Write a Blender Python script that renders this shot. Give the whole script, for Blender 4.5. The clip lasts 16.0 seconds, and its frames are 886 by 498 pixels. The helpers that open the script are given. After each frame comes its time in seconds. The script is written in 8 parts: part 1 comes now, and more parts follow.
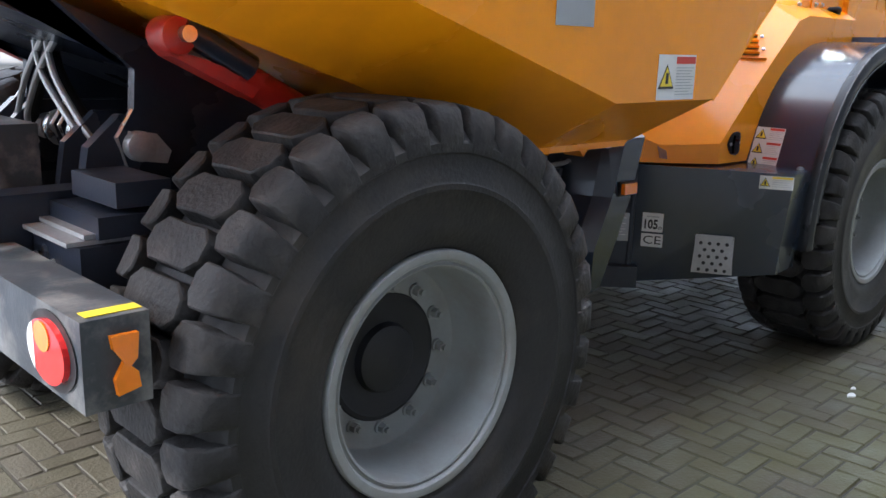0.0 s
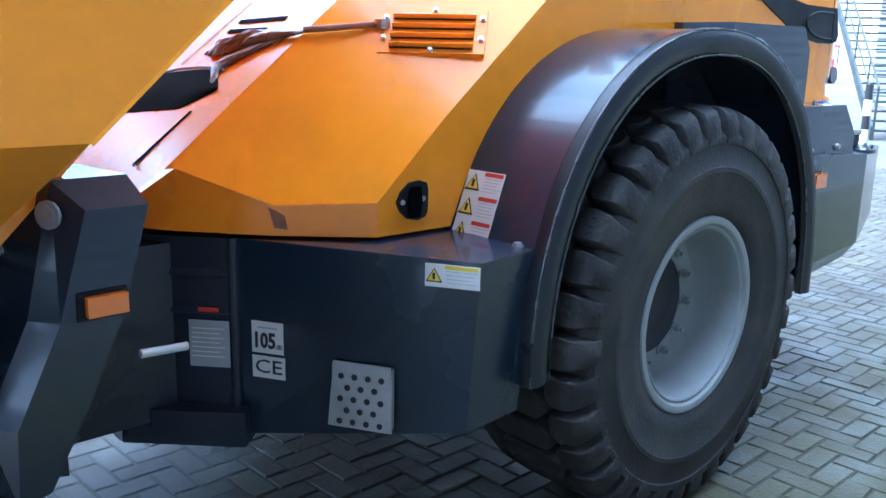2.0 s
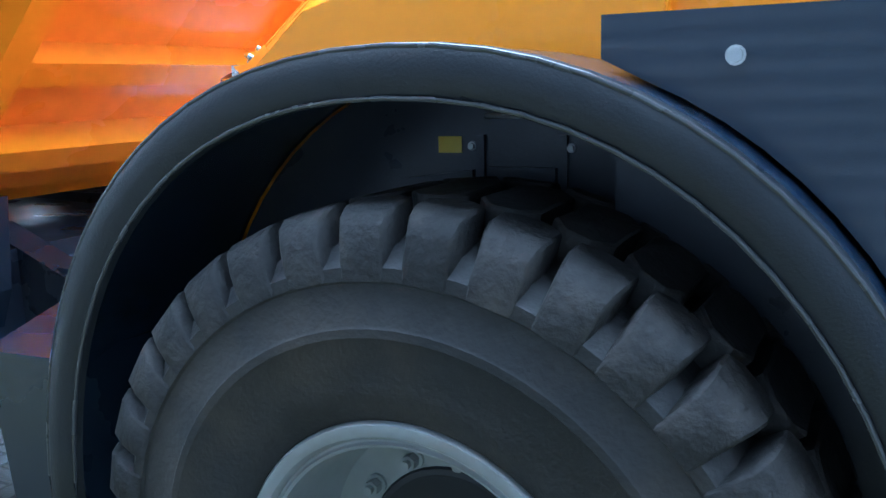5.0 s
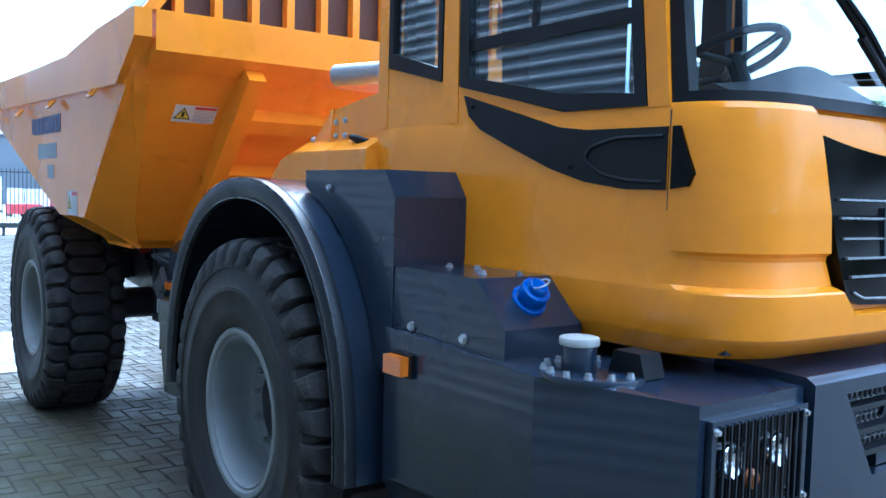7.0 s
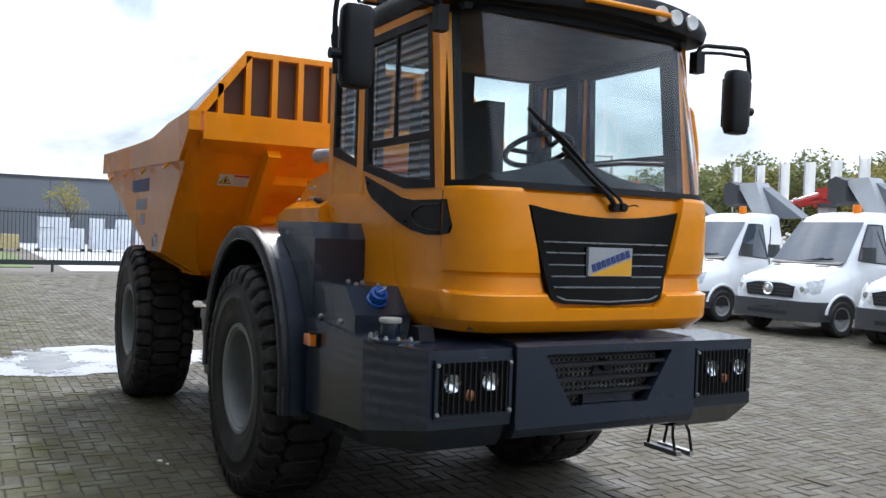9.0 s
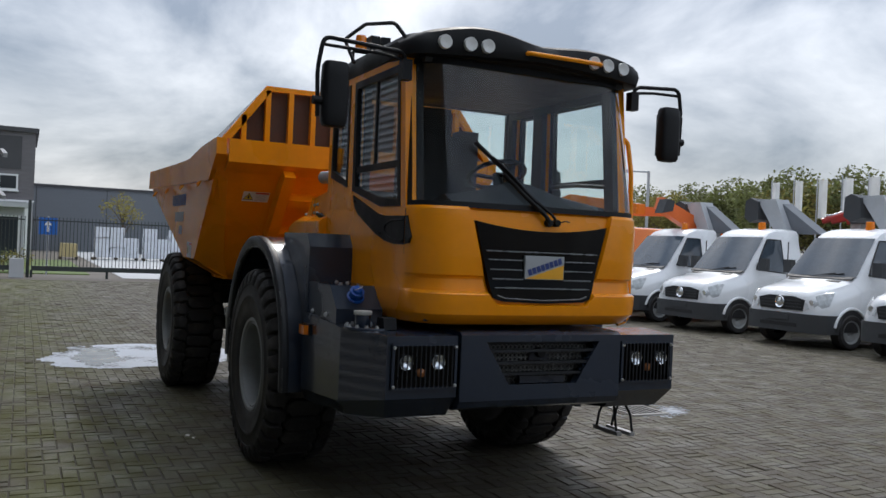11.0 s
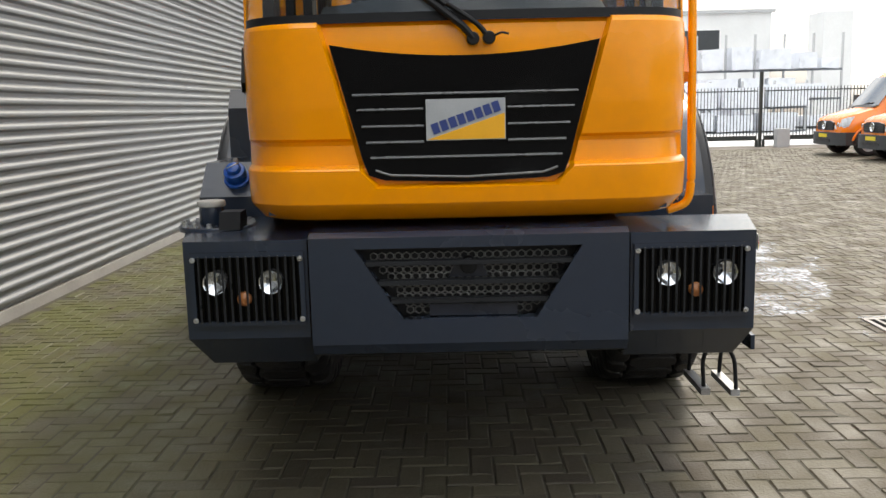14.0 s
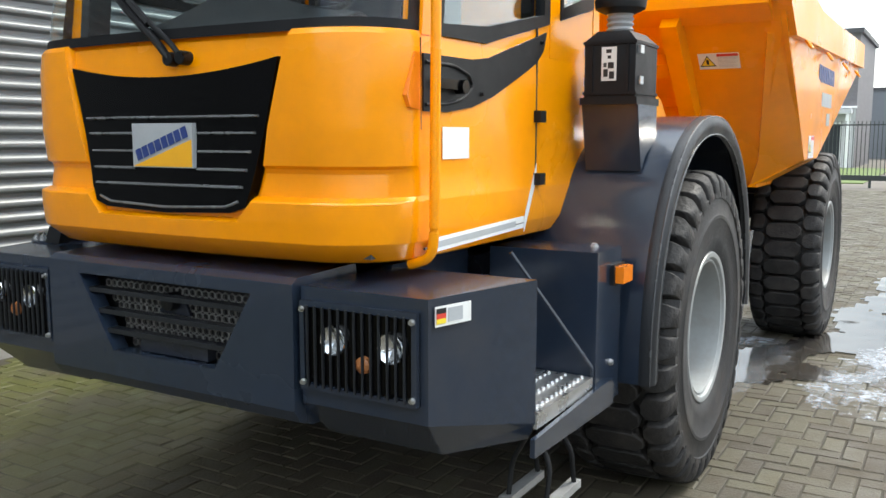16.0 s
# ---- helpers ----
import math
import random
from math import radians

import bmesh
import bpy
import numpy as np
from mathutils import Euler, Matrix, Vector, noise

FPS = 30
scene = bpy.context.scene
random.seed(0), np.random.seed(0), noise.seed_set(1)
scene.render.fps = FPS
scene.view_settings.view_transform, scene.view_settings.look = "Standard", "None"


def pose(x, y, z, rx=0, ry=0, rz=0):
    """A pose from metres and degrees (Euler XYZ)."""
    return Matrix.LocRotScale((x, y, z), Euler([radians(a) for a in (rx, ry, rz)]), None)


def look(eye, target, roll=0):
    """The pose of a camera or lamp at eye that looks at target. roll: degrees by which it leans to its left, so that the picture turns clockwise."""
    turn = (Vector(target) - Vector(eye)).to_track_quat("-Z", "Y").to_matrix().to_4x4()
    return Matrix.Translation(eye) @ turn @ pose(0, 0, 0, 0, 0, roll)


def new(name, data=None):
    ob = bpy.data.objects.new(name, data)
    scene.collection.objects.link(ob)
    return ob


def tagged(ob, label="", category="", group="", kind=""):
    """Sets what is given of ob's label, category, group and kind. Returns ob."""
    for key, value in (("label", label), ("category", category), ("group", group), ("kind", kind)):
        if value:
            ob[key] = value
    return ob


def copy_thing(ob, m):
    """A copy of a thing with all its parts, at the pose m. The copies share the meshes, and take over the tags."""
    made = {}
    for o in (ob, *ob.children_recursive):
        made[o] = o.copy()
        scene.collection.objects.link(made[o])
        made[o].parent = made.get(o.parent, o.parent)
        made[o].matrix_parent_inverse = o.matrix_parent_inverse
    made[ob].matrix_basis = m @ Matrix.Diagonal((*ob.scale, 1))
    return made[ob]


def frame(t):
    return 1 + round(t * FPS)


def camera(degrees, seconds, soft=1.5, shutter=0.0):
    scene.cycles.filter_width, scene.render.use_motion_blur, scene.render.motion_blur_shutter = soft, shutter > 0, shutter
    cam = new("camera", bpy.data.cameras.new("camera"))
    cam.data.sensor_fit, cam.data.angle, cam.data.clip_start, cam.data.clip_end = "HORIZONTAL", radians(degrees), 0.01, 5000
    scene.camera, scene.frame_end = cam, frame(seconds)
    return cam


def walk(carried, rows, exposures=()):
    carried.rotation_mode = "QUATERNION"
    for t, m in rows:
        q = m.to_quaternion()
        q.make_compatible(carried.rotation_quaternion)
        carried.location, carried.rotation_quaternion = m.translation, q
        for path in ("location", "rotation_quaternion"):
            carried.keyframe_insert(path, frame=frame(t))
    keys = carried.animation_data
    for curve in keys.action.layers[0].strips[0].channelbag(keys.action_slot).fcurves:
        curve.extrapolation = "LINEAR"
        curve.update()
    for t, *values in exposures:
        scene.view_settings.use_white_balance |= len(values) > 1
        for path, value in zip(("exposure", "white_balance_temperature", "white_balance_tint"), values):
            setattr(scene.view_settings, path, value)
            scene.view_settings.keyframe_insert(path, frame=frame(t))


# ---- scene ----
cam = camera(54.1, 16.0)
PATH = [
    (0, (-5.029, -2.924, 1.598), (-3.661, -1.539, 1.138), 1.68),
    (0.5, (-4.460, -2.867, 1.598), (-3.074, -1.497, 1.150), 1.67),
    (1, (-3.866, -2.808, 1.597), (-2.481, -1.435, 1.155), 1.62),
    (1.5, (-3.267, -2.729, 1.604), (-1.874, -1.373, 1.135), 1.84),
    (2, (-2.637, -2.718, 1.590), (-1.295, -1.306, 1.140), 1.28),
    (2.5, (-1.989, -2.621, 1.576), (-0.706, -1.154, 1.126), 1.55),
    (3, (-1.356, -2.536, 1.568), (-0.348, -0.865, 1.129), -0.81),
    (3.5, (-0.812, -2.314, 1.521), (-0.295, -0.428, 1.104), -1.17),
    (4, (-0.334, -2.220, 1.530), (-0.394, -0.265, 1.114), -0.71),
    (4.2, (-0.170, -2.250, 1.550), (-0.407, -0.320, 1.105), -1.2),
    (6.3, (2.46, -2.63, 1.629), (0.947, -1.333, 1.455), 0.2),
    (6.5, (2.721, -2.654, 1.63), (1.182, -1.386, 1.472), 0.0),
    (7, (3.326, -2.678, 1.627), (1.722, -1.489, 1.501), 1.6),
    (7.5, (3.91, -2.655, 1.65), (2.253, -1.542, 1.532), 1.9),
    (8, (4.44, -2.722, 1.644), (2.756, -1.646, 1.558), 2.4),
    (8.5, (4.954, -2.734, 1.645), (3.245, -1.697, 1.585), 1.7),
    (9, (5.394, -2.792, 1.656), (3.647, -1.819, 1.624), 2.0),
    (9.2, (5.546, -2.839, 1.667), (3.801, -1.862, 1.632), 2.1),
    (11.3, (6.505, -2.808, 1.654), (4.686, -1.978, 1.645), 2.2),
    (11.5, (6.446, -2.667, 1.654), (4.607, -1.881, 1.617), 1.4),
    (12, (6.249, -2.242, 1.618), (4.364, -1.582, 1.517), 1.2),
    (12.5, (5.914, -1.75, 1.611), (3.992, -1.24, 1.399), 1.5),
    (13, (5.646, -1.181, 1.614), (3.686, -0.9, 1.329), -0.6),
    (13.5, (5.322, -0.606, 1.598), (3.352, -0.486, 1.276), -0.9),
    (14, (5.074, -0.046, 1.589), (3.1, -0.074, 1.27), -1.4),
    (14.5, (4.814, 0.521, 1.553), (2.857, 0.223, 1.264), -1.6),
    (15, (4.574, 1.096, 1.567), (2.669, 0.546, 1.304), -1.6),
    (15.5, (4.291, 1.632, 1.552), (2.472, 0.841, 1.298), -0.3),
    (16, (4.02, 2.186, 1.58), (2.311, 1.179, 1.323), 0.0),
]
walk(cam, [(t, look(eye, target, roll)) for t, eye, target, roll in PATH],
     exposures=((0.0, 2.80, 6000, 11), (0.5, 3.55, 5800, 9), (1.0, 3.58, 5300, 8), (1.5, 3.48, 4900, 6), (2.0, 3.3, 4600, 4), (2.5, 3.12, 4850, 3), (3.0, 3.0, 4850, 2), (3.5, 3.4, 4800, 0), (4.2, 3.7, 4900, -2),
                (6.3, 2.87, 3980, 1), (7.0, 2.58, 4450, 2), (7.5, 2.4, 5000, 6), (9.0, 1.5, 6200, 10),
                (11.3, 0.52, 6400, 10), (12.5, 1.2, 7300, 12), (13.5, 1.66, 7500, 11), (14.5, 1.7, 7100, 8), (16.0, 1.95, 6700, 5)))

# ---- world and light ----
SUN_DIR = Vector((-0.62, 0.30, 0.72)).normalized()
world = bpy.data.worlds.new("sky")
scene.world = world
world.use_nodes = True
wn, wl = world.node_tree.nodes, world.node_tree.links
wn.clear()
w_out = wn.new("ShaderNodeOutputWorld")
w_bg = wn.new("ShaderNodeBackground")
w_sky = wn.new("ShaderNodeTexSky")
w_sky.sky_type = "NISHITA"
w_sky.sun_disc = False
w_sky.sun_elevation = math.asin(SUN_DIR.z)
w_sky.sun_rotation = math.atan2(SUN_DIR.x, SUN_DIR.y)
w_sky.air_density, w_sky.dust_density = 1.0, 2.0
w_co = wn.new("ShaderNodeTexCoord")
w_map = wn.new("ShaderNodeMapping")
w_map.inputs["Scale"].default_value = (1.0, 1.0, 2.0)
w_noise = wn.new("ShaderNodeTexNoise")
w_noise.inputs["Scale"].default_value = 3.1
w_noise.inputs["Detail"].default_value = 8.0
w_noise.inputs["Roughness"].default_value = 0.55
w_noise.inputs["Distortion"].default_value = 0.35
w_ramp = wn.new("ShaderNodeValToRGB")
w_ramp.color_ramp.elements[0].position, w_ramp.color_ramp.elements[0].color = 0.37, (1.7, 2.15, 2.8, 1)
w_ramp.color_ramp.elements[1].position, w_ramp.color_ramp.elements[1].color = 0.63, (8.2, 8.4, 8.7, 1)
w_mix = wn.new("ShaderNodeMix")
w_mix.data_type = "RGBA"
w_mix.inputs["Factor"].default_value = 0.80
wl.new(w_co.outputs["Generated"], w_map.inputs["Vector"])
wl.new(w_map.outputs[0], w_noise.inputs["Vector"])
wl.new(w_noise.outputs["Fac"], w_ramp.inputs["Fac"])
wl.new(w_sky.outputs[0], w_mix.inputs["A"])
wl.new(w_ramp.outputs[0], w_mix.inputs["B"])
w_sep = wn.new("ShaderNodeSeparateXYZ")
w_rise = wn.new("ShaderNodeMapRange")
w_rise.inputs["From Max"].default_value = 0.9
w_rise.inputs["To Min"].default_value, w_rise.inputs["To Max"].default_value = 0.58, 1.44
w_over = wn.new("ShaderNodeVectorMath")
w_over.operation = "SCALE"
wl.new(w_co.outputs["Generated"], w_sep.inputs[0])
wl.new(w_sep.outputs["Z"], w_rise.inputs["Value"])
wl.new(w_mix.outputs["Result"], w_over.inputs[0])
wl.new(w_rise.outputs[0], w_over.inputs["Scale"])
wl.new(w_over.outputs[0], w_bg.inputs["Color"])
w_bg.inputs["Strength"].default_value = 0.115
wl.new(w_bg.outputs[0], w_out.inputs["Surface"])

sun_data = bpy.data.lights.new("sun", "SUN")
sun_data.energy, sun_data.angle, sun_data.color = 0.9, radians(10), (1.0, 0.95, 0.88)
sun = new("sun", sun_data)
sun.matrix_world = look(SUN_DIR * 40, (0, 0, 0))


# ---- materials ----
def material(name, color, rough=0.5, metal=0.0, var=0.12, scale=6.0, bump=0.0, bump_scale=120.0, coat=0.0, moss=None,
             place=False, dirt=None, dirt_amount=0.0, dirt_scale=2.5, random=0.0, spec=0.5, rough_var=0.12, stretch=(1, 1, 1)):
    """Paint, metal, rubber or stone: colour that varies at two scales, dirt patches, uneven gloss and fine relief."""
    m = bpy.data.materials.new(name)
    m.use_nodes = True
    n, l = m.node_tree.nodes, m.node_tree.links
    b = n["Principled BSDF"]
    co = n.new("ShaderNodeTexCoord")
    mp = n.new("ShaderNodeMapping")
    mp.inputs["Scale"].default_value = stretch
    where = n.new("ShaderNodeNewGeometry").outputs["Position"] if place else co.outputs["Object"]
    l.new(where, mp.inputs["Vector"])
    n1 = n.new("ShaderNodeTexNoise")
    n1.inputs["Scale"].default_value, n1.inputs["Detail"].default_value = scale, 5
    n2 = n.new("ShaderNodeTexNoise")
    n2.inputs["Scale"].default_value, n2.inputs["Detail"].default_value = scale * 14, 3
    l.new(mp.outputs[0], n1.inputs["Vector"])
    l.new(mp.outputs[0], n2.inputs["Vector"])
    add = n.new("ShaderNodeMath")
    add.operation = "MULTIPLY_ADD"
    l.new(n2.outputs["Fac"], add.inputs[0])
    add.inputs[1].default_value = 0.45
    l.new(n1.outputs["Fac"], add.inputs[2])
    rng = n.new("ShaderNodeMapRange")
    rng.inputs["From Min"].default_value, rng.inputs["From Max"].default_value = 0.45, 1.0
    rng.inputs["To Min"].default_value, rng.inputs["To Max"].default_value = 1 - var, 1 + var
    l.new(add.outputs[0], rng.inputs["Value"])
    hsv = n.new("ShaderNodeHueSaturation")
    hsv.inputs["Color"].default_value = (*color, 1)
    value = rng.outputs[0]
    if random:
        info = n.new("ShaderNodeObjectInfo")
        geo = n.new("ShaderNodeNewGeometry")
        s = n.new("ShaderNodeMath")
        s.operation = "ADD"
        l.new(info.outputs["Random"], s.inputs[0])
        l.new(geo.outputs["Random Per Island"], s.inputs[1])
        fr = n.new("ShaderNodeMath")
        fr.operation = "FRACT"
        l.new(s.outputs[0], fr.inputs[0])
        r2 = n.new("ShaderNodeMapRange")
        r2.inputs["To Min"].default_value, r2.inputs["To Max"].default_value = 1 - random, 1 + random
        l.new(fr.outputs[0], r2.inputs["Value"])
        mul = n.new("ShaderNodeMath")
        mul.operation = "MULTIPLY"
        l.new(value, mul.inputs[0])
        l.new(r2.outputs[0], mul.inputs[1])
        value = mul.outputs[0]
        r3 = n.new("ShaderNodeMapRange")
        r3.inputs["To Min"].default_value, r3.inputs["To Max"].default_value = 0.485, 0.515
        l.new(fr.outputs[0], r3.inputs["Value"])
        l.new(r3.outputs[0], hsv.inputs["Hue"])
    l.new(value, hsv.inputs["Value"])
    color_out = hsv.outputs[0]
    if dirt:
        n3 = n.new("ShaderNodeTexNoise")
        n3.inputs["Scale"].default_value, n3.inputs["Detail"].default_value = dirt_scale, 7
        n3.inputs["Roughness"].default_value = 0.62
        l.new(mp.outputs[0], n3.inputs["Vector"])
        r4 = n.new("ShaderNodeMapRange")
        r4.inputs["From Min"].default_value, r4.inputs["From Max"].default_value = 0.48, 0.72
        r4.inputs["To Max"].default_value = dirt_amount
        l.new(n3.outputs["Fac"], r4.inputs["Value"])
        mx = n.new("ShaderNodeMix")
        mx.data_type = "RGBA"
        l.new(r4.outputs[0], mx.inputs["Factor"])
        l.new(color_out, mx.inputs["A"])
        mx.inputs["B"].default_value = (*dirt, 1)
        color_out = mx.outputs["Result"]
    if moss:
        pos = n.new("ShaderNodeSeparateXYZ")
        l.new(where, pos.inputs[0])
        rm = n.new("ShaderNodeMapRange")
        rm.inputs["From Min"].default_value, rm.inputs["From Max"].default_value = -0.7, -2.7
        l.new(pos.outputs["Y"], rm.inputs["Value"])
        nm = n.new("ShaderNodeTexNoise")
        nm.inputs["Scale"].default_value, nm.inputs["Detail"].default_value = 1.7, 8
        l.new(where, nm.inputs["Vector"])
        mm = n.new("ShaderNodeMath")
        mm.operation = "MULTIPLY"
        l.new(rm.outputs[0], mm.inputs[0])
        r5 = n.new("ShaderNodeMapRange")
        r5.inputs["From Min"].default_value, r5.inputs["From Max"].default_value = 0.30, 0.56
        l.new(nm.outputs["Fac"], r5.inputs["Value"])
        l.new(r5.outputs[0], mm.inputs[1])
        mo = n.new("ShaderNodeMix")
        mo.data_type = "RGBA"
        l.new(mm.outputs[0], mo.inputs["Factor"])
        l.new(color_out, mo.inputs["A"])
        mo.inputs["B"].default_value = (*moss, 1)
        color_out = mo.outputs["Result"]
    l.new(color_out, b.inputs["Base Color"])
    rr = n.new("ShaderNodeMapRange")
    rr.inputs["From Min"].default_value, rr.inputs["From Max"].default_value = 0.3, 0.7
    rr.inputs["To Min"].default_value, rr.inputs["To Max"].default_value = max(0.02, rough - rough_var), min(1, rough + rough_var)
    l.new(n1.outputs["Fac"], rr.inputs["Value"])
    l.new(rr.outputs[0], b.inputs["Roughness"])
    b.inputs["Metallic"].default_value = metal
    b.inputs["Specular IOR Level"].default_value = spec
    b.inputs["Coat Weight"].default_value = coat
    b.inputs["Coat Roughness"].default_value = 0.06
    if bump:
        n4 = n.new("ShaderNodeTexNoise")
        n4.inputs["Scale"].default_value, n4.inputs["Detail"].default_value = bump_scale, 4
        l.new(where, n4.inputs["Vector"])
        bp = n.new("ShaderNodeBump")
        bp.inputs["Strength"].default_value, bp.inputs["Distance"].default_value = bump, 0.01
        l.new(n4.outputs["Fac"], bp.inputs["Height"])
        l.new(bp.outputs[0], b.inputs["Normal"])
    return m


def glass(name, tint, alpha=0.25, rough=0.02):
    """A thin tinted pane: part mirror, part clear."""
    m = bpy.data.materials.new(name)
    m.use_nodes = True
    n, l = m.node_tree.nodes, m.node_tree.links
    n.clear()
    out = n.new("ShaderNodeOutputMaterial")
    tr = n.new("ShaderNodeBsdfTransparent")
    tr.inputs["Color"].default_value = (*tint, 1)
    gl = n.new("ShaderNodeBsdfGlossy")
    gl.inputs["Roughness"].default_value = rough
    gl.inputs["Color"].default_value = (0.9, 0.95, 1.0, 1)
    fr = n.new("ShaderNodeLayerWeight")
    fr.inputs["Blend"].default_value = 0.5
    pw = n.new("ShaderNodeMath")
    pw.operation = "POWER"
    l.new(fr.outputs["Facing"], pw.inputs[0])
    pw.inputs[1].default_value = 4.0
    ad = n.new("ShaderNodeMath")
    ad.operation = "MULTIPLY_ADD"
    l.new(pw.outputs[0], ad.inputs[0])
    ad.inputs[1].default_value, ad.inputs[2].default_value = 0.75, alpha
    mx = n.new("ShaderNodeMixShader")
    l.new(ad.outputs[0], mx.inputs[0])
    l.new(tr.outputs[0], mx.inputs[1])
    l.new(gl.outputs[0], mx.inputs[2])
    l.new(mx.outputs[0], out.inputs["Surface"])
    return m


def foam_material(name, cover, most=0.92):
    """White film broken up by clear gaps, for soap suds and painted sheen."""
    m = material(name, (0.56, 0.61, 0.69), 0.5, var=0.08, scale=9, place=True, bump=0.4, bump_scale=60)
    n, l = m.node_tree.nodes, m.node_tree.links
    geo = n.new("ShaderNodeNewGeometry")
    a, b = n.new("ShaderNodeTexNoise"), n.new("ShaderNodeTexNoise")
    a.inputs["Scale"].default_value, a.inputs["Detail"].default_value = 1.6, 6
    b.inputs["Scale"].default_value, b.inputs["Detail"].default_value = 22, 4
    l.new(geo.outputs["Position"], a.inputs["Vector"])
    l.new(geo.outputs["Position"], b.inputs["Vector"])
    s = n.new("ShaderNodeMath")
    s.operation = "MULTIPLY_ADD"
    l.new(b.outputs["Fac"], s.inputs[0])
    s.inputs[1].default_value = 0.5
    l.new(a.outputs["Fac"], s.inputs[2])
    r = n.new("ShaderNodeMapRange")
    r.inputs["From Min"].default_value, r.inputs["From Max"].default_value = 0.92 - cover * 0.4, 1.12 - cover * 0.4
    r.inputs["To Max"].default_value = most
    l.new(s.outputs[0], r.inputs["Value"])
    l.new(r.outputs[0], n["Principled BSDF"].inputs["Alpha"])
    return m


ORANGE = material("orange_paint", (0.97, 0.330, 0.001), 0.26, var=0.05, scale=1.2, coat=0.22, spec=0.32, dirt=(0.40, 0.16, 0.03), dirt_amount=0.25, dirt_scale=1.6, bump=0.02, bump_scale=260)
GREY = material("anthracite_paint", (0.0158, 0.0250, 0.0435), 0.22, var=0.10, scale=1.6, coat=0.35, spec=0.45, rough_var=0.07, dirt=(0.05, 0.048, 0.046), dirt_amount=0.30, bump=0.05, bump_scale=420)
BLACK = material("black_plastic", (0.008, 0.0085, 0.010), 0.50, var=0.18, scale=5, bump=0.10, bump_scale=300, spec=0.25)
GLOSS_BLACK = material("gloss_black", (0.0022, 0.0022, 0.0026), 0.12, var=0.1, scale=4, coat=0.0, rough_var=0.05, spec=0.14)
UNDER = material("chassis_paint", (0.018, 0.023, 0.037), 0.32, var=0.22, scale=3, dirt=(0.05, 0.045, 0.04), dirt_amount=0.35, bump=0.08, spec=0.45)
RUBBER = material("tyre_rubber", (0.028, 0.0275, 0.029), 0.55, var=0.25, scale=4, dirt=(0.068, 0.058, 0.050), dirt_amount=0.65, dirt_scale=3.2, bump=0.25, bump_scale=90, spec=0.28)
TREAD = material("worn_tread_rubber", (0.029, 0.028, 0.0285), 0.58, var=0.3, scale=9, dirt=(0.088, 0.078, 0.072), dirt_amount=0.6, dirt_scale=7, bump=0.5, bump_scale=60, spec=0.2, random=0.18)
TRIM_RUBBER = material("fender_edging_rubber", (0.014, 0.016, 0.020), 0.38, var=0.15, scale=5, bump=0.12, bump_scale=200, spec=0.35)
# paler than the edging, to paint a highlight along its edges
HIGHLIGHT_RUBBER = material("highlight_bead_rubber", (0.045, 0.047, 0.052), 0.25, var=0.15, scale=9, spec=0.6)
# scuffed paint, its base also lightened for the light on rear faces
TAIL_PAINT = material("scuffed_lit_grey_paint", (0.040, 0.047, 0.056), 0.45, var=0.2, scale=5, dirt=(0.30, 0.29, 0.27), dirt_amount=0.65, dirt_scale=7, bump=0.1)
RIM = material("rim_paint", (0.27, 0.285, 0.29), 0.42, var=0.10, scale=3, dirt=(0.20, 0.17, 0.14), dirt_amount=0.55, dirt_scale=5, bump=0.05)
HUB = material("hub_black", (0.012, 0.013, 0.018), 0.5, var=0.2, scale=5)
STEEL = material("zinc_steel", (0.55, 0.56, 0.57), 0.32, metal=0.9, var=0.15, scale=9, bump=0.05)
DULL_STEEL = material("dull_steel", (0.40, 0.41, 0.42), 0.5, metal=0.6, var=0.2, scale=7, dirt=(0.2, 0.17, 0.13), dirt_amount=0.4, bump=0.08)
RED = material("red_paint", (0.40, 0.018, 0.012), 0.4, var=0.15, scale=4, coat=0.2, dirt=(0.12, 0.05, 0.04), dirt_amount=0.4)
RUST = material("brown_primer_plate", (0.085, 0.038, 0.022), 0.7, var=0.25, scale=5, bump=0.2)
LABEL = material("label_white", (0.74, 0.75, 0.74), 0.45, var=0.04, scale=12)
LABEL_RED = material("label_red", (0.60, 0.05, 0.03), 0.45, var=0.05, scale=12)
LABEL_YELLOW = material("label_yellow", (0.80, 0.62, 0.04), 0.45, var=0.05, scale=12)
LABEL_GREY = material("label_grey", (0.38, 0.40, 0.42), 0.45, var=0.08, scale=12)
INK = material("label_ink", (0.015, 0.015, 0.017), 0.5, var=0.05, scale=12)
BLUE_INK = material("blue_lettering", (0.025, 0.05, 0.20), 0.4, var=0.05, scale=12)
AMBER = material("amber_lens", (0.85, 0.22, 0.01), 0.15, var=0.06, scale=30, coat=0.5)
RED_LENS = material("red_lens", (0.62, 0.02, 0.02), 0.15, var=0.06, scale=30, coat=0.5)
BLUE_CAP = material("blue_plastic", (0.008, 0.085, 0.40), 0.3, var=0.12, scale=12)
CAP_WHITE = material("dusty_cap", (0.44, 0.43, 0.40), 0.6, var=0.2, scale=14)
LENS = material("lamp_chrome", (0.85, 0.87, 0.9), 0.08, metal=1.0, var=0.1, scale=40, rough_var=0.05)
SATIN = material("satin_grey", (0.14, 0.145, 0.15), 0.28, var=0.1, scale=8, coat=0.3)
SEAT = material("seat_fabric", (0.018, 0.019, 0.022), 0.85, var=0.25, scale=20, bump=0.4, bump_scale=200)
INTERIOR = material("cab_lining", (0.05, 0.053, 0.056), 0.7, var=0.15, scale=8, bump=0.1)
WINDSCREEN = glass("windscreen_glass", (0.90, 0.96, 0.95), 0.035)
SIDE_GLASS = glass("side_glass", (0.80, 0.86, 0.87), 0.09)
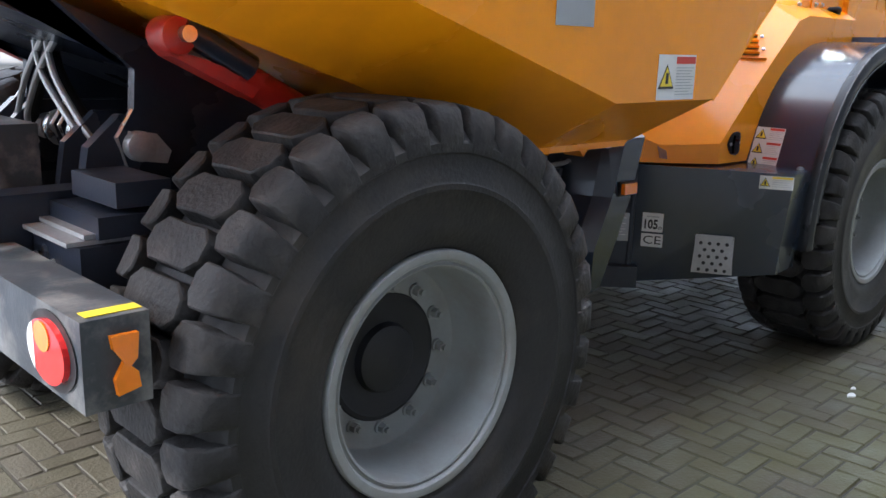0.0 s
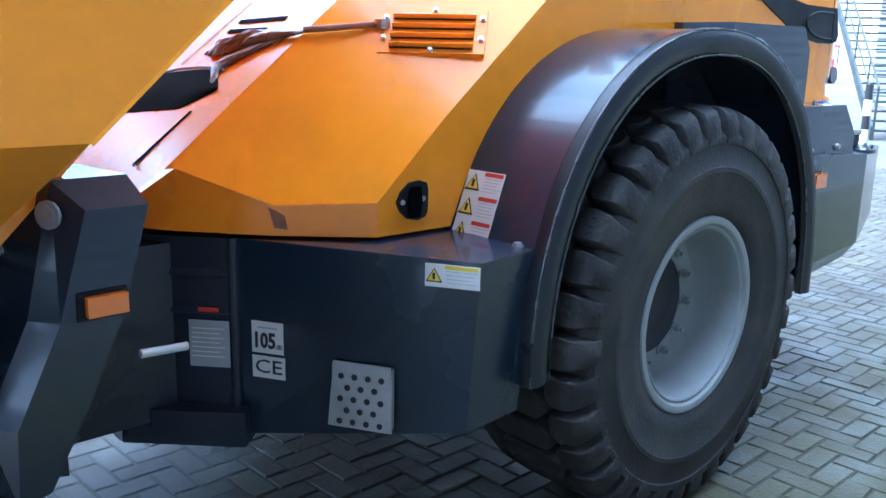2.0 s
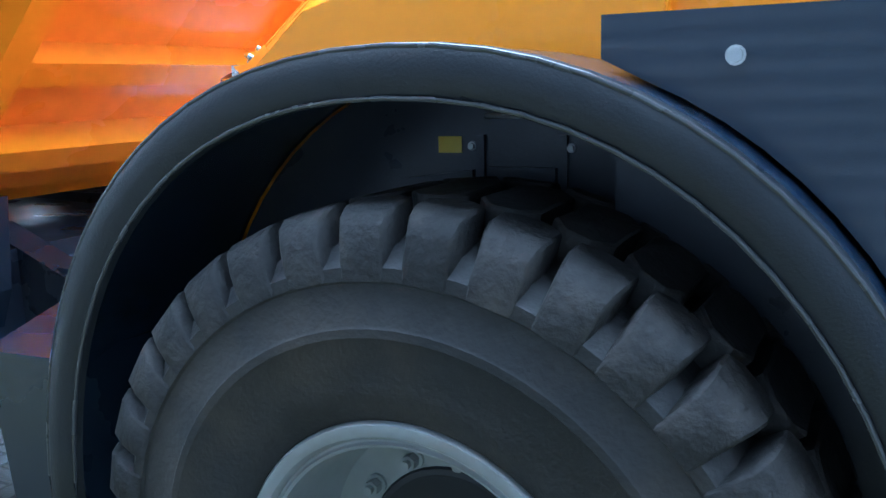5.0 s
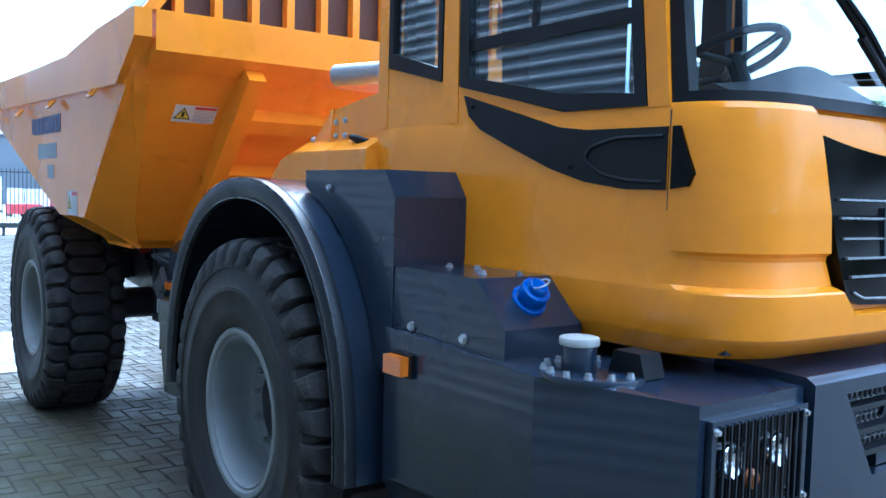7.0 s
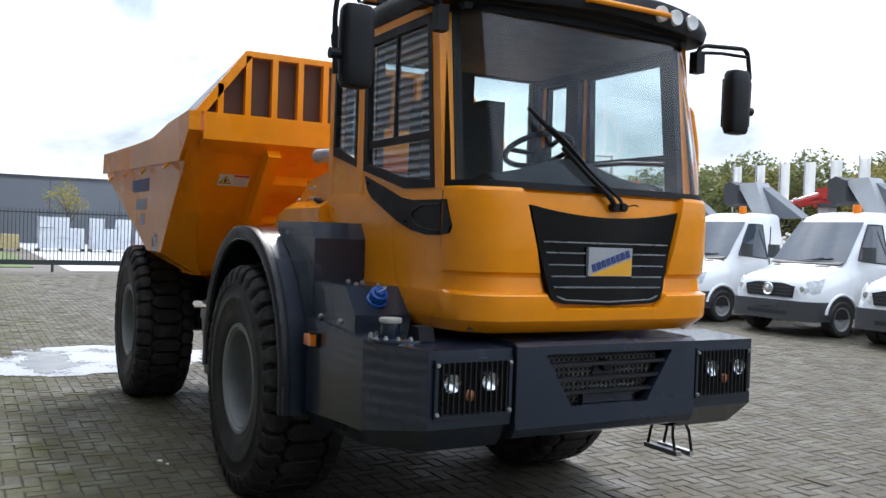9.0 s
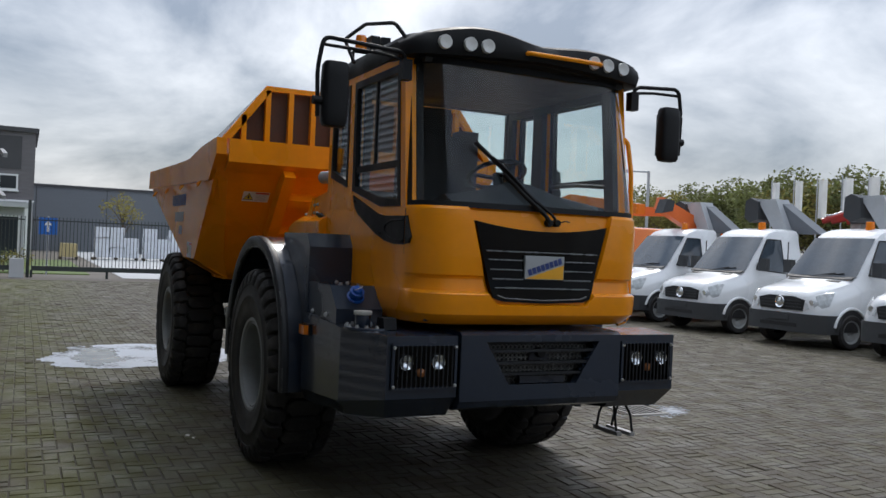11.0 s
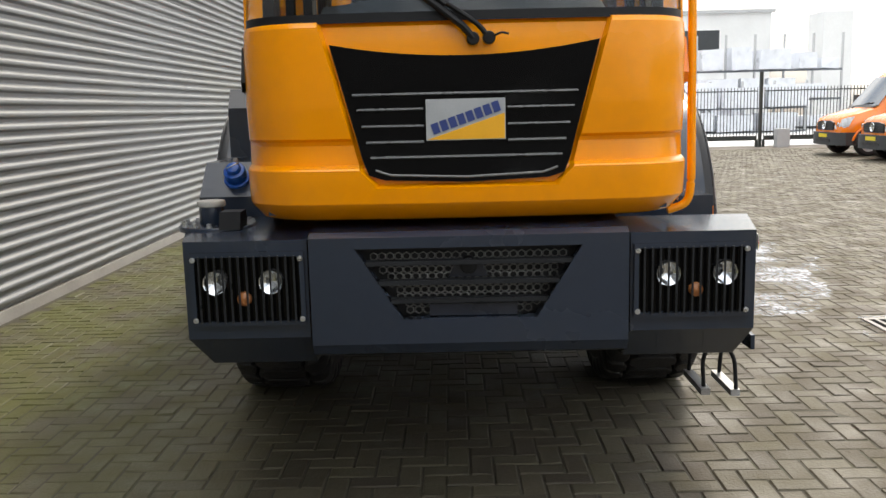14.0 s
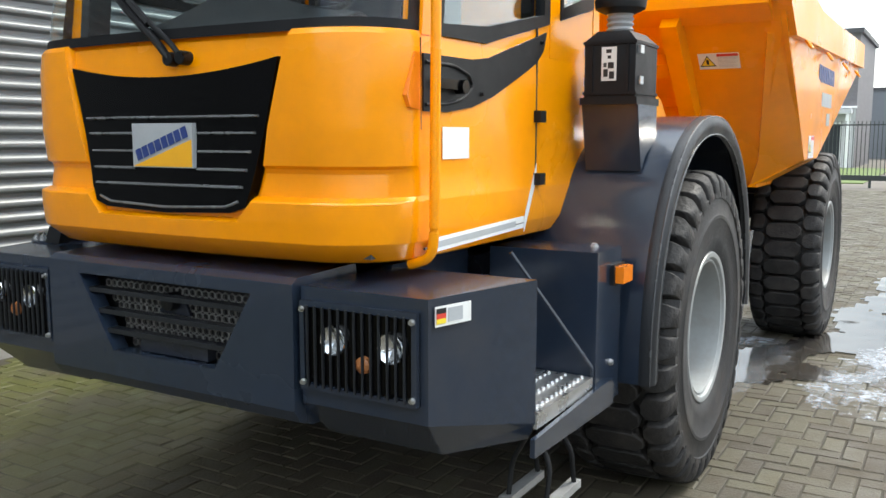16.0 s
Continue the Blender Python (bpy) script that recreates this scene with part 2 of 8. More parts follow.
LAMP_GLASS = glass("lamp_glass", (0.95, 0.96, 0.97), 0.05)


# ---- mesh helpers ----
def part(name, bm, mat, parent=None, label="", smooth=False, mats=()):
    """Links a bmesh as one mesh object, under a thing or a part."""
    bmesh.ops.recalc_face_normals(bm, faces=bm.faces)
    me = bpy.data.meshes.new(name)
    bm.to_mesh(me)
    bm.free()
    me.materials.append(mat)
    for extra in mats:
        me.materials.append(extra)
    if smooth:
        me.shade_smooth()
        me.set_sharp_from_angle(angle=radians(38))
    ob = new(name, me)
    if parent is not None:
        ob.parent = parent
        ob.matrix_parent_inverse = parent.matrix_world.inverted()
    if label:
        tagged(ob, label)
    return ob


def thing(name, at, label, category, group="", kind=""):
    ob = new(name)
    ob.empty_display_size = 0.2
    ob.location = at
    ob.matrix_world = Matrix.Translation(at)
    return tagged(ob, label, category, group, kind)


def bevelled(bm, width, seg=2, angle=30):
    edges = [e for e in bm.edges if len(e.link_faces) == 2 and e.calc_face_angle(0) > radians(angle)]
    if edges and width:
        bmesh.ops.bevel(bm, geom=edges, offset=width, segments=seg, profile=0.5, affect="EDGES", clamp_overlap=True)
    return bm


def add_box(bm, x0, x1, y0, y1, z0, z1, m=None):
    v = [bm.verts.new(p) for p in ((x0, y0, z0), (x1, y0, z0), (x1, y1, z0), (x0, y1, z0), (x0, y0, z1), (x1, y0, z1), (x1, y1, z1), (x0, y1, z1))]
    if m is not None:
        for q in v:
            q.co = m @ q.co
    for f in ((3, 2, 1, 0), (4, 5, 6, 7), (0, 1, 5, 4), (1, 2, 6, 5), (2, 3, 7, 6), (3, 0, 4, 7)):
        bm.faces.new([v[i] for i in f])
    return bm


def box(x0, x1, y0, y1, z0, z1, bevel=0.0, m=None, seg=2):
    bm = bmesh.new()
    add_box(bm, x0, x1, y0, y1, z0, z1)
    bevelled(bm, bevel, seg)
    if m is not None:
        bmesh.ops.transform(bm, matrix=m, verts=bm.verts)
    return bm


def add_prism(bm, pts, axis, a, b):
    """A flat outline swept along an axis. pts: (y, z) for x, (x, z) for y, (x, y) for z."""
    def at(p, s):
        return {"x": (s, p[0], p[1]), "y": (p[0], s, p[1]), "z": (p[0], p[1], s)}[axis]
    lo = [bm.verts.new(at(p, a)) for p in pts]
    hi = [bm.verts.new(at(p, b)) for p in pts]
    n = len(pts)
    bm.faces.new(lo)
    bm.faces.new(hi[::-1])
    for i in range(n):
        bm.faces.new((lo[i], hi[i], hi[(i + 1) % n], lo[(i + 1) % n]))
    return bm


def prism(pts, axis, a, b, bevel=0.0, seg=2):
    bm = add_prism(bmesh.new(), pts, axis, a, b)
    return bevelled(bm, bevel, seg)


def loft(rows, closed=True, caps=True):
    """A skin through rows of points of equal count."""
    bm = bmesh.new()
    grid = [[bm.verts.new(p) for p in row] for row in rows]
    n = len(rows[0])
    for a, b in zip(grid, grid[1:]):
        for i in range(n if closed else n - 1):
            j = (i + 1) % n
            bm.faces.new((a[i], a[j], b[j], b[i]))
    if closed and caps:
        bm.faces.new(grid[0][::-1])
        bm.faces.new(grid[-1])
    return bm


def add_cyl(bm, p, q, r, seg=16, r2=None):
    p, q = Vector(p), Vector(q)
    d = q - p
    m = Matrix.Translation((p + q) / 2) @ d.to_track_quat("Z", "Y").to_matrix().to_4x4()
    bmesh.ops.create_cone(bm, cap_ends=True, segments=seg, radius1=r, radius2=r if r2 is None else r2, depth=d.length, matrix=m)
    return bm


def cyl(p, q, r, seg=16, r2=None, bevel=0.0):
    return bevelled(add_cyl(bmesh.new(), p, q, r, seg, r2), bevel)


def rounded_path(points, radius, steps=5):
    pts = [Vector(p) for p in points]
    out = [pts[0]]
    for a, b, c in zip(pts, pts[1:], pts[2:]):
        u, v = (a - b), (c - b)
        r = min(radius, u.length * 0.45, v.length * 0.45)
        p0, p1 = b + u.normalized() * r, b + v.normalized() * r
        for k in range(steps + 1):
            t = k / steps
            out.append(p0 * (1 - t) ** 2 + b * 2 * t * (1 - t) + p1 * t * t)
    out.append(pts[-1])
    return out


def add_tube(bm, points, r, seg=10, radius=0.06, squash=None):
    path = rounded_path(points, radius) if radius else [Vector(p) for p in points]
    rings, up = [], Vector((0, 0, 1))
    for i, p in enumerate(path):
        d = (path[min(i + 1, len(path) - 1)] - path[max(i - 1, 0)]).normalized()
        side = d.cross(up)
        if side.length < 0.05:
            side = d.cross(Vector((1, 0, 0)))
        side.normalize()
        top = side.cross(d).normalized()
        rings.append([bm.verts.new(p + side * math.cos(2 * math.pi * k / seg) * r + top * math.sin(2 * math.pi * k / seg) * r) for k in range(seg)])
    for a, b in zip(rings, rings[1:]):
        for k in range(seg):
            bm.faces.new((a[k], a[(k + 1) % seg], b[(k + 1) % seg], b[k]))
    bm.faces.new(rings[0][::-1])
    bm.faces.new(rings[-1])
    return bm


def tube(points, r, seg=10, radius=0.06):
    return add_tube(bmesh.new(), points, r, seg, radius)


def lathe(profile, seg=48):
    """Profile of (w, r) turned round the y axis; a closed ring where the profile closes."""
    rows = []
    for k in range(seg):
        a = 2 * math.pi * k / seg
        rows.append([(r * math.cos(a), w, r * math.sin(a)) for w, r in profile])
    bm = bmesh.new()
    grid = [[bm.verts.new(p) for p in row] for row in rows]
    for k in range(seg):
        a, b = grid[k], grid[(k + 1) % seg]
        for i in range(len(profile) - 1):
            bm.faces.new((a[i], a[i + 1], b[i + 1], b[i]))
    return bm


def quad_plate(corners, thick, bevel=0.0):
    """A plate on four or more corners, thick away from its normal."""
    pts = [Vector(c) for c in corners]
    nrm = (pts[1] - pts[0]).cross(pts[-1] - pts[0]).normalized()
    bm = bmesh.new()
    a = [bm.verts.new(p) for p in pts]
    b = [bm.verts.new(p - nrm * thick) for p in pts]
    bm.faces.new(a)
    bm.faces.new(b[::-1])
    n = len(pts)
    for i in range(n):
        bm.faces.new((a[i], b[i], b[(i + 1) % n], a[(i + 1) % n]))
    return bevelled(bm, bevel)


def facing(origin, right, up):
    """A frame on a surface: x to the right, y up, z out of it."""
    r = Vector(right).normalized()
    u = Vector(up)
    u = (u - r * u.dot(r)).normalized()
    o = r.cross(u)
    return Matrix(((r.x, u.x, o.x, origin[0]), (r.y, u.y, o.y, origin[1]), (r.z, u.z, o.z, origin[2]), (0, 0, 0, 1)))


def lettering(text, m, height, mat, parent, name="lettering", bold=0.0, stretch=1.0, width=None):
    """Words cut from the built-in font, turned into a mesh."""
    cu = bpy.data.curves.new(name, "FONT")
    cu.body, cu.size, cu.align_x, cu.align_y = text, height / 0.72, "CENTER", "CENTER"
    cu.extrude, cu.offset, cu.resolution_u = 0.0012, bold, 2
    tmp = bpy.data.objects.new("tmp", cu)
    scene.collection.objects.link(tmp)
    bpy.context.view_layer.update()
    me = bpy.data.meshes.new_from_object(tmp.evaluated_get(bpy.context.evaluated_depsgraph_get()))
    bpy.data.objects.remove(tmp)
    if width:
        xs = [v.co.x for v in me.vertices]
        stretch = width / (max(xs) - min(xs))
    me.transform(m @ Matrix.Diagonal((stretch, 1, 1, 1)))
    me.materials.clear()
    me.materials.append(mat)
    ob = new(name, me)
    ob.parent = parent
    ob.matrix_parent_inverse = parent.matrix_world.inverted()
    return ob


def flat_piece(m, x0, x1, y0, y1, lift, mat, parent, name):
    bm = add_box(bmesh.new(), x0, x1, y0, y1, lift - 0.0015, lift)
    bmesh.ops.transform(bm, matrix=m, verts=bm.verts)
    return part(name, bm, mat, parent)


def warning_label(m, w, h, parent, rows=1, bar=None, split=0.45):
    """A white sticker: yellow triangle field, coloured bar and lines of unreadable print."""
    sticker = flat_piece(m, -w / 2, w / 2, -h / 2, h / 2, 0.002, LABEL, parent, "warning_sticker")
    tagged(sticker, "white warning sticker with yellow triangle")
    bar = bar or LABEL_RED
    rh = h / rows
    for k in range(rows):
        yc = h / 2 - rh * (k + 0.5)
        s = min(rh * 0.42, w * split * 0.45)
        xc = -w / 2 + w * split * 0.5
        for scale, lift, mat in ((1.0, 0.0034, INK), (0.78, 0.0046, LABEL_YELLOW)):
            bm = bmesh.new()
            tri = [(xc - s * scale, yc - s * 0.8 * scale), (xc + s * scale, yc - s * 0.8 * scale), (xc, yc + s * 0.9 * scale)]
            add_prism(bm, tri, "z", lift - 0.0012, lift)
            bmesh.ops.transform(bm, matrix=m, verts=bm.verts)
            part("warning_triangle", bm, mat, sticker)
        flat_piece(m, xc - s * 0.16, xc + s * 0.16, yc - s * 0.45, yc + s * 0.3, 0.0056, INK, sticker, "triangle_mark")
        x0, x1 = -w / 2 + w * split + 0.004, w / 2 - 0.005
        top = yc + rh * 0.46
        flat_piece(m, x0, x1, top - rh * 0.16, top, 0.0034, bar, sticker, "colour_bar")
        bm = bmesh.new()
        n = max(3, int(rh / 0.014))
        for i in range(n):
            y = top - rh * 0.24 - i * rh * 0.66 / n
            add_box(bm, x0 + 0.003, x0 + (x1 - x0) * (0.97 - 0.2 * ((i * 7) % 3) / 2), y - rh * 0.012 - 0.0006, y, 0.002, 0.0032)
        bmesh.ops.transform(bm, matrix=m, verts=bm.verts)
        part("print_lines", bm, LABEL_GREY, sticker)
    return sticker


def bolts(points, direction, r, parent, mat=None, name="bolt", depth=0.012):
    d = Vector(direction).normalized()
    for p in points:
        bm = bmesh.new()
        add_cyl(bm, Vector(p) - d * 0.003, Vector(p) + d * depth * 0.35, r * 1.35, 12)
        add_cyl(bm, Vector(p) + d * depth * 0.3, Vector(p) + d * depth, r, 6)
        part(name, bm, mat or STEEL, parent)


def word_blocks(m, width, height, count, mat, parent):
    """A maker's name as a row of plain blocks."""
    pitch = width / count
    for k in range(count):
        x = -width / 2 + pitch * (k + 0.5)
        flat_piece(m, x - pitch * 0.40, x + pitch * 0.40, -height / 2, height / 2, 0.0015, mat, parent, "name_block")


# ---- articulated dump truck ----
TRUCK = thing("dump_truck", (0, 0, 0), "orange and anthracite articulated dump truck parked on brick paving", "dump truck")
TYRE_R, AXLE_Z = 0.725, 0.705


def tyre_mesh():
    half = [(0.205, 0.338), (0.232, 0.362), (0.246, 0.42), (0.252, 0.50), (0.256, 0.505), (0.256, 0.52), (0.252, 0.525), (0.250, 0.595), (0.254, 0.60), (0.254, 0.622), (0.244, 0.63), (0.224, 0.652), (0.190, 0.664), (0.10, 0.668)]
    prof = half + [(-w, r) for w, r in half[::-1]]
    bm = lathe(prof, 72)
    return bm


def add_lug(bm, a0, a1, rows):
    """rows: (w, r_top, r_base, a0 shift, a1 shift) across the tyre."""
    tops, bases = [], []
    for w, rt, rb, s0, s1 in rows:
        pair_t, pair_b = [], []
        for a, inset in ((a0 + s0, 0.006), (a1 + s1, -0.006)):
            pair_t.append(bm.verts.new((rt * math.cos(a + inset), w, rt * math.sin(a + inset))))
            pair_b.append(bm.verts.new((rb * math.cos(a), w, rb * math.sin(a))))
        tops.append(pair_t)
        bases.append(pair_b)
    for i in range(len(rows) - 1):
        bm.faces.new((tops[i][0], tops[i][1], tops[i + 1][1], tops[i + 1][0]))
        for k in (0, 1):
            bm.faces.new((tops[i][k], tops[i + 1][k], bases[i + 1][k], bases[i][k]))
    for i in (0, -1):
        bm.faces.new((tops[i][0], tops[i][1], bases[i][1], bases[i][0]))


def tread_mesh():
    """Hexagon blocks along the middle, interlocked with a row of shoulder blocks on either side."""
    bm = bmesh.new()
    n = 34
    step = 2 * math.pi / n
    for k in range(n):
        a = k * step
        for s in (1, -1):
            add_lug(bm, a + step * 0.07, a + step * 0.93, [
                (s * 0.134, TYRE_R - 0.002, 0.665, step * 0.22, -step * 0.22), (s * 0.156, TYRE_R - 0.001, 0.68, 0, 0), (s * 0.205, TYRE_R - 0.006, 0.66, step * 0.01, -step * 0.01),
                (s * 0.232, TYRE_R - 0.020, 0.63, step * 0.04, -step * 0.04), (s * 0.250, TYRE_R - 0.052, 0.615, step * 0.08, -step * 0.08), (s * 0.2575, TYRE_R - 0.092, 0.60, step * 0.07, -step * 0.07)])
        off = step * 0.5
        add_lug(bm, a + off + step * 0.055, a + off + step * 0.945, [
            (-0.126, TYRE_R - 0.002, 0.665, step * 0.24, -step * 0.24), (-0.086, TYRE_R, 0.665, 0, 0), (0.0, TYRE_R, 0.665, step * 0.02, -step * 0.02), (0.086, TYRE_R, 0.665, 0, 0), (0.126, TYRE_R - 0.002, 0.665, step * 0.24, -step * 0.24)])
    bmesh.ops.recalc_face_normals(bm, faces=bm.faces)
    return bevelled(bm, 0.0045, 1, 40)


def rim_mesh():
    prof = [(0.190, 0.320), (0.200, 0.342), (0.212, 0.352), (0.225, 0.352), (0.232, 0.347), (0.233, 0.338), (0.230, 0.325), (0.222, 0.319), (0.215, 0.317), (0.216, 0.312), (0.221, 0.308), (0.217, 0.302), (0.200, 0.298), (0.170, 0.296),
            (0.10, 0.290), (0.055, 0.284), (0.035, 0.272), (0.030, 0.255), (0.030, 0.15), (0.0, 0.15), (0.0, 0.29), (-0.16, 0.30), (-0.20, 0.325), (-0.215, 0.36), (-0.20, 0.35), (0.190, 0.325)]
    return lathe(prof, 64)


def wheel(at, side, turn, size=1.0):
    """A wheel whose outside looks to side (-1: right of the truck)."""
    m = Matrix.Translation(at) @ Matrix.Diagonal((1, side, 1, 1)) @ Matrix.Rotation(turn, 4, "Y")
    def put(bm, grow=1.0):
        bmesh.ops.transform(bm, matrix=m @ Matrix.Diagonal((grow, 1, grow, 1)), verts=bm.verts)
        for v in bm.verts:
            if v.co.z < 0.003:
                v.co.z = 0.003
        return bm
    rim = part("wheel", put(rim_mesh()), RIM, TRUCK, "light grey painted steel rim", smooth=True)
    part("tyre", put(tyre_mesh(), size), RUBBER, rim, "dusty black rubber earthmover tyre", smooth=True)
    part("tread", put(tread_mesh(), size), TREAD, rim, "worn blocky tyre tread", smooth=True)
    hub = lathe([(0.0305, 0.190), (0.036, 0.186), (0.038, 0.175), (0.034, 0.168), (0.030, 0.105), (0.052, 0.098), (0.058, 0.085), (0.054, 0.001)], 40)
    part("hub", put(hub), HUB, rim, "matt black hub", smooth=True)
    for k in range(12):
        a = 2 * math.pi * k / 12
        bm = bmesh.new()
        c = Vector((0.212 * math.cos(a), 0.030, 0.212 * math.sin(a)))
        add_cyl(bm, c, c + Vector((0, 0.008, 0)), 0.021, 14)
        add_cyl(bm, c + Vector((0, 0.008, 0)), c + Vector((0, 0.030, 0)), 0.0155, 6)
        add_cyl(bm, c + Vector((0, 0.030, 0)), c + Vector((0, 0.042, 0)), 0.009, 8)
        part("wheel_nut", put(bm), RIM, rim)
    return rim


for i, (wx, wy) in enumerate(((0, -1.012), (0, 1.012), (-3.495, -1.11), (-3.495, 1.11))):
    wheel((wx, wy, AXLE_Z if wx > -1 else 0.72), -1 if wy < 0 else 1, (0.113, 0.03, 0.047, 0.14)[i], 1.0 if wx > -1 else 1.02)

# axles and chassis
part("axle", cyl((0, -0.98, AXLE_Z), (0, 0.98, AXLE_Z), 0.12, 20), UNDER, TRUCK, smooth=True)
part("axle", cyl((-3.51, -1.08, 0.72), (-3.51, 1.08, 0.72), 0.12, 20), UNDER, TRUCK, smooth=True)
part("axle_housing", bevelled(add_box(bmesh.new(), -0.25, 0.25, -0.28, 0.28, 0.5, 0.98), 0.06), UNDER, TRUCK)
part("axle_housing", bevelled(add_box(bmesh.new(), -3.67, -3.17, -0.28, 0.28, 0.5, 0.98), 0.06), UNDER, TRUCK)
part("front_chassis", prism([(-1.25, 0.75), (1.95, 0.72), (1.95, 1.12), (-1.25, 1.06)], "y", -0.52, 0.52, 0.02), UNDER, TRUCK)
for s in (-1, 1):
    part("chassis_rail", prism([(-4.35, 0.86), (-1.62, 0.62), (-1.62, 0.98), (-2.1, 1.17), (-4.35, 1.17)], "y", s * 0.42 - 0.06, s * 0.42 + 0.06, 0.012), UNDER, TRUCK)
part("pivot_block", box(-1.95, -1.36, -0.46, 0.46, 0.52, 1.04, 0.02), UNDER, TRUCK)
for zz in (0.58, 0.98):
    part("pivot_pin", cyl((-1.5, 0, zz - 0.06), (-1.5, 0, zz + 0.1), 0.16, 24, bevel=0.01), UNDER, TRUCK)
part("chassis_pan", prism([(-3.0, 0.69), (-1.93, 0.515), (-1.93, 1.10), (-3.0, 1.14)], "y", -0.62, 0.62, 0.02), UNDER, TRUCK)
for z, r in ((0.60, 0.02), (0.80, 0.012), (1.0, 0.012)):
    part("chassis_flange", box(-2.95, -1.95, -0.64, -0.62, z + 0.06, z + 0.08 + r, 0.004), UNDER, TRUCK)

# fenders: sheet, edging and rear stay, right and left
ARCH_C, ARCH_A, ARCH_B = (-0.008, 0.70), 0.881, 0.972


def arch(t, grow=0.0):
    """A place on the fender's curve; t from 0 (rear foot) to 1 (front foot)."""
    a = math.pi * (1.0 - t)
    x = ARCH_C[0] + (ARCH_A + grow) * math.copysign(abs(math.cos(a)) ** 0.92, math.cos(a))
    z = ARCH_C[1] + (ARCH_B + grow) * math.sin(a) ** 0.92
    return x, z


def fender(s):
    n = 36
    rows = []
    feet = [(arch(0)[0] + 0.005, 0.665)] + [arch(i / n) for i in range(n + 1)] + [(arch(1)[0] - 0.0, 0.64)]
    inner = 0.70
    for i, (x, z) in enumerate(feet):
        cx, cz = ARCH_C[0] - x, (ARCH_C[1] - z)
        l = math.hypot(cx, cz) or 1
        t = 0.006
        rows.append([(x, s * inner, z), (x, s * 1.195, z), (x + cx / l * t, s * 1.195, z + cz / l * t), (x + cx / l * t, s * inner, z + cz / l * t)])
    sheet = part("fender", loft(rows), GREY, TRUCK, "anthracite sheet metal wheel arch", smooth=True)
    # rounded edging along the outer rim
    rows = []
    prof = [(1.185, -0.004), (1.215, 0.004), (1.240, -0.004), (1.252, -0.024), (1.250, -0.05), (1.238, -0.078), (1.222, -0.086), (1.222, -0.076), (1.200, -0.06), (1.185, -0.02)]
    for i, (x, z) in enumerate(feet):
        nx, nz = feet[min(i + 1, len(feet) - 1)][0] - feet[max(i - 1, 0)][0], feet[min(i + 1, len(feet) - 1)][1] - feet[max(i - 1, 0)][1]
        l = math.hypot(nx, nz)
        ox, oz = -nz / l, nx / l
        rows.append([(x + ox * d, s * y, z + oz * d) for y, d in prof])
    part("fender_edging", loft(rows), TRIM_RUBBER, sheet, "black rubber fender edging", smooth=True)
    # thin pale tubes that paint the highlight lines on both edges
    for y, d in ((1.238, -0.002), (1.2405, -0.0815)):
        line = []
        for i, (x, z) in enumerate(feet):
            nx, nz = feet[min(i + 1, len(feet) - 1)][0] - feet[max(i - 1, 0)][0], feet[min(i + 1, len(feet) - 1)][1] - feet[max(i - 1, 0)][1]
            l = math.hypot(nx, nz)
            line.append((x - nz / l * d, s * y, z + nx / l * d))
        part("edging_bead", tube(line, 0.0045, 8, 0), HIGHLIGHT_RUBBER, sheet, smooth=True)
    pts = [(x * 0.985, z - 0.01) for x, z in feet]
    part("liner", prism(pts, "y", s * 0.66, s * 0.70), UNDER, sheet, "dark inner wheel-arch panel")
    bolts([(-0.105, s * 0.701, 1.476), (0.119, s * 0.701, 1.473), (0.168, s * 0.701, 1.504), (0.314, s * 0.701, 1.408), (0.155, s * 0.701, 1.605), (0.218, s * 0.701, 1.552)], (0, s, 0), 0.0075, sheet, DULL_STEEL)
    part("liner_rib", box(-0.092, -0.074, min(s * 0.70, s * 0.712), max(s * 0.70, s * 0.712), 1.36, 1.50, 0.003), UNDER, sheet)
    part("liner_rib", box(0.094, 0.112, min(s * 0.70, s * 0.712), max(s * 0.70, s * 0.712), 1.36, 1.50, 0.003), UNDER, sheet)
    fl_pts = [(0.26, 0.66), (0.26, arch(0.596)[1] - 0.008)] + [(arch(k / 40)[0] - 0.008, arch(k / 40)[1] - 0.006) for k in range(24, 40)] + [(0.84, 0.66)]
    part("liner_plate", prism(fl_pts, "y", min(s * 0.70, s * 0.875), max(s * 0.70, s * 0.875)), UNDER, sheet)
    # pressed panels behind the tyre
    y0, y1 = min(s * 0.70, s * 0.716), max(s * 0.70, s * 0.716)
    part("liner_panel", prism([(-0.60, 1.20), (-0.44, 1.20), (-0.36, 1.28), (-0.24, 1.345), (-0.10, 1.375), (-0.10, 1.425), (-0.26, 1.405), (-0.42, 1.335)], "y", y0, y1, 0.006), UNDER, sheet)
    part("liner_panel", box(-0.066, 0.088, y0, y1, 1.375, 1.432, 0.006), UNDER, sheet)
    part("liner_hole", cyl((0.008, s * 0.7, 1.418), (0.008, s * 0.702, 1.418), 0.016, 16), INK, sheet)
    return sheet


f_right, f_left = fender(-1), fender(1)
warning_label(facing((-0.815, -0.945, 1.13), (0.0, -1.0, 0.0), (0.38, 0, 1)), 0.15, 0.225, f_right, rows=3)
sticker = flat_piece(facing((-0.158, -0.703, 1.479), (1, 0, 0), (0, 0, 1)), -0.028, 0.028, -0.018, 0.018, 0.002, LABEL_YELLOW, f_right, "sticker")
part("bracket", tube([(-0.063, -0.70, 1.539), (-0.063, -0.725, 1.541), (0.039, -0.725, 1.541), (0.039, -0.70, 1.539)], 0.006, 8, 0.01), DULL_STEEL, f_right)

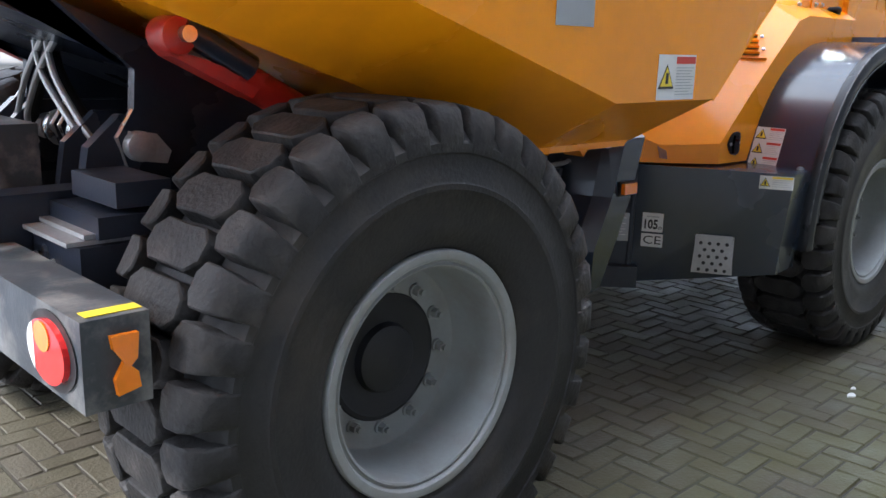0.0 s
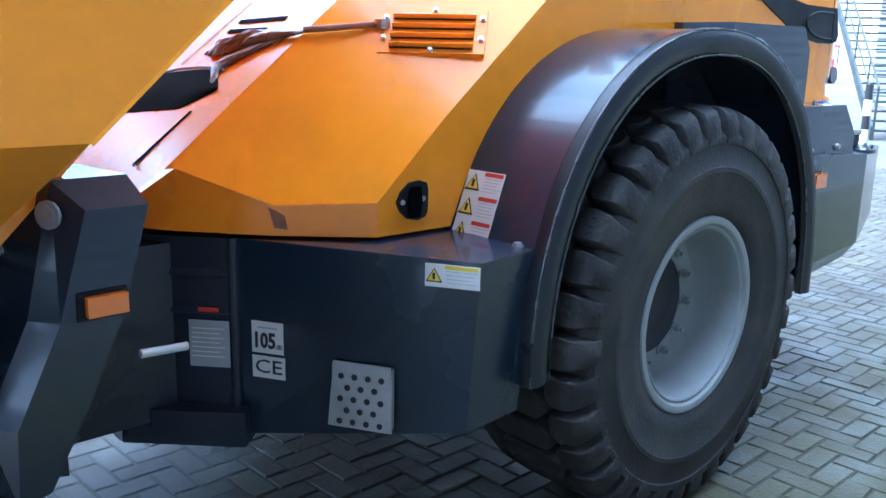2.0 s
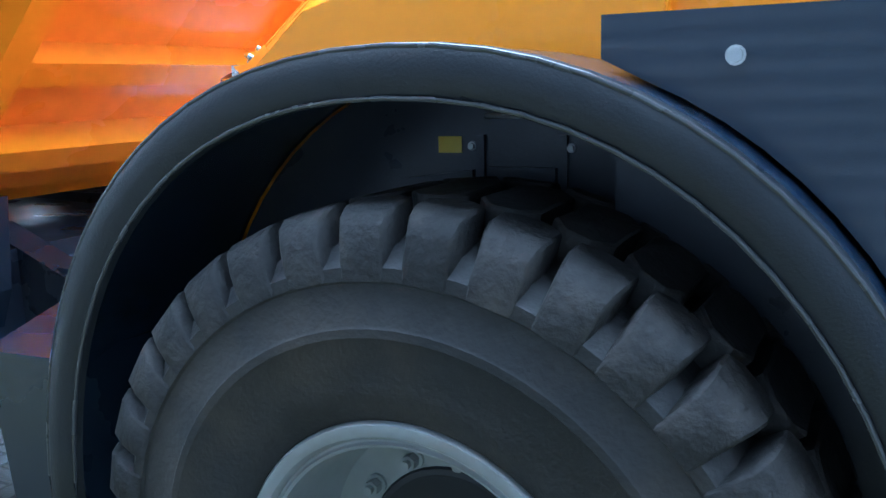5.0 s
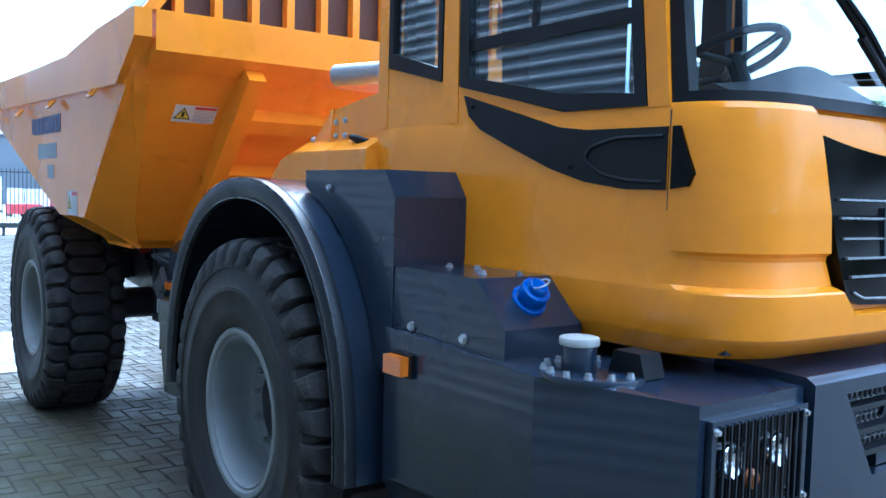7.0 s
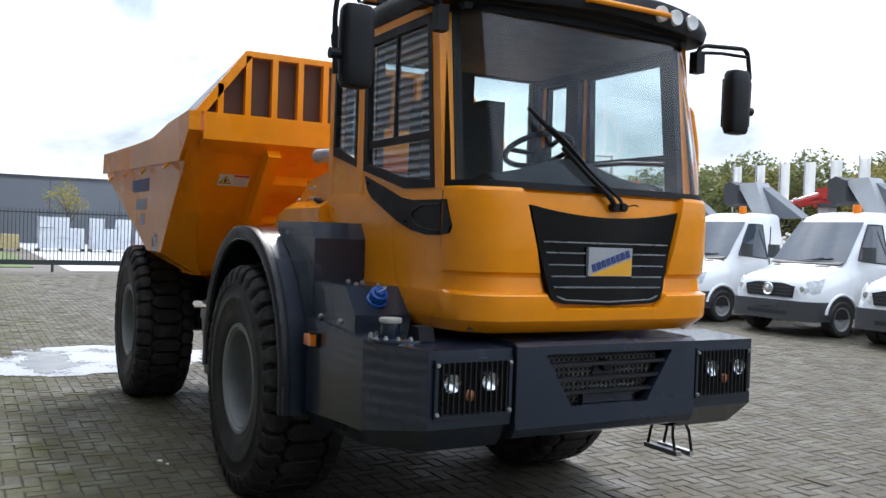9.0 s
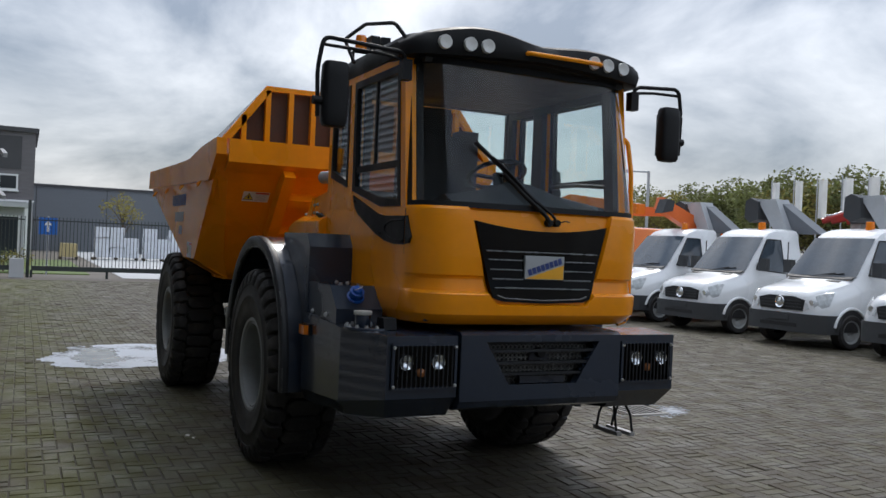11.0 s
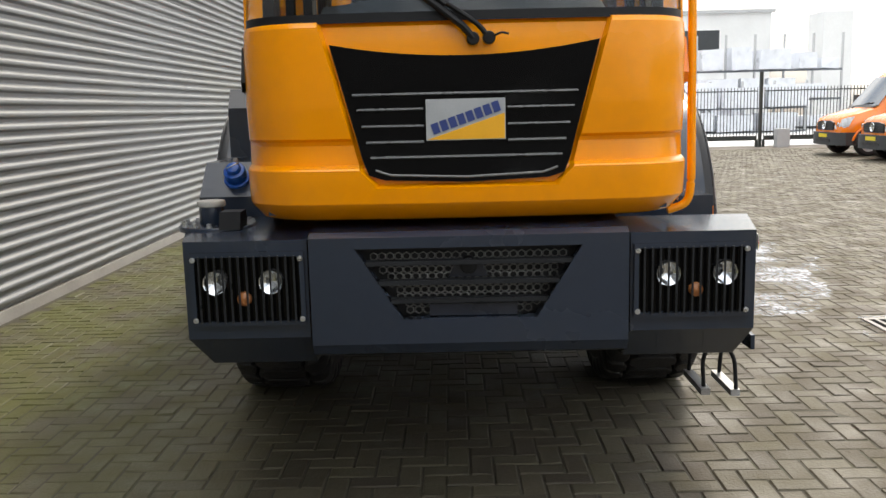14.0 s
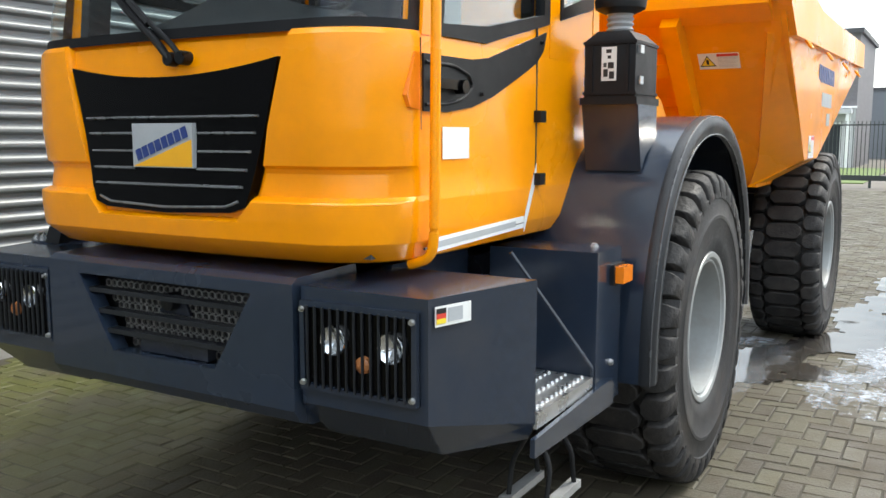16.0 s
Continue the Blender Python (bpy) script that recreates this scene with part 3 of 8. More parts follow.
# oblique rear boxes of the front frame
for s in (-1, 1):
    pts = [(-1.425, s * 0.595), (-1.077, s * 1.222), (-0.850, s * 1.205), (-0.80, s * 0.70), (-0.80, s * 0.30), (-1.40, s * 0.30)]
    bm = add_prism(bmesh.new(), pts, "z", 0.47, 1.055)
    for v in bm.verts:
        if v.co.z < 0.7 and abs(v.co.y) > 1.0:
            v.co.z += 0.10
            v.co.y -= s * 0.04
        if v.co.z > 1.0 and abs(v.co.y) < 0.6:
            v.co.z += 0.005
    bevelled(bm, 0.008)
    frame_box = part("frame_box", bm, GREY, TRUCK, "anthracite oblique frame box")
    hinge_plate = part("hinge_plate", prism([(-1.66, s * 0.30), (-1.66, s * 0.335), (-1.437, s * 0.598), (-1.40, s * 0.56), (-1.40, s * 0.30)], "z", 0.49, 1.06, 0.010), UNDER, TRUCK, "dark hinge box with pressed ribs")
    for z in (0.97, 0.86):
        part("hinge_rib", quad_plate([(-1.64, s * 0.357, z), (-1.46, s * 0.570, z), (-1.452, s * 0.590, z - 0.02), (-1.648, s * 0.362, z - 0.02)][:: s], 0.012, 0.004), UNDER, hinge_plate)
    part("lower_step", prism([(-1.70, s * 0.30), (-1.70, s * 0.40), (-1.45, s * 0.66), (-1.38, s * 0.60), (-1.38, s * 0.30)], "z", 0.455, 0.56, 0.012), UNDER, hinge_plate)
    part("frame_strap", cyl((-1.432, s * 0.590, 0.50), (-1.432, s * 0.590, 1.06), 0.016, 12), UNDER, frame_box)
    if s < 0:
        along, upv = Vector((0.348, -0.627, 0)), (0, 0, 1)
        def on_face(k, z):
            p = Vector((-1.425, -0.595, z)) + along * k
            return facing(p + Vector((-0.874, -0.485, 0)) * 0.002, along, upv)
        warning_label(on_face(0.893, 1.013), 0.150, 0.062, frame_box, bar=LABEL_YELLOW, split=0.34)
        m = on_face(0.138, 0.695)
        ce = flat_piece(m, -0.052, 0.052, -0.038, 0.028, 0.002, LABEL, frame_box, "conformity_sticker")
        lettering("CE", m @ pose(0, -0.005, 0.003), 0.042, INK, ce, width=0.085)
        m = on_face(0.135, 0.780)
        db = flat_piece(m, -0.050, 0.050, -0.048, 0.046, 0.002, LABEL, frame_box, "noise_sticker")
        lettering("105", m @ pose(-0.010, -0.012, 0.003), 0.046, INK, db, bold=0.002, width=0.064)
        lettering("dB", m @ pose(0.036, -0.026, 0.003), 0.014, INK, db)
        flat_piece(m, -0.03, 0.03, 0.026, 0.030, 0.0035, LABEL_GREY, db, "print_line")
        m = on_face(0.545, 0.648)
        plate = part("perforated_plate", quad_plate([m @ Vector(p) for p in ((-0.095, -0.09, 0.03), (0.095, -0.09, 0.03), (0.085, 0.095, 0.012), (-0.085, 0.095, 0.012))], 0.004), DULL_STEEL, frame_box, "galvanised perforated cover plate")
        bm = bmesh.new()
        for r in range(5):
            for c in range(4 - (r % 2)):
                x, y = -0.06 + 0.04 * c + (0.02 if r % 2 else 0), 0.055 - 0.032 * r
                zz = 0.021 - (y - 0.0) * 0.097 + 0.0015
                p = m @ Vector((x, y, zz))
                add_cyl(bm, p, p + (m.to_3x3() @ Vector((0, 0, 1))) * 0.0012, 0.0088, 12)
        part("perforations", bm, INK, plate)
        for c in ((-0.088, -0.05), (0.088, -0.05)):
            part("plate_side", quad_plate([m @ Vector((c[0], -0.085, 0.028)), m @ Vector((c[0], 0.09, 0.012)), m @ Vector((c[0], 0.09, 0.0)), m @ Vector((c[0], -0.085, 0.0))], 0.003), DULL_STEEL, plate)
        m = facing((-1.489, -0.5465, 0.750), (0.648, -0.762, 0), (0, 0, 1))
        tp = flat_piece(m, -0.06, 0.06, -0.07, 0.07, 0.002, LABEL_GREY, TRUCK, "type_plate")
        tagged(tp, "silver type plate with unreadable print")
        for q in range(7):
            flat_piece(m, -0.052, 0.03 if q % 2 else 0.045, 0.044 - q * 0.014, 0.047 - q * 0.014, 0.0034, LABEL, tp, "print_line")
        flat_piece(m, -0.03, 0.03, 0.095, 0.108, 0.002, LABEL_RED, TRUCK, "red_sticker")
        bolts([(-0.86, -1.15, 1.056)], (0, 0, 1), 0.013, frame_box)

# engine cover between cab and tub
HY = 0.862
HOOD = [  # x, z of crease, y of crease, bottom z, top z, top half-width
    (-1.64, 1.115, 0.300, 1.073, 1.105, 0.285), (-1.535, 1.250, 0.470, 1.073, 1.240, 0.405), (-1.338, 1.153, 0.661, 1.066, 1.393, 0.391), (-1.13, 1.166, HY, 1.068, 1.556, 0.383), (-0.875, 1.395, HY, 1.066, 1.757, 0.374)]
rows = []
for hx, top, wide in ((-0.845, 1.781, 0.372), (-0.78, 1.832, 0.370), (-0.70, 1.895, 0.365), (-0.62, 1.955, 0.36), (-0.52, 1.985, 0.39), (-0.42, 1.985, 0.48), (-0.30, 1.985, 0.55), (-0.15, 1.985, 0.55), (0.0, 1.985, 0.55), (0.15, 1.985, 0.55), (0.34, 1.985, 0.55)):
    cosine = min(1.0, abs((hx - ARCH_C[0]) / ARCH_A) ** (1 / 0.92))
    HOOD.append((hx, min(1.80, 1.395 + (hx + 0.875) * 0.82), HY, max(1.066, ARCH_C[1] + ARCH_B * (1 - cosine * cosine) ** 0.46 - 0.004), top, wide))
for x, zc, yc, zb, zt, yt in HOOD:
    rows.append([(x, -yc, zb), (x, -yc, zc), (x, -yt, zt), (x, yt, zt), (x, yc, zc), (x, yc, zb)])
hood = part("engine_cover", bevelled(loft(rows), 0.010, angle=14), ORANGE, TRUCK, "orange faceted engine cover", smooth=True)
hood.data.set_sharp_from_angle(angle=radians(15))


vm = facing((-0.754, -0.671, 1.639), (0.63, -0.776, 0.0), (0.54, 0.44, 0.752))
vent = part("vent", bevelled(add_box(bmesh.new(), -0.165, 0.165, -0.092, 0.092, -0.012, 0.006), 0.003), ORANGE, hood)
vent.data.transform(vm)
for q in range(4):
    y = -0.058 + q * 0.04
    bm = bmesh.new()
    add_prism(bm, [(y - 0.015, 0.006), (y + 0.014, 0.006), (y - 0.013, 0.028)], "x", -0.13, 0.13)
    bmesh.ops.transform(bm, matrix=vm, verts=bm.verts)
    part("louvre", bm, ORANGE, vent)
    bm = add_box(bmesh.new(), -0.128, 0.128, y - 0.0175, y - 0.0152, 0.0065, 0.012)
    bmesh.ops.transform(bm, matrix=vm, verts=bm.verts)
    part("louvre_slot", bm, INK, vent)
bolts([vm @ Vector(p) for p in ((-0.152, 0.05, 0.006), (0, 0.084, 0.006), (0.152, 0.05, 0.006), (0.0, -0.082, 0.006), (0.152, -0.035, 0.006), (-0.152, -0.035, 0.006))], vm.to_3x3() @ Vector((0, 0, 1)), 0.007, vent)
lm = facing((-0.998, -HY - 0.001, 1.160), (1, 0, 0), (0, 0, 1))
latch = bmesh.new()
add_prism(latch, [(-0.066, 0.0), (-0.050, 0.030), (-0.020, 0.054), (0.020, 0.058), (0.046, 0.050), (0.052, 0.030), (0.052, -0.032), (0.044, -0.050), (0.012, -0.058), (-0.026, -0.050), (-0.052, -0.026)], "z", 0, 0.008)
bevelled(latch, 0.003)
bmesh.ops.transform(latch, matrix=lm, verts=latch.verts)
latch = part("latch", latch, BLACK, hood, "black cover latch")
bm = prism([(-0.022, -0.046), (0.012, -0.046), (0.020, 0.0), (0.014, 0.042), (-0.020, 0.042), (-0.030, 0.0)], "z", 0.008, 0.02, 0.004)
bmesh.ops.transform(bm, matrix=lm, verts=bm.verts)
part("latch_grip", bm, GLOSS_BLACK, latch)
bolts([lm @ Vector((-0.046, 0.0, 0.008)), lm @ Vector((0.032, 0.004, 0.008))], (0, -1, 0), 0.006, latch, depth=0.006)
# rubber, and flat plates painting the shade inside slits and slots
DARK_GAP = material("matt_dark_gap_and_rubber", (0.005, 0.005, 0.006), 0.95, var=0.2, scale=9, spec=0.05)
# seams, rubber-lined opening and slots on the cover's sloping top
def on_top(x, y, lift=0.0):
    return Vector((x - 0.62 * lift, y, 1.344 + (x + 1.4) * 0.788 + 0.79 * lift))


part("cover_slit", quad_plate([on_top(-1.548, -0.240, 0.006), on_top(-1.35, -0.222, 0.004), on_top(-1.35, -0.230, 0.004), on_top(-1.545, -0.226, 0.006)], 0.003), DARK_GAP, hood)
part("cover_seam", quad_plate([on_top(-1.183, 0.156, 0.003), on_top(-0.90, 0.148, 0.003), on_top(-0.90, 0.143, 0.003), on_top(-1.183, 0.151, 0.003)][::-1], 0.002), LABEL_GREY, hood)
rows = []
for k in range(13):
    u = k / 12
    y = -0.235 + 0.60 * u
    front = -1.262 + 0.070 * min(1, u / 0.20) - 0.065 * u ** 2
    back = -1.272 - 0.062 * min(1, u / 0.15) - 0.075 * u
    rows.append([on_top(back + (front - back) * q, y, 0.004 + 0.006 * math.sin(math.pi * q)) for q in (0.0, 0.15, 0.35, 0.55, 0.75, 0.92, 1.0)] + [on_top(front, y, -0.01), on_top(back, y, -0.01)])
part("rubber_bellows", loft(rows), DARK_GAP, hood, "black rubber bellows in the cover's opening", smooth=True)
part("opening_lip", tube([on_top(-1.196, -0.16, 0.004), on_top(-1.19, -0.05, 0.006), on_top(-1.205, 0.12, 0.006), on_top(-1.245, 0.32, 0.004)], 0.005, 8, 0.03), LABEL_GREY, hood)
for k, (x0, x1, y0, y1) in enumerate(((-0.994, -0.979, 0.075, -0.195), (-1.037, -1.027, 0.079, -0.150), (-1.082, -1.073, 0.080, -0.105), (-1.131, -1.125, 0.071, -0.060))):
    part("top_slot", quad_plate([on_top(x0 - 0.008, y0, 0.0035), on_top(x1 - 0.008, y1, 0.0035), on_top(x1 + 0.008, y1, 0.0035), on_top(x0 + 0.008, y0, 0.0035)], 0.002), DARK_GAP, hood)
# leather cord and pouch lying on the cover
LEATHER = material("brown_leather", (0.30, 0.13, 0.055), 0.55, var=0.3, scale=20, bump=0.3)
WORN = material("worn_grey_leather", (0.16, 0.135, 0.12), 0.30, var=0.6, scale=16, bump=0.6, bump_scale=50, dirt=(0.22, 0.09, 0.03), dirt_amount=0.9, dirt_scale=14, coat=0.4)
part("strap", tube([(-0.850, -0.545, 1.662), (-0.94, -0.475, 1.650), (-1.047, -0.392, 1.638)], 0.010, 8, 0.03), LEATHER, hood, "brown leather strap")
part("strap_buckle", box(-0.872, -0.838, -0.562, -0.528, 1.645, 1.675, 0.005), STEEL, hood)
random.seed(2)


def crumpled(path, radii, flat):
    """A wrinkled bag of leather along a line on the cover."""
    rows = []
    n = 14
    for k in range(n + 1):
        u = k / n * (len(path) - 1)
        i = min(int(u), len(path) - 2)
        c0 = path[i].lerp(path[i + 1], u - i)
        r = radii[i] + (radii[i + 1] - radii[i]) * (u - i)
        along = (path[i + 1] - path[i]).normalized()
        side = along.cross(Vector((-0.62, 0, 0.79))).normalized()
        row = []
        for q in range(11):
            a = 2 * math.pi * q / 11
            rr = r * random.uniform(0.68, 1.28)
            row.append(c0 + side * rr * math.cos(a) + Vector((-0.62, 0, 0.79)) * (flat * rr * math.sin(a) + flat * r * 0.8))
        rows.append(row)
    return loft(rows)


part("worn_pouch", crumpled([on_top(-1.045, -0.40, 0.006), on_top(-1.065, -0.28), on_top(-1.083, -0.15), on_top(-1.115, -0.04), on_top(-1.140, 0.02)], (0.006, 0.020, 0.030, 0.032, 0.012), 0.75), WORN, hood, "crumpled worn leather pouch")
part("pouch_flap", crumpled([on_top(-1.065, -0.31), on_top(-1.13, -0.19), on_top(-1.19, -0.115), on_top(-1.235, -0.165), on_top(-1.265, -0.20)], (0.010, 0.022, 0.024, 0.014, 0.004), 0.5), WORN, hood, "crumpled leather flap")
part("paint_chip", quad_plate([(-1.352, -0.655, 1.148), (-1.340, -0.664, 1.090), (-1.312, -0.690, 1.085), (-1.318, -0.684, 1.125)], 0.003), LEATHER, hood, "brown worn patch in the paint")
# bolted bracket with hoses beside the cab
brk = part("bolted_bracket", prism([(-0.40, 1.72), (0.33, 1.72), (0.33, 2.04), (-0.10, 1.98), (-0.33, 1.80)], "y", -0.775, -0.765, 0.003), ORANGE, TRUCK)
part("bracket_edge", prism([(-0.13, 1.72), (-0.10, 1.72), (-0.07, 1.985), (-0.10, 1.985)], "y", -0.785, -0.775), ORANGE, brk)
bolts([(-0.26, -0.776, 1.86), (-0.22, -0.776, 1.81), (-0.30, -0.776, 1.81), (-0.05, -0.776, 1.93), (0.03, -0.776, 1.935), (-0.05, -0.776, 1.87), (0.03, -0.776, 1.87), (-0.05, -0.776, 1.80), (0.03, -0.776, 1.80)], (0, -1, 0), 0.010, brk)
for q in range(3):
    part("hose", tube([(0.33, -0.74 + 0.02 * q, 1.74 + 0.03 * q), (0.22, -0.80, 1.80 + 0.02 * q), (0.15, -0.80 - 0.015 * q, 1.86), (0.12, -0.74, 1.84), (0.14, -0.70, 1.78)], 0.014, 10, 0.05), BLACK, brk)

# exhaust pipe behind the cab
exh = part("exhaust_pipe", tube([(0.10, -0.50, 1.95), (0.05, -0.52, 2.17), (-0.12, -0.58, 2.17), (-0.30, -0.64, 2.17)], 0.050, 20, 0.10), DULL_STEEL, TRUCK, "bare steel exhaust pipe", smooth=True)
part("exhaust_heat_shield", cyl((0.14, -0.50, 1.95), (0.14, -0.50, 2.45), 0.09, 20, bevel=0.01), BLACK, TRUCK, smooth=True)
part("exhaust_clamp", cyl((-0.02, -0.555, 2.17), (0.02, -0.535, 2.17), 0.062, 20), STEEL, exh)

# ---- tub ----


def front_x(z):
    return -1.06 - 1.0 * (2.36 - z)


for s in (-1, 1):
    part("tub_side", prism([(front_x(2.30), 2.30), (front_x(2.16), 2.16), (front_x(1.43) - 0.105, 1.43), (-2.70, 1.43), (-5.22, 2.20), (-5.22, 2.30)], "y", s * 1.295, s * 1.325, 0.006), ORANGE, TRUCK, "orange steel tub side")
    # rim rail of box section
    rail_pts = [(-1.02, 2.50), (-1.10, 2.50), (-1.70, 2.475), (-2.38, 2.405), (-3.2, 2.41), (-5.28, 2.445), (-5.34, 2.23), (-1.33, 2.15), (-1.02, 2.36)]
    rail = part("tub_rail", prism(rail_pts, "y", s * 1.275, s * 1.362, 0.010), ORANGE, TRUCK, "orange box-section top rail with scuffed edge")
    for x in (-1.75, -2.75, -3.75, -4.7):
        part("lashing_eye", tube([(x - 0.045, s * 1.35, 2.165), (x - 0.045, s * 1.385, 2.115), (x + 0.045, s * 1.385, 2.115), (x + 0.045, s * 1.35, 2.165)], 0.009, 8, 0.02), ORANGE, rail)
    # sloping lower flank and underside
    low = quad_plate([(front_x(1.43) - 0.105, s * 1.325, 1.43), (-2.70, s * 1.325, 1.43), (-2.70, s * 0.98, 1.235), (-2.150, s * 0.98, 1.235)][:: -1 if s > 0 else 1], 0.02)
    part("tub_flank", low, ORANGE, TRUCK)
    low = quad_plate([(-2.70, s * 1.325, 1.43), (-5.22, s * 1.325, 2.20), (-5.22, s * 1.02, 2.02), (-2.70, s * 0.98, 1.235)][:: -1 if s > 0 else 1], 0.02)
    part("tub_flank", low, ORANGE, TRUCK)
part("tub_floor", prism([(front_x(1.235), 1.235), (-2.70, 1.235), (-5.22, 2.17), (-5.22, 2.21), (-2.70, 1.28), (front_x(1.28), 1.28)], "y", -1.02, 1.02, 0.006), ORANGE, TRUCK)
# front wall: sloping plate, frame posts, cross ribs
fp = part("tub_front", quad_plate([(front_x(2.36), -1.294, 2.36), (front_x(2.16), -1.294, 2.16), (front_x(1.44), -1.06, 1.44), (front_x(1.24), -0.98, 1.24), (front_x(1.24), 0.98, 1.24), (front_x(1.44), 1.06, 1.44), (front_x(2.16), 1.294, 2.16), (front_x(2.36), 1.294, 2.36)], 0.02), ORANGE, TRUCK, "orange sloping tub front wall")
part("tub_front_rail", prism([(-1.02, 2.30), (-1.02, 2.50), (-1.13, 2.50), (-1.16, 2.22)], "y", -1.255, 1.255, 0.008), ORANGE, TRUCK, "orange front top rail")


def front_frame(y, z):
    return facing((front_x(z), y, z), (0, 1, 0), (1, 0, 1))


for s in (-1, 1):
    # corner strips, posts
    for y0, y1, h in ((0.655, 0.755, 0.13),):
        m = front_frame(0, 1.80)
        bm = add_box(bmesh.new(), min(s * y0, s * y1), max(s * y0, s * y1), -0.78, 0.70, 0.0, h)
        bevelled(bm, 0.012)
        bmesh.ops.transform(bm, matrix=m, verts=bm.verts)
        part("tub_post", bm, ORANGE, fp)
    corner = [(front_x(2.16) - 0.03, s * 1.327, 2.16), (front_x(1.42) - 0.09, s * 1.327, 1.425), (front_x(1.42) + 0.016, s * 1.06, 1.42), (front_x(2.16) + 0.016, s * 1.215, 2.16)]
    part("tub_corner_plate", quad_plate(corner[:: -s], 0.03), ORANGE, fp)
    gusset = [(front_x(1.43) - 0.105, s * 1.325, 1.432), (-2.165, s * 0.975, 1.235), (front_x(1.43) + 0.012, s * 1.06, 1.432)]
    part("tub_corner_gusset", quad_plate(gusset[:: -s], 0.02), ORANGE, fp)
for z, h in ((2.045, 0.10), (1.74, 0.10), (1.48, 0.12)):
    m = front_frame(0, z)
    bm = add_box(bmesh.new(), -0.64, 0.64, -0.05, 0.05, 0.0, h)
    bevelled(bm, 0.012)
    bmesh.ops.transform(bm, matrix=m, verts=bm.verts)
    part("tub_rib", bm, ORANGE, fp)
for s in (-1, 1):
    m = facing((front_x(2.03) + 0.003, s * 0.92, 2.03), (0, 1, 0), (1, 0, 1))
    warning_label(m, 0.24, 0.12, fp, bar=LABEL_RED)
# warning sign and lettering on the sides
for s in (-1, 1):
    right = (1, 0, 0) if s < 0 else (-1, 0, 0)
    ts = [o for o in TRUCK.children if o.name.startswith("tub_side")][0 if s < 0 else 1]
    warning_label(facing((-2.360, s * 1.326, 1.510), right, (0, 0, 1)), 0.235, 0.15, ts)
    m = facing((-3.05, s * 1.326, 2.02), right, (0, 0, 1))
    word_blocks(m, 0.78, 0.115, 8, BLUE_INK, ts)
    flat_piece(m, -0.27, 0.27, -0.225, -0.125, 0.002, LABEL_GREY, ts, "grey_lettering_bar")
    flat_piece(m, 0.02, 0.20, -0.36, -0.27, 0.002, LABEL_GREY, ts, "grey_sticker")
    flat_piece(m, -0.47, -0.40, -0.045, 0.06, 0.002, BLUE_INK, ts, "maker_mark")
# headboard: frame, slats and brown backing plate
HB = [(-1.315, 2.50), (-0.945, 2.985), (0.945, 2.985), (1.315, 2.50)]
hb = part("headboard", box(-1.09, -1.05, -0.93, 0.93, 2.945, 2.99, 0.008), ORANGE, TRUCK, "orange slatted headboard guard")
for s in (-1, 1):
    part("headboard_rail", quad_plate([(-1.045, s * 1.315, 2.50), (-1.045, s * 0.945, 2.99), (-1.045, s * 0.895, 2.95), (-1.045, s * 1.235, 2.50)][:: s], 0.05, 0.006), ORANGE, hb)
part("headboard_plate", prism(HB, "x", -1.125, -1.115), RUST, hb, "dark brown headboard plate")
ys = [-1.13 + 0.2055 * q for q in range(12)]
for y in ys:
    top = 2.95 if abs(y) < 0.93 else 2.50 + (1.315 - abs(y)) / 0.37 * 0.49 - 0.025
    part("headboard_slat", box(-1.105, -1.045, y - 0.022, y + 0.022, 2.495, top, 0.005), ORANGE, hb)
part("headboard_side", quad_plate([(-1.10, -1.315, 2.49), (-1.10, -0.945, 2.985), (-2.0, -1.30, 2.46)], 0.01), DULL_STEEL, hb, "bare steel spill plate")
part("headboard_side", quad_plate([(-1.10, 1.315, 2.49), (-2.0, 1.30, 2.46), (-1.10, 0.945, 2.985)], 0.01), DULL_STEEL, hb, "bare steel spill plate")

# ---- front bumper, tank and step boxes ----
ZT = 1.15
# right tank: from the arch to the front corner
bm = loft([[(0.93, -1.13, 1.185), (1.64, -1.115, ZT), (2.085, -1.0, ZT), (2.085, -0.565, ZT), (0.93, -0.565, 1.185)],
           [(0.93, -1.13, 0.68), (1.64, -1.115, 0.72), (2.085, -1.0, 0.80), (2.085, -0.565, 0.80), (0.93, -0.565, 0.72)],
           [(0.93, -1.09, 0.60), (1.64, -1.06, 0.64), (1.96, -0.95, 0.675), (1.96, -0.565, 0.675), (0.93, -0.565, 0.64)]])
bevelled(bm, 0.010)
tank = part("side_tank", bm, GREY, TRUCK, "anthracite fuel tank box")
# left step box: front block, then the steps
bm = loft([[(1.64, 1.115, ZT), (2.085, 1.0, ZT), (2.085, 0.565, ZT), (1.64, 0.565, ZT)],
           [(1.64, 1.115, 0.70), (2.085, 1.0, 0.80), (2.085, 0.565, 0.80), (1.64, 0.565, 0.72)],
           [(1.64, 1.09, 0.645), (1.96, 0.97, 0.675), (1.96, 0.565, 0.675), (1.64, 0.565, 0.64)]])
bevelled(bm, 0.010)
lbox = part("step_box", bm, GREY, TRUCK, "anthracite bumper end with entry steps behind")
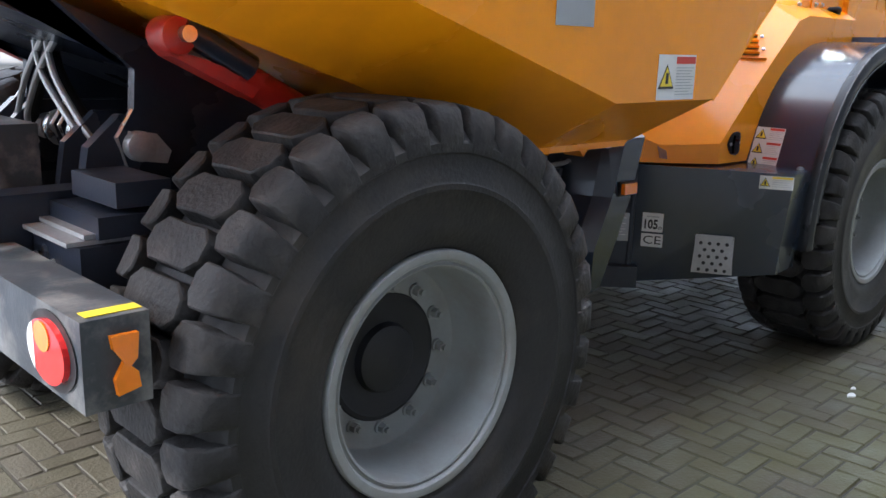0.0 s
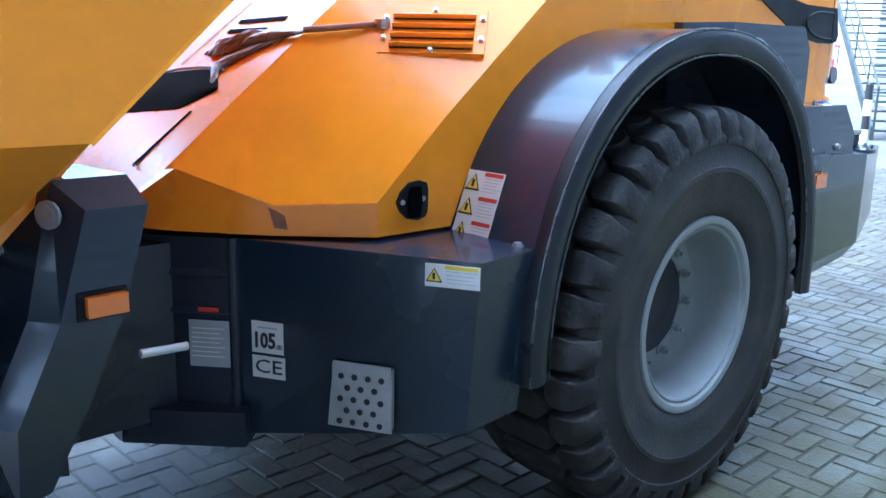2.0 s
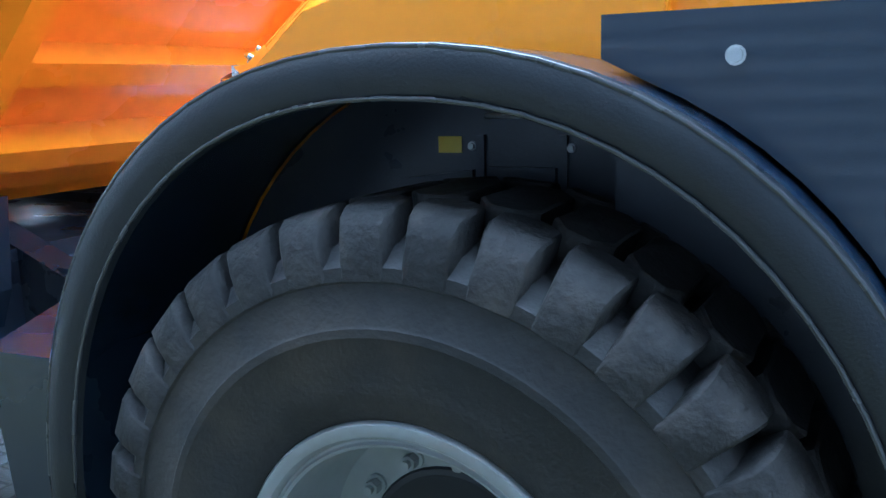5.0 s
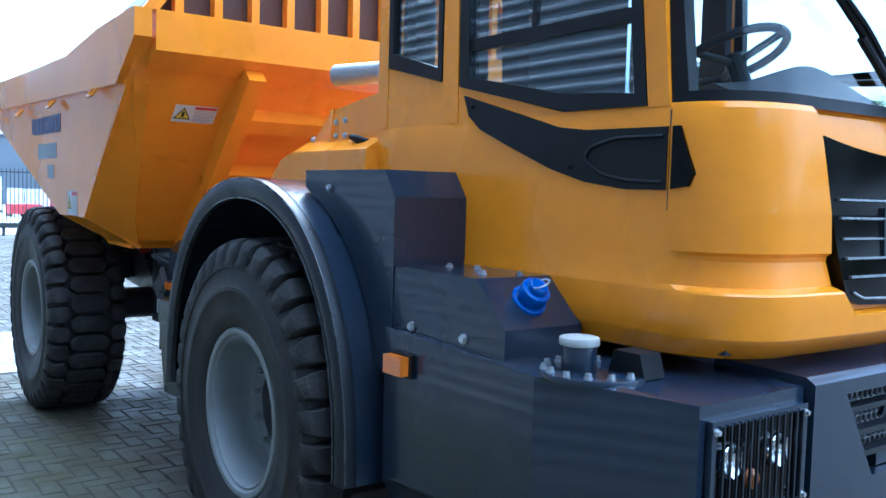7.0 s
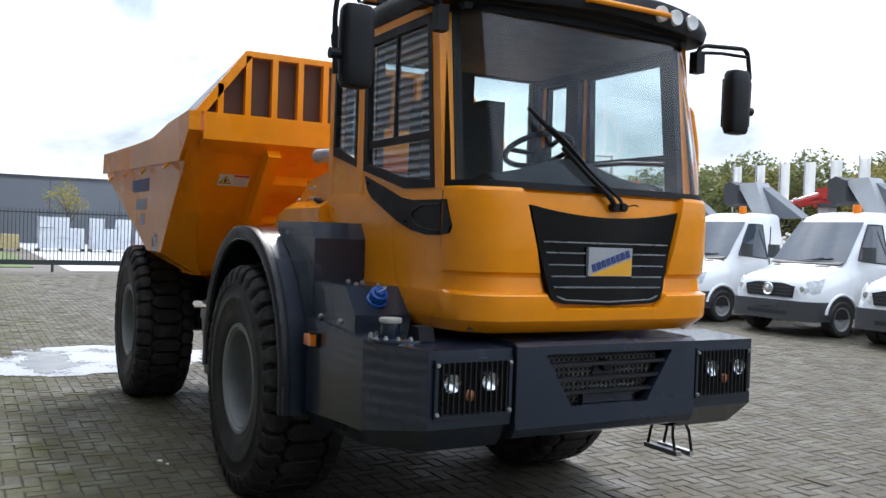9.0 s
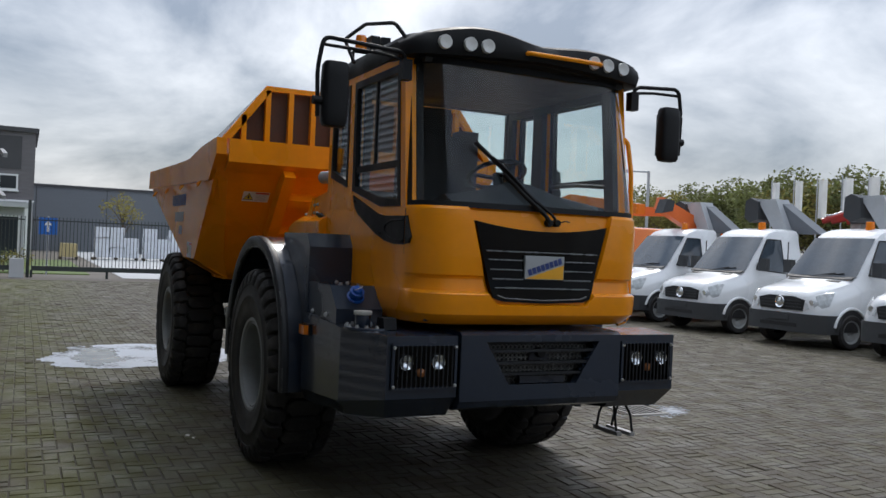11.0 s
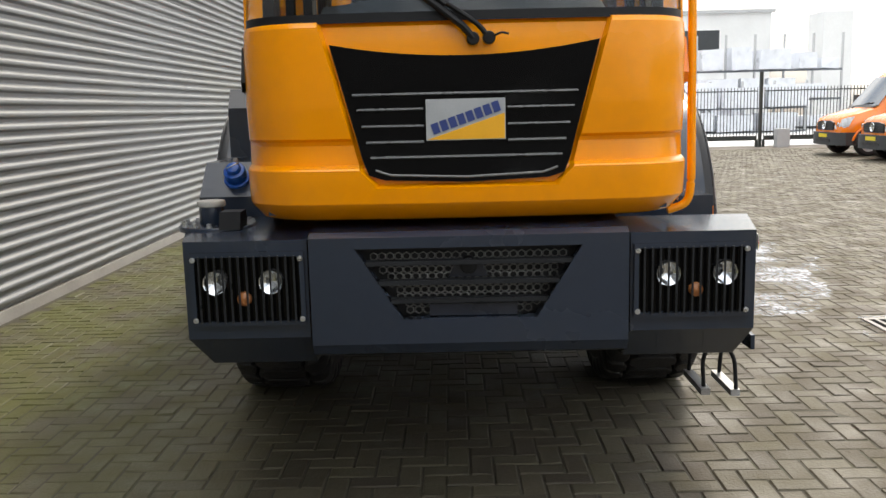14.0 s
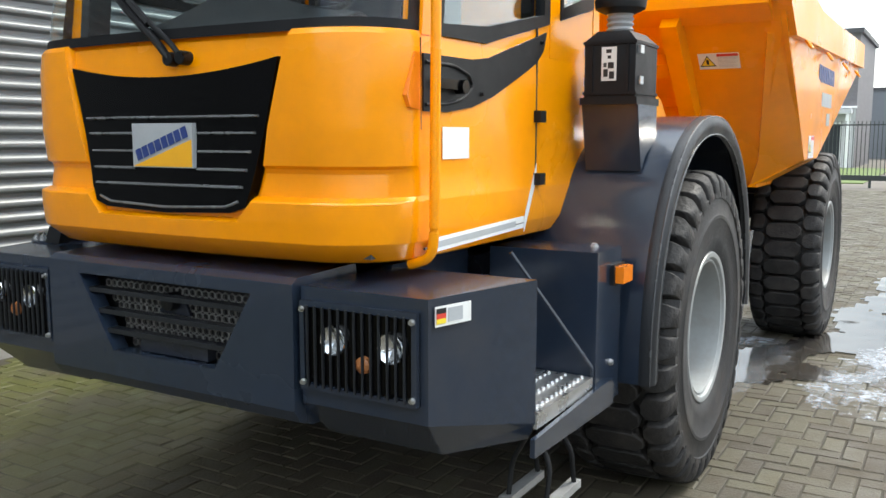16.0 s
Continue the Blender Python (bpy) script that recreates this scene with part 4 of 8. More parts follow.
# centre bumper with a trapezium opening
outer = [(-0.555, 0.775), (0.555, 0.775), (0.555, 1.155), (-0.555, 1.155)]
LG = [(-0.235, 0.862), (0.235, 0.862), (0.395, 1.115), (-0.395, 1.115)]
bm = bmesh.new()
def ring(x, pts):
    return [bm.verts.new((x, y, z)) for y, z in pts]
o1, i1, i0 = ring(2.112, outer), ring(2.112, LG), ring(2.05, LG)
for k in range(4):
    j = (k + 1) % 4
    bm.faces.new((o1[k], o1[j], i1[j], i1[k]))
    bm.faces.new((i1[k], i1[j], i0[j], i0[k]))
b1 = [bm.verts.new(p) for p in ((2.085, -0.555, 0.735), (2.085, 0.555, 0.735), (2.03, 0.555, 0.715), (2.03, -0.555, 0.715), (1.75, 0.555, 0.70), (1.75, -0.555, 0.70))]
bm.faces.new((o1[0], b1[0], b1[1], o1[1]))
bm.faces.new((b1[0], b1[3], b1[2], b1[1]))
bm.faces.new((b1[3], b1[5], b1[4], b1[2]))
t1 = [bm.verts.new(p) for p in ((2.085, -0.555, 1.172), (2.085, 0.555, 1.172), (1.80, 0.555, 1.18), (1.80, -0.555, 1.18))]
bm.faces.new((o1[3], o1[2], t1[1], t1[0]))
bm.faces.new((t1[0], t1[1], t1[2], t1[3]))
for s, ks in ((-1, (0, 3)), (1, (1, 2))):
    y = s * 0.555
    pts = [o1[ks[0]], o1[ks[1]], t1[0 if s < 0 else 1], t1[3 if s < 0 else 2], b1[5 if s < 0 else 4], b1[3 if s < 0 else 2], b1[0 if s < 0 else 1]]
    bm.faces.new(pts)
bevelled(bm, 0.006, angle=25)
bumper = part("bumper", bm, GREY, TRUCK, "anthracite front bumper with trapezium grille")
part("grille_back", box(2.0, 2.01, -0.42, 0.42, 0.84, 1.13), INK, bumper)
# perforated sheet: rows of hexagon holes as lit webs
bm = bmesh.new()
for r in range(9):
    z = 0.880 + r * 0.0245
    half = 0.235 + (z - 0.862) / 0.253 * 0.16 - 0.02
    n = int(half * 2 / 0.0283)
    for c in range(n):
        y = -half + (c + 0.5 + (0.5 if r % 2 else 0)) * 2 * half / n
        pts = [(y + 0.0165 * math.cos(a), z + 0.0165 * math.sin(a)) for a in [math.pi / 6 + math.pi / 3 * q for q in range(6)]]
        ins = [(y + 0.0118 * math.cos(a), z + 0.0118 * math.sin(a)) for a in [math.pi / 6 + math.pi / 3 * q for q in range(6)]]
        A = [bm.verts.new((2.038, *p)) for p in pts]
        B = [bm.verts.new((2.040, *p)) for p in ins]
        C = [bm.verts.new((2.032, *p)) for p in ins]
        for q in range(6):
            j = (q + 1) % 6
            bm.faces.new((A[q], A[j], B[j], B[q]))
            bm.faces.new((B[q], B[j], C[j], C[q]))
SCREEN = material("grille_screen", (0.21, 0.21, 0.205), 0.42, metal=0.25, var=0.2, scale=9)
part("perforated_screen", bm, SCREEN, bumper, "perforated steel grille screen")
for z in (1.06, 0.99, 0.925):
    half = 0.235 + (z - 0.862) / 0.253 * 0.16
    part("grille_bar", box(2.06, 2.10, -half, half, z - 0.008, z + 0.008, 0.004), TRIM_RUBBER, bumper)
part("tow_plate", box(2.02, 2.075, -0.14, 0.17, 0.866, 0.908, 0.008), UNDER, bumper, "dark satin plate behind the lowest bar")
part("tow_bolt", cyl((2.03, 0.0, 1.045), (2.085, 0.0, 1.045), 0.030, 20, bevel=0.006), BLACK, bumper, "black tow bolt", smooth=True)
part("tow_bracket", prism([(-0.07, 1.0), (0.07, 1.0), (0.045, 1.055), (-0.045, 1.055)], "x", 2.036, 2.05, 0.004), UNDER, bumper)


BULB = material("indicator_bulb", (0.34, 0.13, 0.045), 0.2, var=0.2, scale=40)


def head_light(s):
    """A lamp well with two round lamps, an amber one and a bar guard."""
    y0, y1 = sorted((s * 0.575, s * 0.975))
    well = part("headlight", box(2.080, 2.088, y0, y1, 0.855, 1.108, 0.003), GLOSS_BLACK, TRUCK, "black headlight unit behind a bar guard")
    frame_bm = bmesh.new()
    for a, b, c, d in ((y0, y1, 1.095, 1.112), (y0, y1, 0.850, 0.866), (y0, y0 + 0.016, 0.866, 1.095), (y1 - 0.016, y1, 0.866, 1.095)):
        add_box(frame_bm, 2.086, 2.106, a, b, c, d)
    part("guard_frame", frame_bm, GREY, well)
    n = 13
    for k in range(n):
        y = y0 + 0.02 + (y1 - y0 - 0.04) * (k + 0.5) / n
        part("guard_bar", box(2.110, 2.116, y - 0.0030, y + 0.0030, 0.862, 1.100, 0.001), TRIM_RUBBER, well)
    for y in (s * 0.693, s * 0.890):
        lamp = part("lamp", put_lathe([(0.0, 0.001), (0.004, 0.020), (0.016, 0.036), (0.019, 0.042), (0.012, 0.046), (0.0, 0.046)], (2.088, y, 1.005)), LENS, well, "round chrome headlamp", smooth=True)
        part("lamp_glass", put_lathe([(0.026, 0.001), (0.024, 0.02), (0.018, 0.041)], (2.088, y, 1.005)), LAMP_GLASS, lamp, smooth=True)
    amber = part("indicator", put_lathe([(0.022, 0.001), (0.02, 0.012), (0.012, 0.024), (0.0, 0.026)], (2.088, s * 0.792, 0.945)), BULB, well, "dull amber indicator bulb", smooth=True)
    bolts([(2.106, y, z) for y in (y0 + 0.012, y1 - 0.012) for z in (0.872, 1.088)], (1, 0, 0), 0.007, well)


def put_lathe(prof, at, turn=None):
    bm = lathe(prof, 28)
    m = Matrix.Translation(at) @ (turn if turn is not None else Matrix.Rotation(-math.pi / 2, 4, "Z"))
    bmesh.ops.transform(bm, matrix=m, verts=bm.verts)
    return bm


head_light(-1)
head_light(1)
# sticker on the left bumper end
m = facing((2.0, 1.026, 1.10), (-0.445, 0.115, 0), (0, 0, 1))
gs = flat_piece(m, -0.070, 0.070, -0.028, 0.028, 0.004, LABEL, lbox, "sticker")
flat_piece(m, -0.066, -0.03, 0.008, 0.022, 0.006, INK, gs, "flag_stripe")
flat_piece(m, -0.066, -0.03, -0.006, 0.008, 0.006, LABEL_RED, gs, "flag_stripe")
flat_piece(m, -0.066, -0.03, -0.020, -0.006, 0.006, LABEL_YELLOW, gs, "flag_stripe")
flat_piece(m, -0.022, 0.035, -0.018, 0.020, 0.006, LABEL_GREY, gs, "print_bar")
# side indicators
for s, x in ((-1, 1.03), (1, 0.95)):
    part("side_indicator", box(x - 0.045, x + 0.055, min(s * 1.13, s * 1.172), max(s * 1.13, s * 1.172), 1.048, 1.108, 0.010), AMBER, TRUCK, "amber side indicator")
    part("indicator_base", box(x - 0.05, x + 0.07, min(s * 1.12, s * 1.14), max(s * 1.12, s * 1.14), 1.04, 1.116, 0.006), BLACK, TRUCK)

# upper and lower boxes beside the cab, right
ub_pts = [(0.30, 1.705), (0.30, arch(0.60)[1] + 0.012)] + [(arch(k / 40)[0] + 0.008, arch(k / 40)[1] + 0.004) for k in range(25, 37)] + [(0.93, arch(0.9)[1]), (0.93, 1.615), (0.865, 1.705)]
ub = part("air_box", prism(ub_pts, "y", -1.105, -0.80, 0.006), GREY, TRUCK, "anthracite box beside the cab")
bolts([(0.497, -1.107, 1.638)], (0, -1, 0), 0.011, ub)
lb_pts = [(0.93, 1.15), (1.50, 1.15), (1.50, 1.25), (1.365, 1.385), (0.93, 1.385)]
lb = part("additive_tank", prism(lb_pts, "y", -1.10, -0.80, 0.006), GREY, TRUCK, "anthracite additive tank with blue cap")
bolts([(1.044, -1.102, 1.20), (1.316, -1.102, 1.20)], (0, -1, 0), 0.012, lb)
bolts([(1.02, -0.94, 1.386), (1.12, -0.90, 1.386), (1.27, -1.0, 1.386), (1.33, -0.90, 1.386)], (0, 0, 1), 0.010, lb)
cd = Vector((0.7, -0.05, 0.72)).normalized()
cp = Vector((1.425, -0.955, 1.312))
bm = bmesh.new()
add_cyl(bm, cp, cp + cd * 0.02, 0.055, 24)
add_cyl(bm, cp + cd * 0.02, cp + cd * 0.065, 0.046, 12)
add_cyl(bm, cp + cd * 0.065, cp + cd * 0.085, 0.032, 16, 0.028)
cap = part("blue_cap", bevelled(bm, 0.004), BLUE_CAP, lb, "bright blue plastic filler cap", smooth=True)
part("cap_ring", tube([cp + cd * 0.09 + Vector((0.025 * math.cos(a), 0.025 * math.sin(a), 0.012 * math.sin(a))) for a in [2 * math.pi * q / 14 for q in range(15)]], 0.003, 6, 0), STEEL, cap)
# filler neck on a bolted flange
fl = part("filler_flange", cyl((1.715, -0.97, 1.145), (1.715, -0.97, 1.166), 0.150, 40, bevel=0.004), GREY, tank, smooth=True)
bolts([(1.715 + 0.132 * math.cos(a), -0.97 + 0.132 * math.sin(a), 1.166) for a in [2 * math.pi * q / 14 for q in range(14)]], (0, 0, 1), 0.009, fl, depth=0.016)
neck = part("filler_neck", cyl((1.69, -1.0, 1.16), (1.69, -1.0, 1.238), 0.048, 28, bevel=0.004), GREY, fl, smooth=True)
part("filler_cap", cyl((1.69, -1.0, 1.232), (1.69, -1.0, 1.256), 0.055, 28, bevel=0.006), CAP_WHITE, neck, "dusty pale filler cap", smooth=True)
part("sensor_box", prism([(1.73, 1.16), (1.86, 1.16), (1.84, 1.225), (1.75, 1.225)], "y", -0.93, -0.85, 0.006), BLACK, fl)

# ---- cab ----
CAB_X0, CAB_W = 0.335, 0.805


def cab_outline(front, half, r=0.26, n=10):
    """Plan of the cab at one height, from the right rear round the front to the left rear."""
    pts = [(CAB_X0, -half), (0.85, -half), (1.40, -half), (front - r - 0.06, -half)]
    for k in range(1, n):
        a = -math.pi / 2 + math.pi / 2 * k / n
        pts.append((front - r - 0.02 + (r) * math.cos(a) ** 0.9, -half + r + r * math.sin(a)))
    bow = [(front - 0.02 + 0.02 * (1 - (y / (half - r)) ** 2), y) for y in np.linspace(-(half - r), half - r, 13)]
    pts += [(float(x), float(y)) for x, y in bow]
    left = [(x, -y) for x, y in pts[: 4 + n - 1]][::-1]
    return pts + left


# height, front, half width, depth of the belt groove
LEVELS = [(1.203, 1.998, 0.762, 0), (1.210, 2.018, 0.776, 0), (1.262, 2.076, 0.803, 0), (1.268, 2.080, 0.805, 0), (1.322, 2.085, 0.808, 0), (1.332, 2.086, 0.808, 0), (1.384, 2.087, 0.809, 0), (1.390, 2.085, 0.809, 0.003), (1.402, 2.064, 0.806, 0.016),
          (1.470, 2.058, 0.805, 0.020), (1.484, 2.058, 0.805, 0.015), (1.494, 2.058, 0.805, 0), (1.598, 2.070, 0.806, 0), (1.606, 2.0705, 0.806, 0), (1.70, 2.070, 0.806, 0), (1.80, 2.068, 0.806, 0), (1.872, 2.060, 0.804, 0), (1.888, 2.050, 0.800, 0), (1.894, 2.030, 0.790, 0)]


def grille_half(z):
    return float(np.interp(z, [1.335, 1.365, 1.81], [0.30, 0.345, 0.462]))


def nose_row(z, front, half, groove):
    """The nose at one height: shoulders, a sunk middle that follows the grille's sides, and a groove that dies away on the flanks."""
    r, n = 0.26, 12
    right = [(CAB_X0, -half), (0.85, -half), (1.40, -half), (1.72, -half)]
    for k in range(n + 1):
        a = -math.pi / 2 + math.pi / 2 * k / n
        x = front - r - 0.02 + r * math.cos(a) ** 0.9
        fade = min(1.0, max(0.0, (x - 1.80) / 0.10))
        fade = fade * fade * (3 - 2 * fade)
        right.append((x - groove * fade * math.cos(a), -half + r + r * math.sin(a) + groove * fade * math.sin(a) * -1))
    c = grille_half(z) + 0.014 + 0.30 * max(0.0, z - 1.81)
    sunk = 0.034 if 1.328 < z < 1.889 else 0.0
    flat = half - r
    for y, d in ((-(c + 0.006), 0.0), (-(c - 0.006), sunk), (-c * 0.75, sunk), (-c * 0.5, sunk), (-c * 0.25, sunk)):
        right.append((front - 0.02 + 0.02 * (1 - (y / flat) ** 2) - d - (groove if d == 0 else 0), y))
    middle = [(front - sunk, 0.0)]
    return [(x, y, z) for x, y in right + middle + [(x, -y) for x, y in right[::-1]]]


cab = part("cab_body", loft([nose_row(*l) for l in LEVELS]), ORANGE, TRUCK, "orange cab front and lower body with a belt groove", smooth=True)
cab.data.set_sharp_from_angle(angle=radians(24))


# black grille: top edge sags, sides taper
def grille_x(y, z):
    return 2.056 - 0.014 * min(1, abs(y) / 0.5) ** 2 + 0.018 * min(1, max(0, (1.54 - z) / 0.15))


us = [k / 12 - 1 for k in range(25)]
tops = [(u * 0.462, 1.768 + 0.045 * u * u) for u in us]
lows = [(u * 0.338, 1.338 + 0.012 * abs(u) + 0.016 * max(0, abs(u) - 0.85) / 0.15) for u in us]
mids = [[(u * grille_half(z), z) for u in us] for z in (1.60, 1.478, 1.42)]
rows = [[(1.99, y, z) for y, z in tops]] + [[(grille_x(y, z), y, z) for y, z in row] for row in [tops] + mids + [lows]] + [[(1.99, y, z) for y, z in lows]]
bm = loft(rows, closed=False)
for col in (0, -1):
    line = [bm.verts.new((grille_x(*row[col]), *row[col])) for row in [tops] + mids + [lows]]
    back = [bm.verts.new((1.99, *row[col])) for row in [tops] + mids + [lows]]
    for k in range(4):
        bm.faces.new((line[k], line[k + 1], back[k + 1], back[k]))
grille = part("grille", bm, GLOSS_BLACK, cab, "glossy black radiator grille")
part("grille_lower_trim", tube([(grille_x(y * 0.93, z + 0.02) + 0.001, y * 0.93, z + 0.018) for y, z in lows], 0.0045, 6, 0), SATIN, grille)
for z in (1.641, 1.590, 1.533, 1.478, 1.426):
    h = grille_half(z) - 0.03
    if 1.47 < z < 1.61:
        spans = ((-h, -0.145), (0.145, h))
    else:
        spans = ((-h, h),)
    for a, b in spans:
        bm = bmesh.new()
        ys = np.linspace(a, b, 7)
        rows = []
        for y in ys:
            x = grille_x(float(y), z) + 0.001
            rows.append([(x - 0.004, float(y), z + 0.006), (x + 0.008, float(y), z + 0.004), (x + 0.009, float(y), z - 0.001), (x - 0.004, float(y), z - 0.005)])
        bm.free()
        part("grille_bar", loft(rows), SATIN, grille)
bm_m = facing((2.074, 0.0, 1.553), (0, 1, 0), (0, 0, 1))
badge = part("maker_badge", box(2.056, 2.076, -0.136, 0.136, 1.482, 1.622, 0.002), LABEL_GREY, grille, "silver and yellow maker badge")
bm = add_prism(bmesh.new(), [(-0.133, -0.068), (0.133, -0.068), (0.133, 0.018)], "z", 0.001, 0.0035)
bmesh.ops.transform(bm, matrix=bm_m, verts=bm.verts)
part("badge_wedge", bm, material("badge_yellow", (0.85, 0.42, 0.02), 0.4, var=0.05, scale=12), badge)
word_blocks(bm_m @ pose(0.0, 0.005, 0.004, 0, 0, 18.5), 0.25, 0.036, 8, BLUE_INK, badge)

# green-house: pillars, roof, panes
WIN_Z0, WIN_Z1 = 1.892, 2.765


def lean(z):
    """Front of the windscreen at a height."""
    return 2.035 - 0.17 * max(0.0, (z - 1.89) / 0.875) ** 1.15


def pillar(pts, s, label=""):
    return part("pillar", prism(pts, "y", min(s * 0.735, s * CAB_W), max(s * 0.735, s * CAB_W), 0.008), ORANGE, cab, label)


for s in (-1, 1):
    pillar([(CAB_X0, 1.88), (0.405, 1.88), (0.405, 2.78), (CAB_X0, 2.78)], s)
    pillar([(0.77, 1.88), (0.865, 1.88), (0.845, 2.78), (0.77, 2.78)], s)
    pillar([(1.725, 1.88), (1.80, 1.88), (1.70, 2.78), (1.63, 2.78)], s)
    # black lining on the inner side of the pillars
    for pts in ([(CAB_X0 + 0.032, 1.90), (0.425, 1.90), (0.425, 2.745), (CAB_X0 + 0.032, 2.745)], [(0.745, 1.90), (0.89, 1.90), (0.87, 2.745), (0.745, 2.745)], [(1.705, 1.90), (1.805, 1.90), (1.71, 2.745), (1.61, 2.745)], [(0.43, 2.69), (1.61, 2.69), (1.61, 2.745), (0.43, 2.745)]):
        part("pillar_lining", prism(pts, "y", min(s * 0.690, s * 0.733), max(s * 0.690, s * 0.733), 0.008), SEAT, cab, "black lining")
    # lintel and sill pieces
    part("lintel", box(CAB_X0, 1.70, min(s * 0.735, s * 0.803), max(s * 0.735, s * 0.803), 2.745, 2.80, 0.006), ORANGE, cab)
    part("sill", prism([(0.405, 1.88), (1.73, 1.88), (1.40, 1.885), (0.865, 2.01), (0.405, 2.115)], "y", min(s * 0.74, s * 0.802), max(s * 0.74, s * 0.802), 0.004), ORANGE, cab)
    # side panes with black frames
    for name, outline in (("side_window", [(0.875, 2.005), (1.40, 1.888), (1.722, 1.885), (1.635, 2.742), (0.858, 2.742)]), ("rear_side_window", [(0.41, 2.118), (0.765, 2.032), (0.765, 2.742), (0.41, 2.742)])):
        bm = bmesh.new()
        cx = sum(p[0] for p in outline) / len(outline)
        cz = sum(p[1] for p in outline) / len(outline)
        k = 0.045
        inner = []
        for x, z in outline:
            d = math.hypot(cx - x, cz - z)
            inner.append((x + (cx - x) / d * k * 1.3, z + (cz - z) / d * k * 1.3))
        yo, yi = s * 0.809, s * 0.77
        O = [bm.verts.new((x, yo, z)) for x, z in outline]
        I = [bm.verts.new((x, yo, z)) for x, z in inner]
        J = [bm.verts.new((x, yi, z)) for x, z in inner]
        K = [bm.verts.new((x, yi, z)) for x, z in outline]
        n = len(outline)
        for q in range(n):
            j = (q + 1) % n
            for a, b in ((O, I), (I, J), (J, K), (K, O)):
                bm.faces.new((a[q], a[j], b[j], b[q]))
        win = part(name, bm, BLACK, cab, "black framed side window")
        pane = part("pane", prism(inner, "y", s * 0.789, s * 0.793), SIDE_GLASS, win, "tinted glass pane")
        pane.visible_shadow = False
        if name == "side_window":
            part("window_bar", box(0.90, 1.70, min(s * 0.775, s * 0.80), max(s * 0.775, s * 0.80), 2.125, 2.165, 0.004), BLACK, win)
            if s < 0:
                part("window_divider", box(1.235, 1.255, -0.80, -0.775, 2.165, 2.72, 0.003), BLACK, win)
    # black handle recess
    rec = [(0.905, 1.972), (1.38, 1.842), (1.50, 1.828), (1.80, 1.825), (1.80, 1.655), (1.66, 1.655), (1.50, 1.675), (1.35, 1.715), (1.15, 1.79), (1.0, 1.85), (0.935, 1.90)]
    recess = part("handle_recess", prism(rec, "y", min(s * 0.78, s * 0.8115), max(s * 0.78, s * 0.8115), 0.004), BLACK, cab, "black moulded handle recess")
    arc = [(1.79, 1.80), (1.62, 1.80), (1.52, 1.775), (1.50, 1.74), (1.56, 1.70), (1.66, 1.68), (1.79, 1.675)]
    part("recess_bead", tube([(x, s * 0.813, z) for x, z in arc], 0.006, 8, 0.03), BLACK, recess)
    if s > 0:
        part("door_handle", box(1.62, 1.74, 0.812, 0.835, 1.725, 1.755, 0.010), GLOSS_BLACK, recess)
        part("door_handle", cyl((1.60, 0.812, 1.735), (1.60, 0.845, 1.735), 0.022, 16), GLOSS_BLACK, recess)
    bolts([(0.96, s * 0.812, 1.93), (1.44, s * 0.812, 1.72)], (0, s, 0), 0.006, recess, BLACK)
    part("corner_indicator", prism([(1.815, 1.826), (1.84, 1.826), (1.885, 1.70), (1.87, 1.665), (1.815, 1.658)], "y", min(s * 0.77, s * 0.8085), max(s * 0.77, s * 0.8085), 0.003), GLOSS_BLACK if s < 0 else AMBER, cab)
    # panel seam between side and nose
    part("panel_seam", box(1.8045, 1.807, min(s * 0.80, s * 0.8064), max(s * 0.80, s * 0.8064), 1.60, 1.87), RUST, cab)

# windscreen
def strip(z0, z1, grow, steps=6):
    rows = []
    for k in range(steps + 1):
        z = z0 + (z1 - z0) * k / steps
        pts = [p for p in cab_outline(lean(z) + grow, 0.795 + grow - 0.03 * (z - 1.9))]
        rows.append([(x, y, z) for x, y in pts[4:-4]])
    return rows


ws = part("windscreen", loft(strip(1.90, 2.765, 0.0, steps=8), closed=False), WINDSCREEN, cab, "curved tinted windscreen", smooth=True)
ws.visible_shadow = False
part("windscreen_seal", loft(strip(1.885, 1.918, 0.004, steps=1), closed=False), BLACK, cab, "black windscreen seal", smooth=True)
part("windscreen_seal", loft(strip(2.735, 2.77, 0.004, steps=1), closed=False), BLACK, cab, smooth=True)
for s in (-1, 1):
    rows = []
    for k in range(9):
        z = 1.89 + 0.88 * k / 8
        pts = cab_outline(lean(z) + 0.003, 0.798 - 0.03 * (z - 1.9))
        seg = pts[3:6] if s < 0 else pts[-6:-3]
        rows.append([(x, y, z) for x, y in seg])
    part("windscreen_edge", loft(rows, closed=False), BLACK, cab, smooth=True)
# rear wall with window
part("cab_rear_wall", box(CAB_X0, CAB_X0 + 0.03, -0.75, 0.75, 1.2, 2.05, 0.004), INTERIOR, cab)
part("rear_wall_post", box(CAB_X0, CAB_X0 + 0.03, -0.75, -0.67, 2.05, 2.78), INTERIOR, cab)
part("rear_wall_post", box(CAB_X0, CAB_X0 + 0.03, 0.67, 0.75, 2.05, 2.78), INTERIOR, cab)
part("rear_wall_header", box(CAB_X0, CAB_X0 + 0.03, -0.67, 0.67, 2.735, 2.78), INTERIOR, cab)
pane = part("rear_pane", box(CAB_X0 + 0.01, CAB_X0 + 0.016, -0.67, 0.67, 2.05, 2.735), SIDE_GLASS, cab)
pane.visible_shadow = False
part("cab_floor", box(0.37, 1.95, -0.72, 0.72, 1.22, 1.25), INTERIOR, cab)
